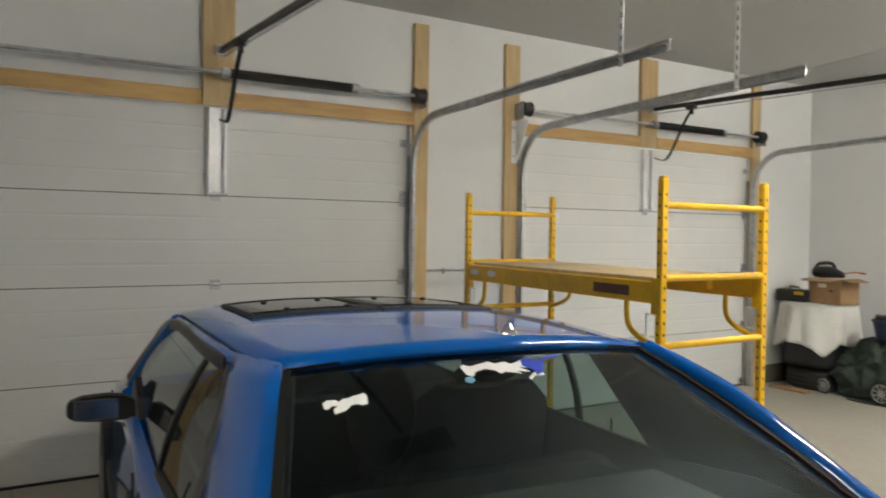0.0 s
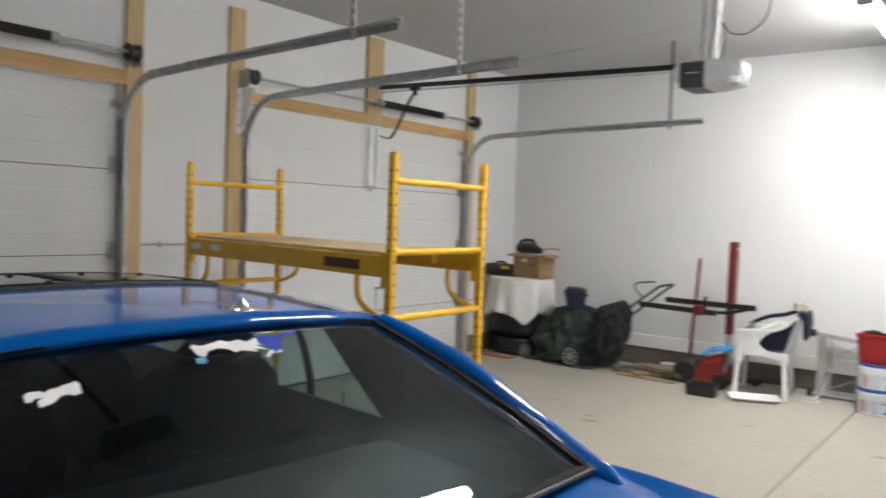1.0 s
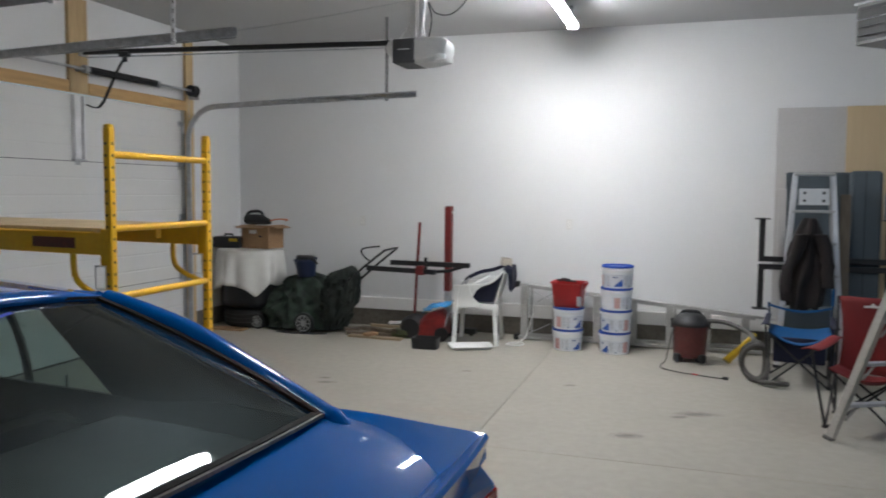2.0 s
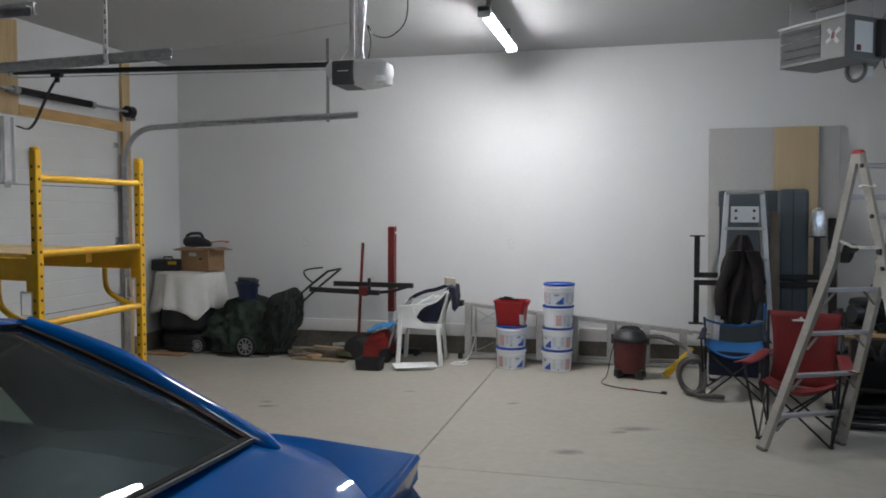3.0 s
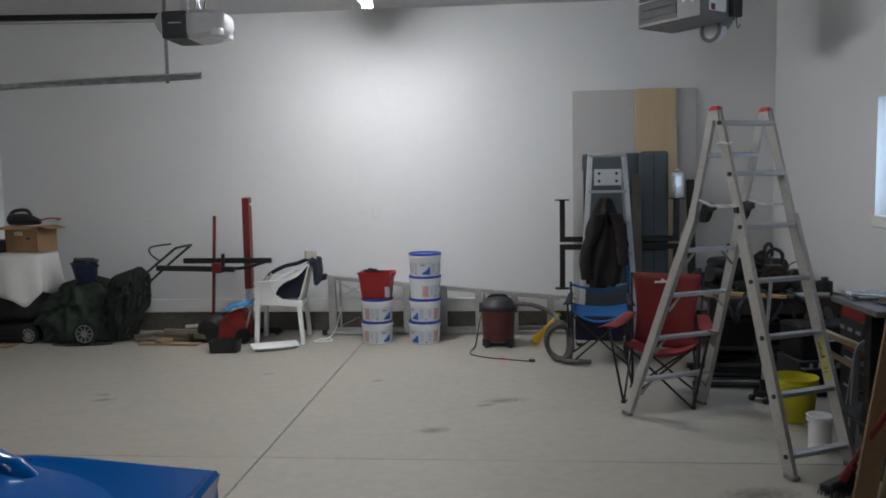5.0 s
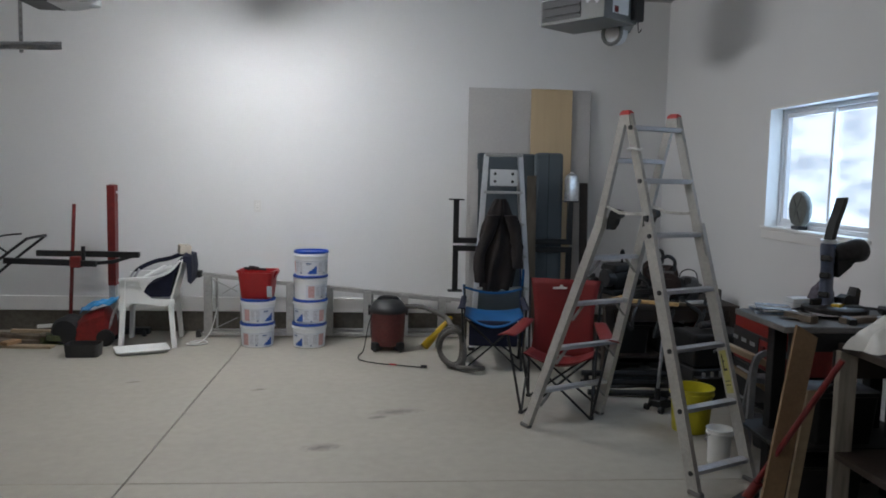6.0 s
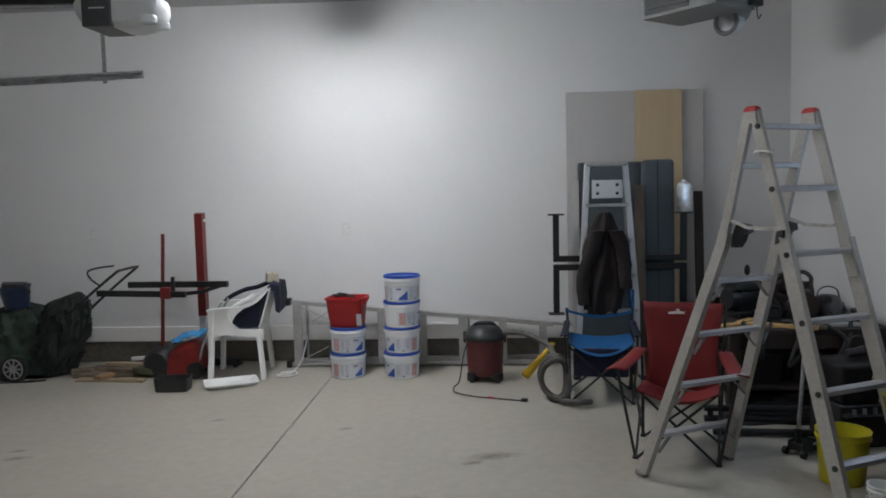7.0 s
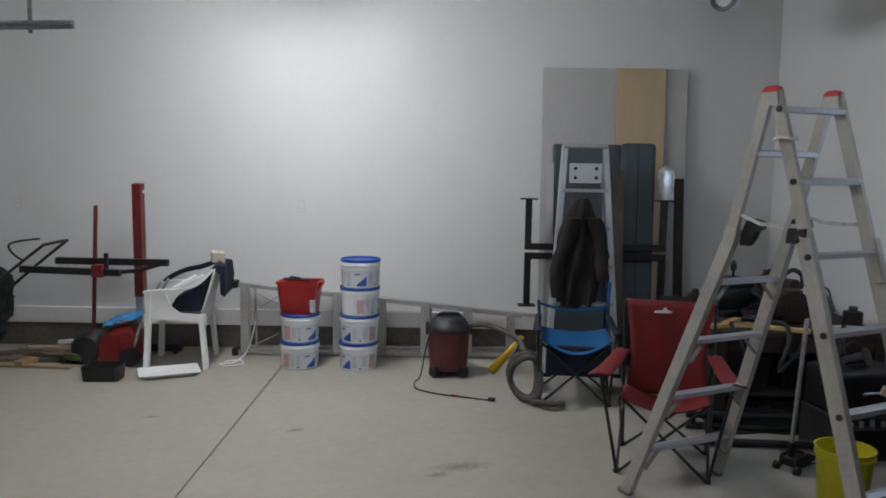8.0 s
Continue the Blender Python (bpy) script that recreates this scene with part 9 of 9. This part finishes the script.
box(bm, -0.1205, -0.1205 + 0.02, 0.05, -0.085, -0.1003, 0.272, 0.001)
part("edge_tape", bm, broom_red, cy, "orange-red edge strip")

# ---- stains on the slab ----
stain_mat = surface("oil_stain", (0.20, 0.188, 0.165), 0.55, var=0.2, scale=8, fine=40)
n, l = stain_mat.node_tree.nodes, stain_mat.node_tree.links
tc = n.new("ShaderNodeTexCoord")
off = n.new("ShaderNodeVectorMath")
off.operation = "SUBTRACT"
off.inputs[1].default_value = (0.5, 0.5, 0.0)
l.new(tc.outputs["Generated"], off.inputs[0])
flat = n.new("ShaderNodeVectorMath")
flat.operation = "MULTIPLY"
flat.inputs[1].default_value = (1.0, 1.0, 0.0)
l.new(off.outputs[0], flat.inputs[0])
far = n.new("ShaderNodeVectorMath")
far.operation = "LENGTH"
l.new(flat.outputs[0], far.inputs[0])
spot = n.new("ShaderNodeTexNoise")
spot.inputs["Scale"].default_value = 26.0
spot.inputs["Detail"].default_value = 6
l.new(tc.outputs["Object"], spot.inputs["Vector"])
mixed = n.new("ShaderNodeMath")
mixed.operation = "MULTIPLY_ADD"
mixed.inputs[1].default_value = 0.7
l.new(spot.outputs["Fac"], mixed.inputs[0])
l.new(far.outputs["Value"], mixed.inputs[2])
fade = n.new("ShaderNodeMapRange")
fade.inputs["From Min"].default_value, fade.inputs["From Max"].default_value = 0.42, 0.82
fade.inputs["To Min"].default_value, fade.inputs["To Max"].default_value = 0.42, 0.0
l.new(mixed.outputs[0], fade.inputs["Value"])
l.new(fade.outputs[0], n["Principled BSDF"].inputs["Alpha"])
for x, y, rx, ry in ((1.335, 5.37, 0.20, 0.075), (1.22, 5.255, 0.09, 0.045), (-1.59, 5.325, 0.11, 0.05), (-1.66, 5.46, 0.07, 0.04), (0.35, 5.9, 0.07, 0.04), (2.60, 3.77, 0.24, 0.12), (-0.6, 6.1, 0.07, 0.03), (0.9, 4.7, 0.14, 0.07)):
    bm = BM()
    vs = [bm.verts.new((rx * math.cos(a), ry * math.sin(a), 0.0)) for a in [2 * math.pi * k / 28 for k in range(28)]]
    bm.faces.new(vs)
    part("stain", bm, stain_mat, floor, at=pose(x, y, 0.003, 0, 0, 12))
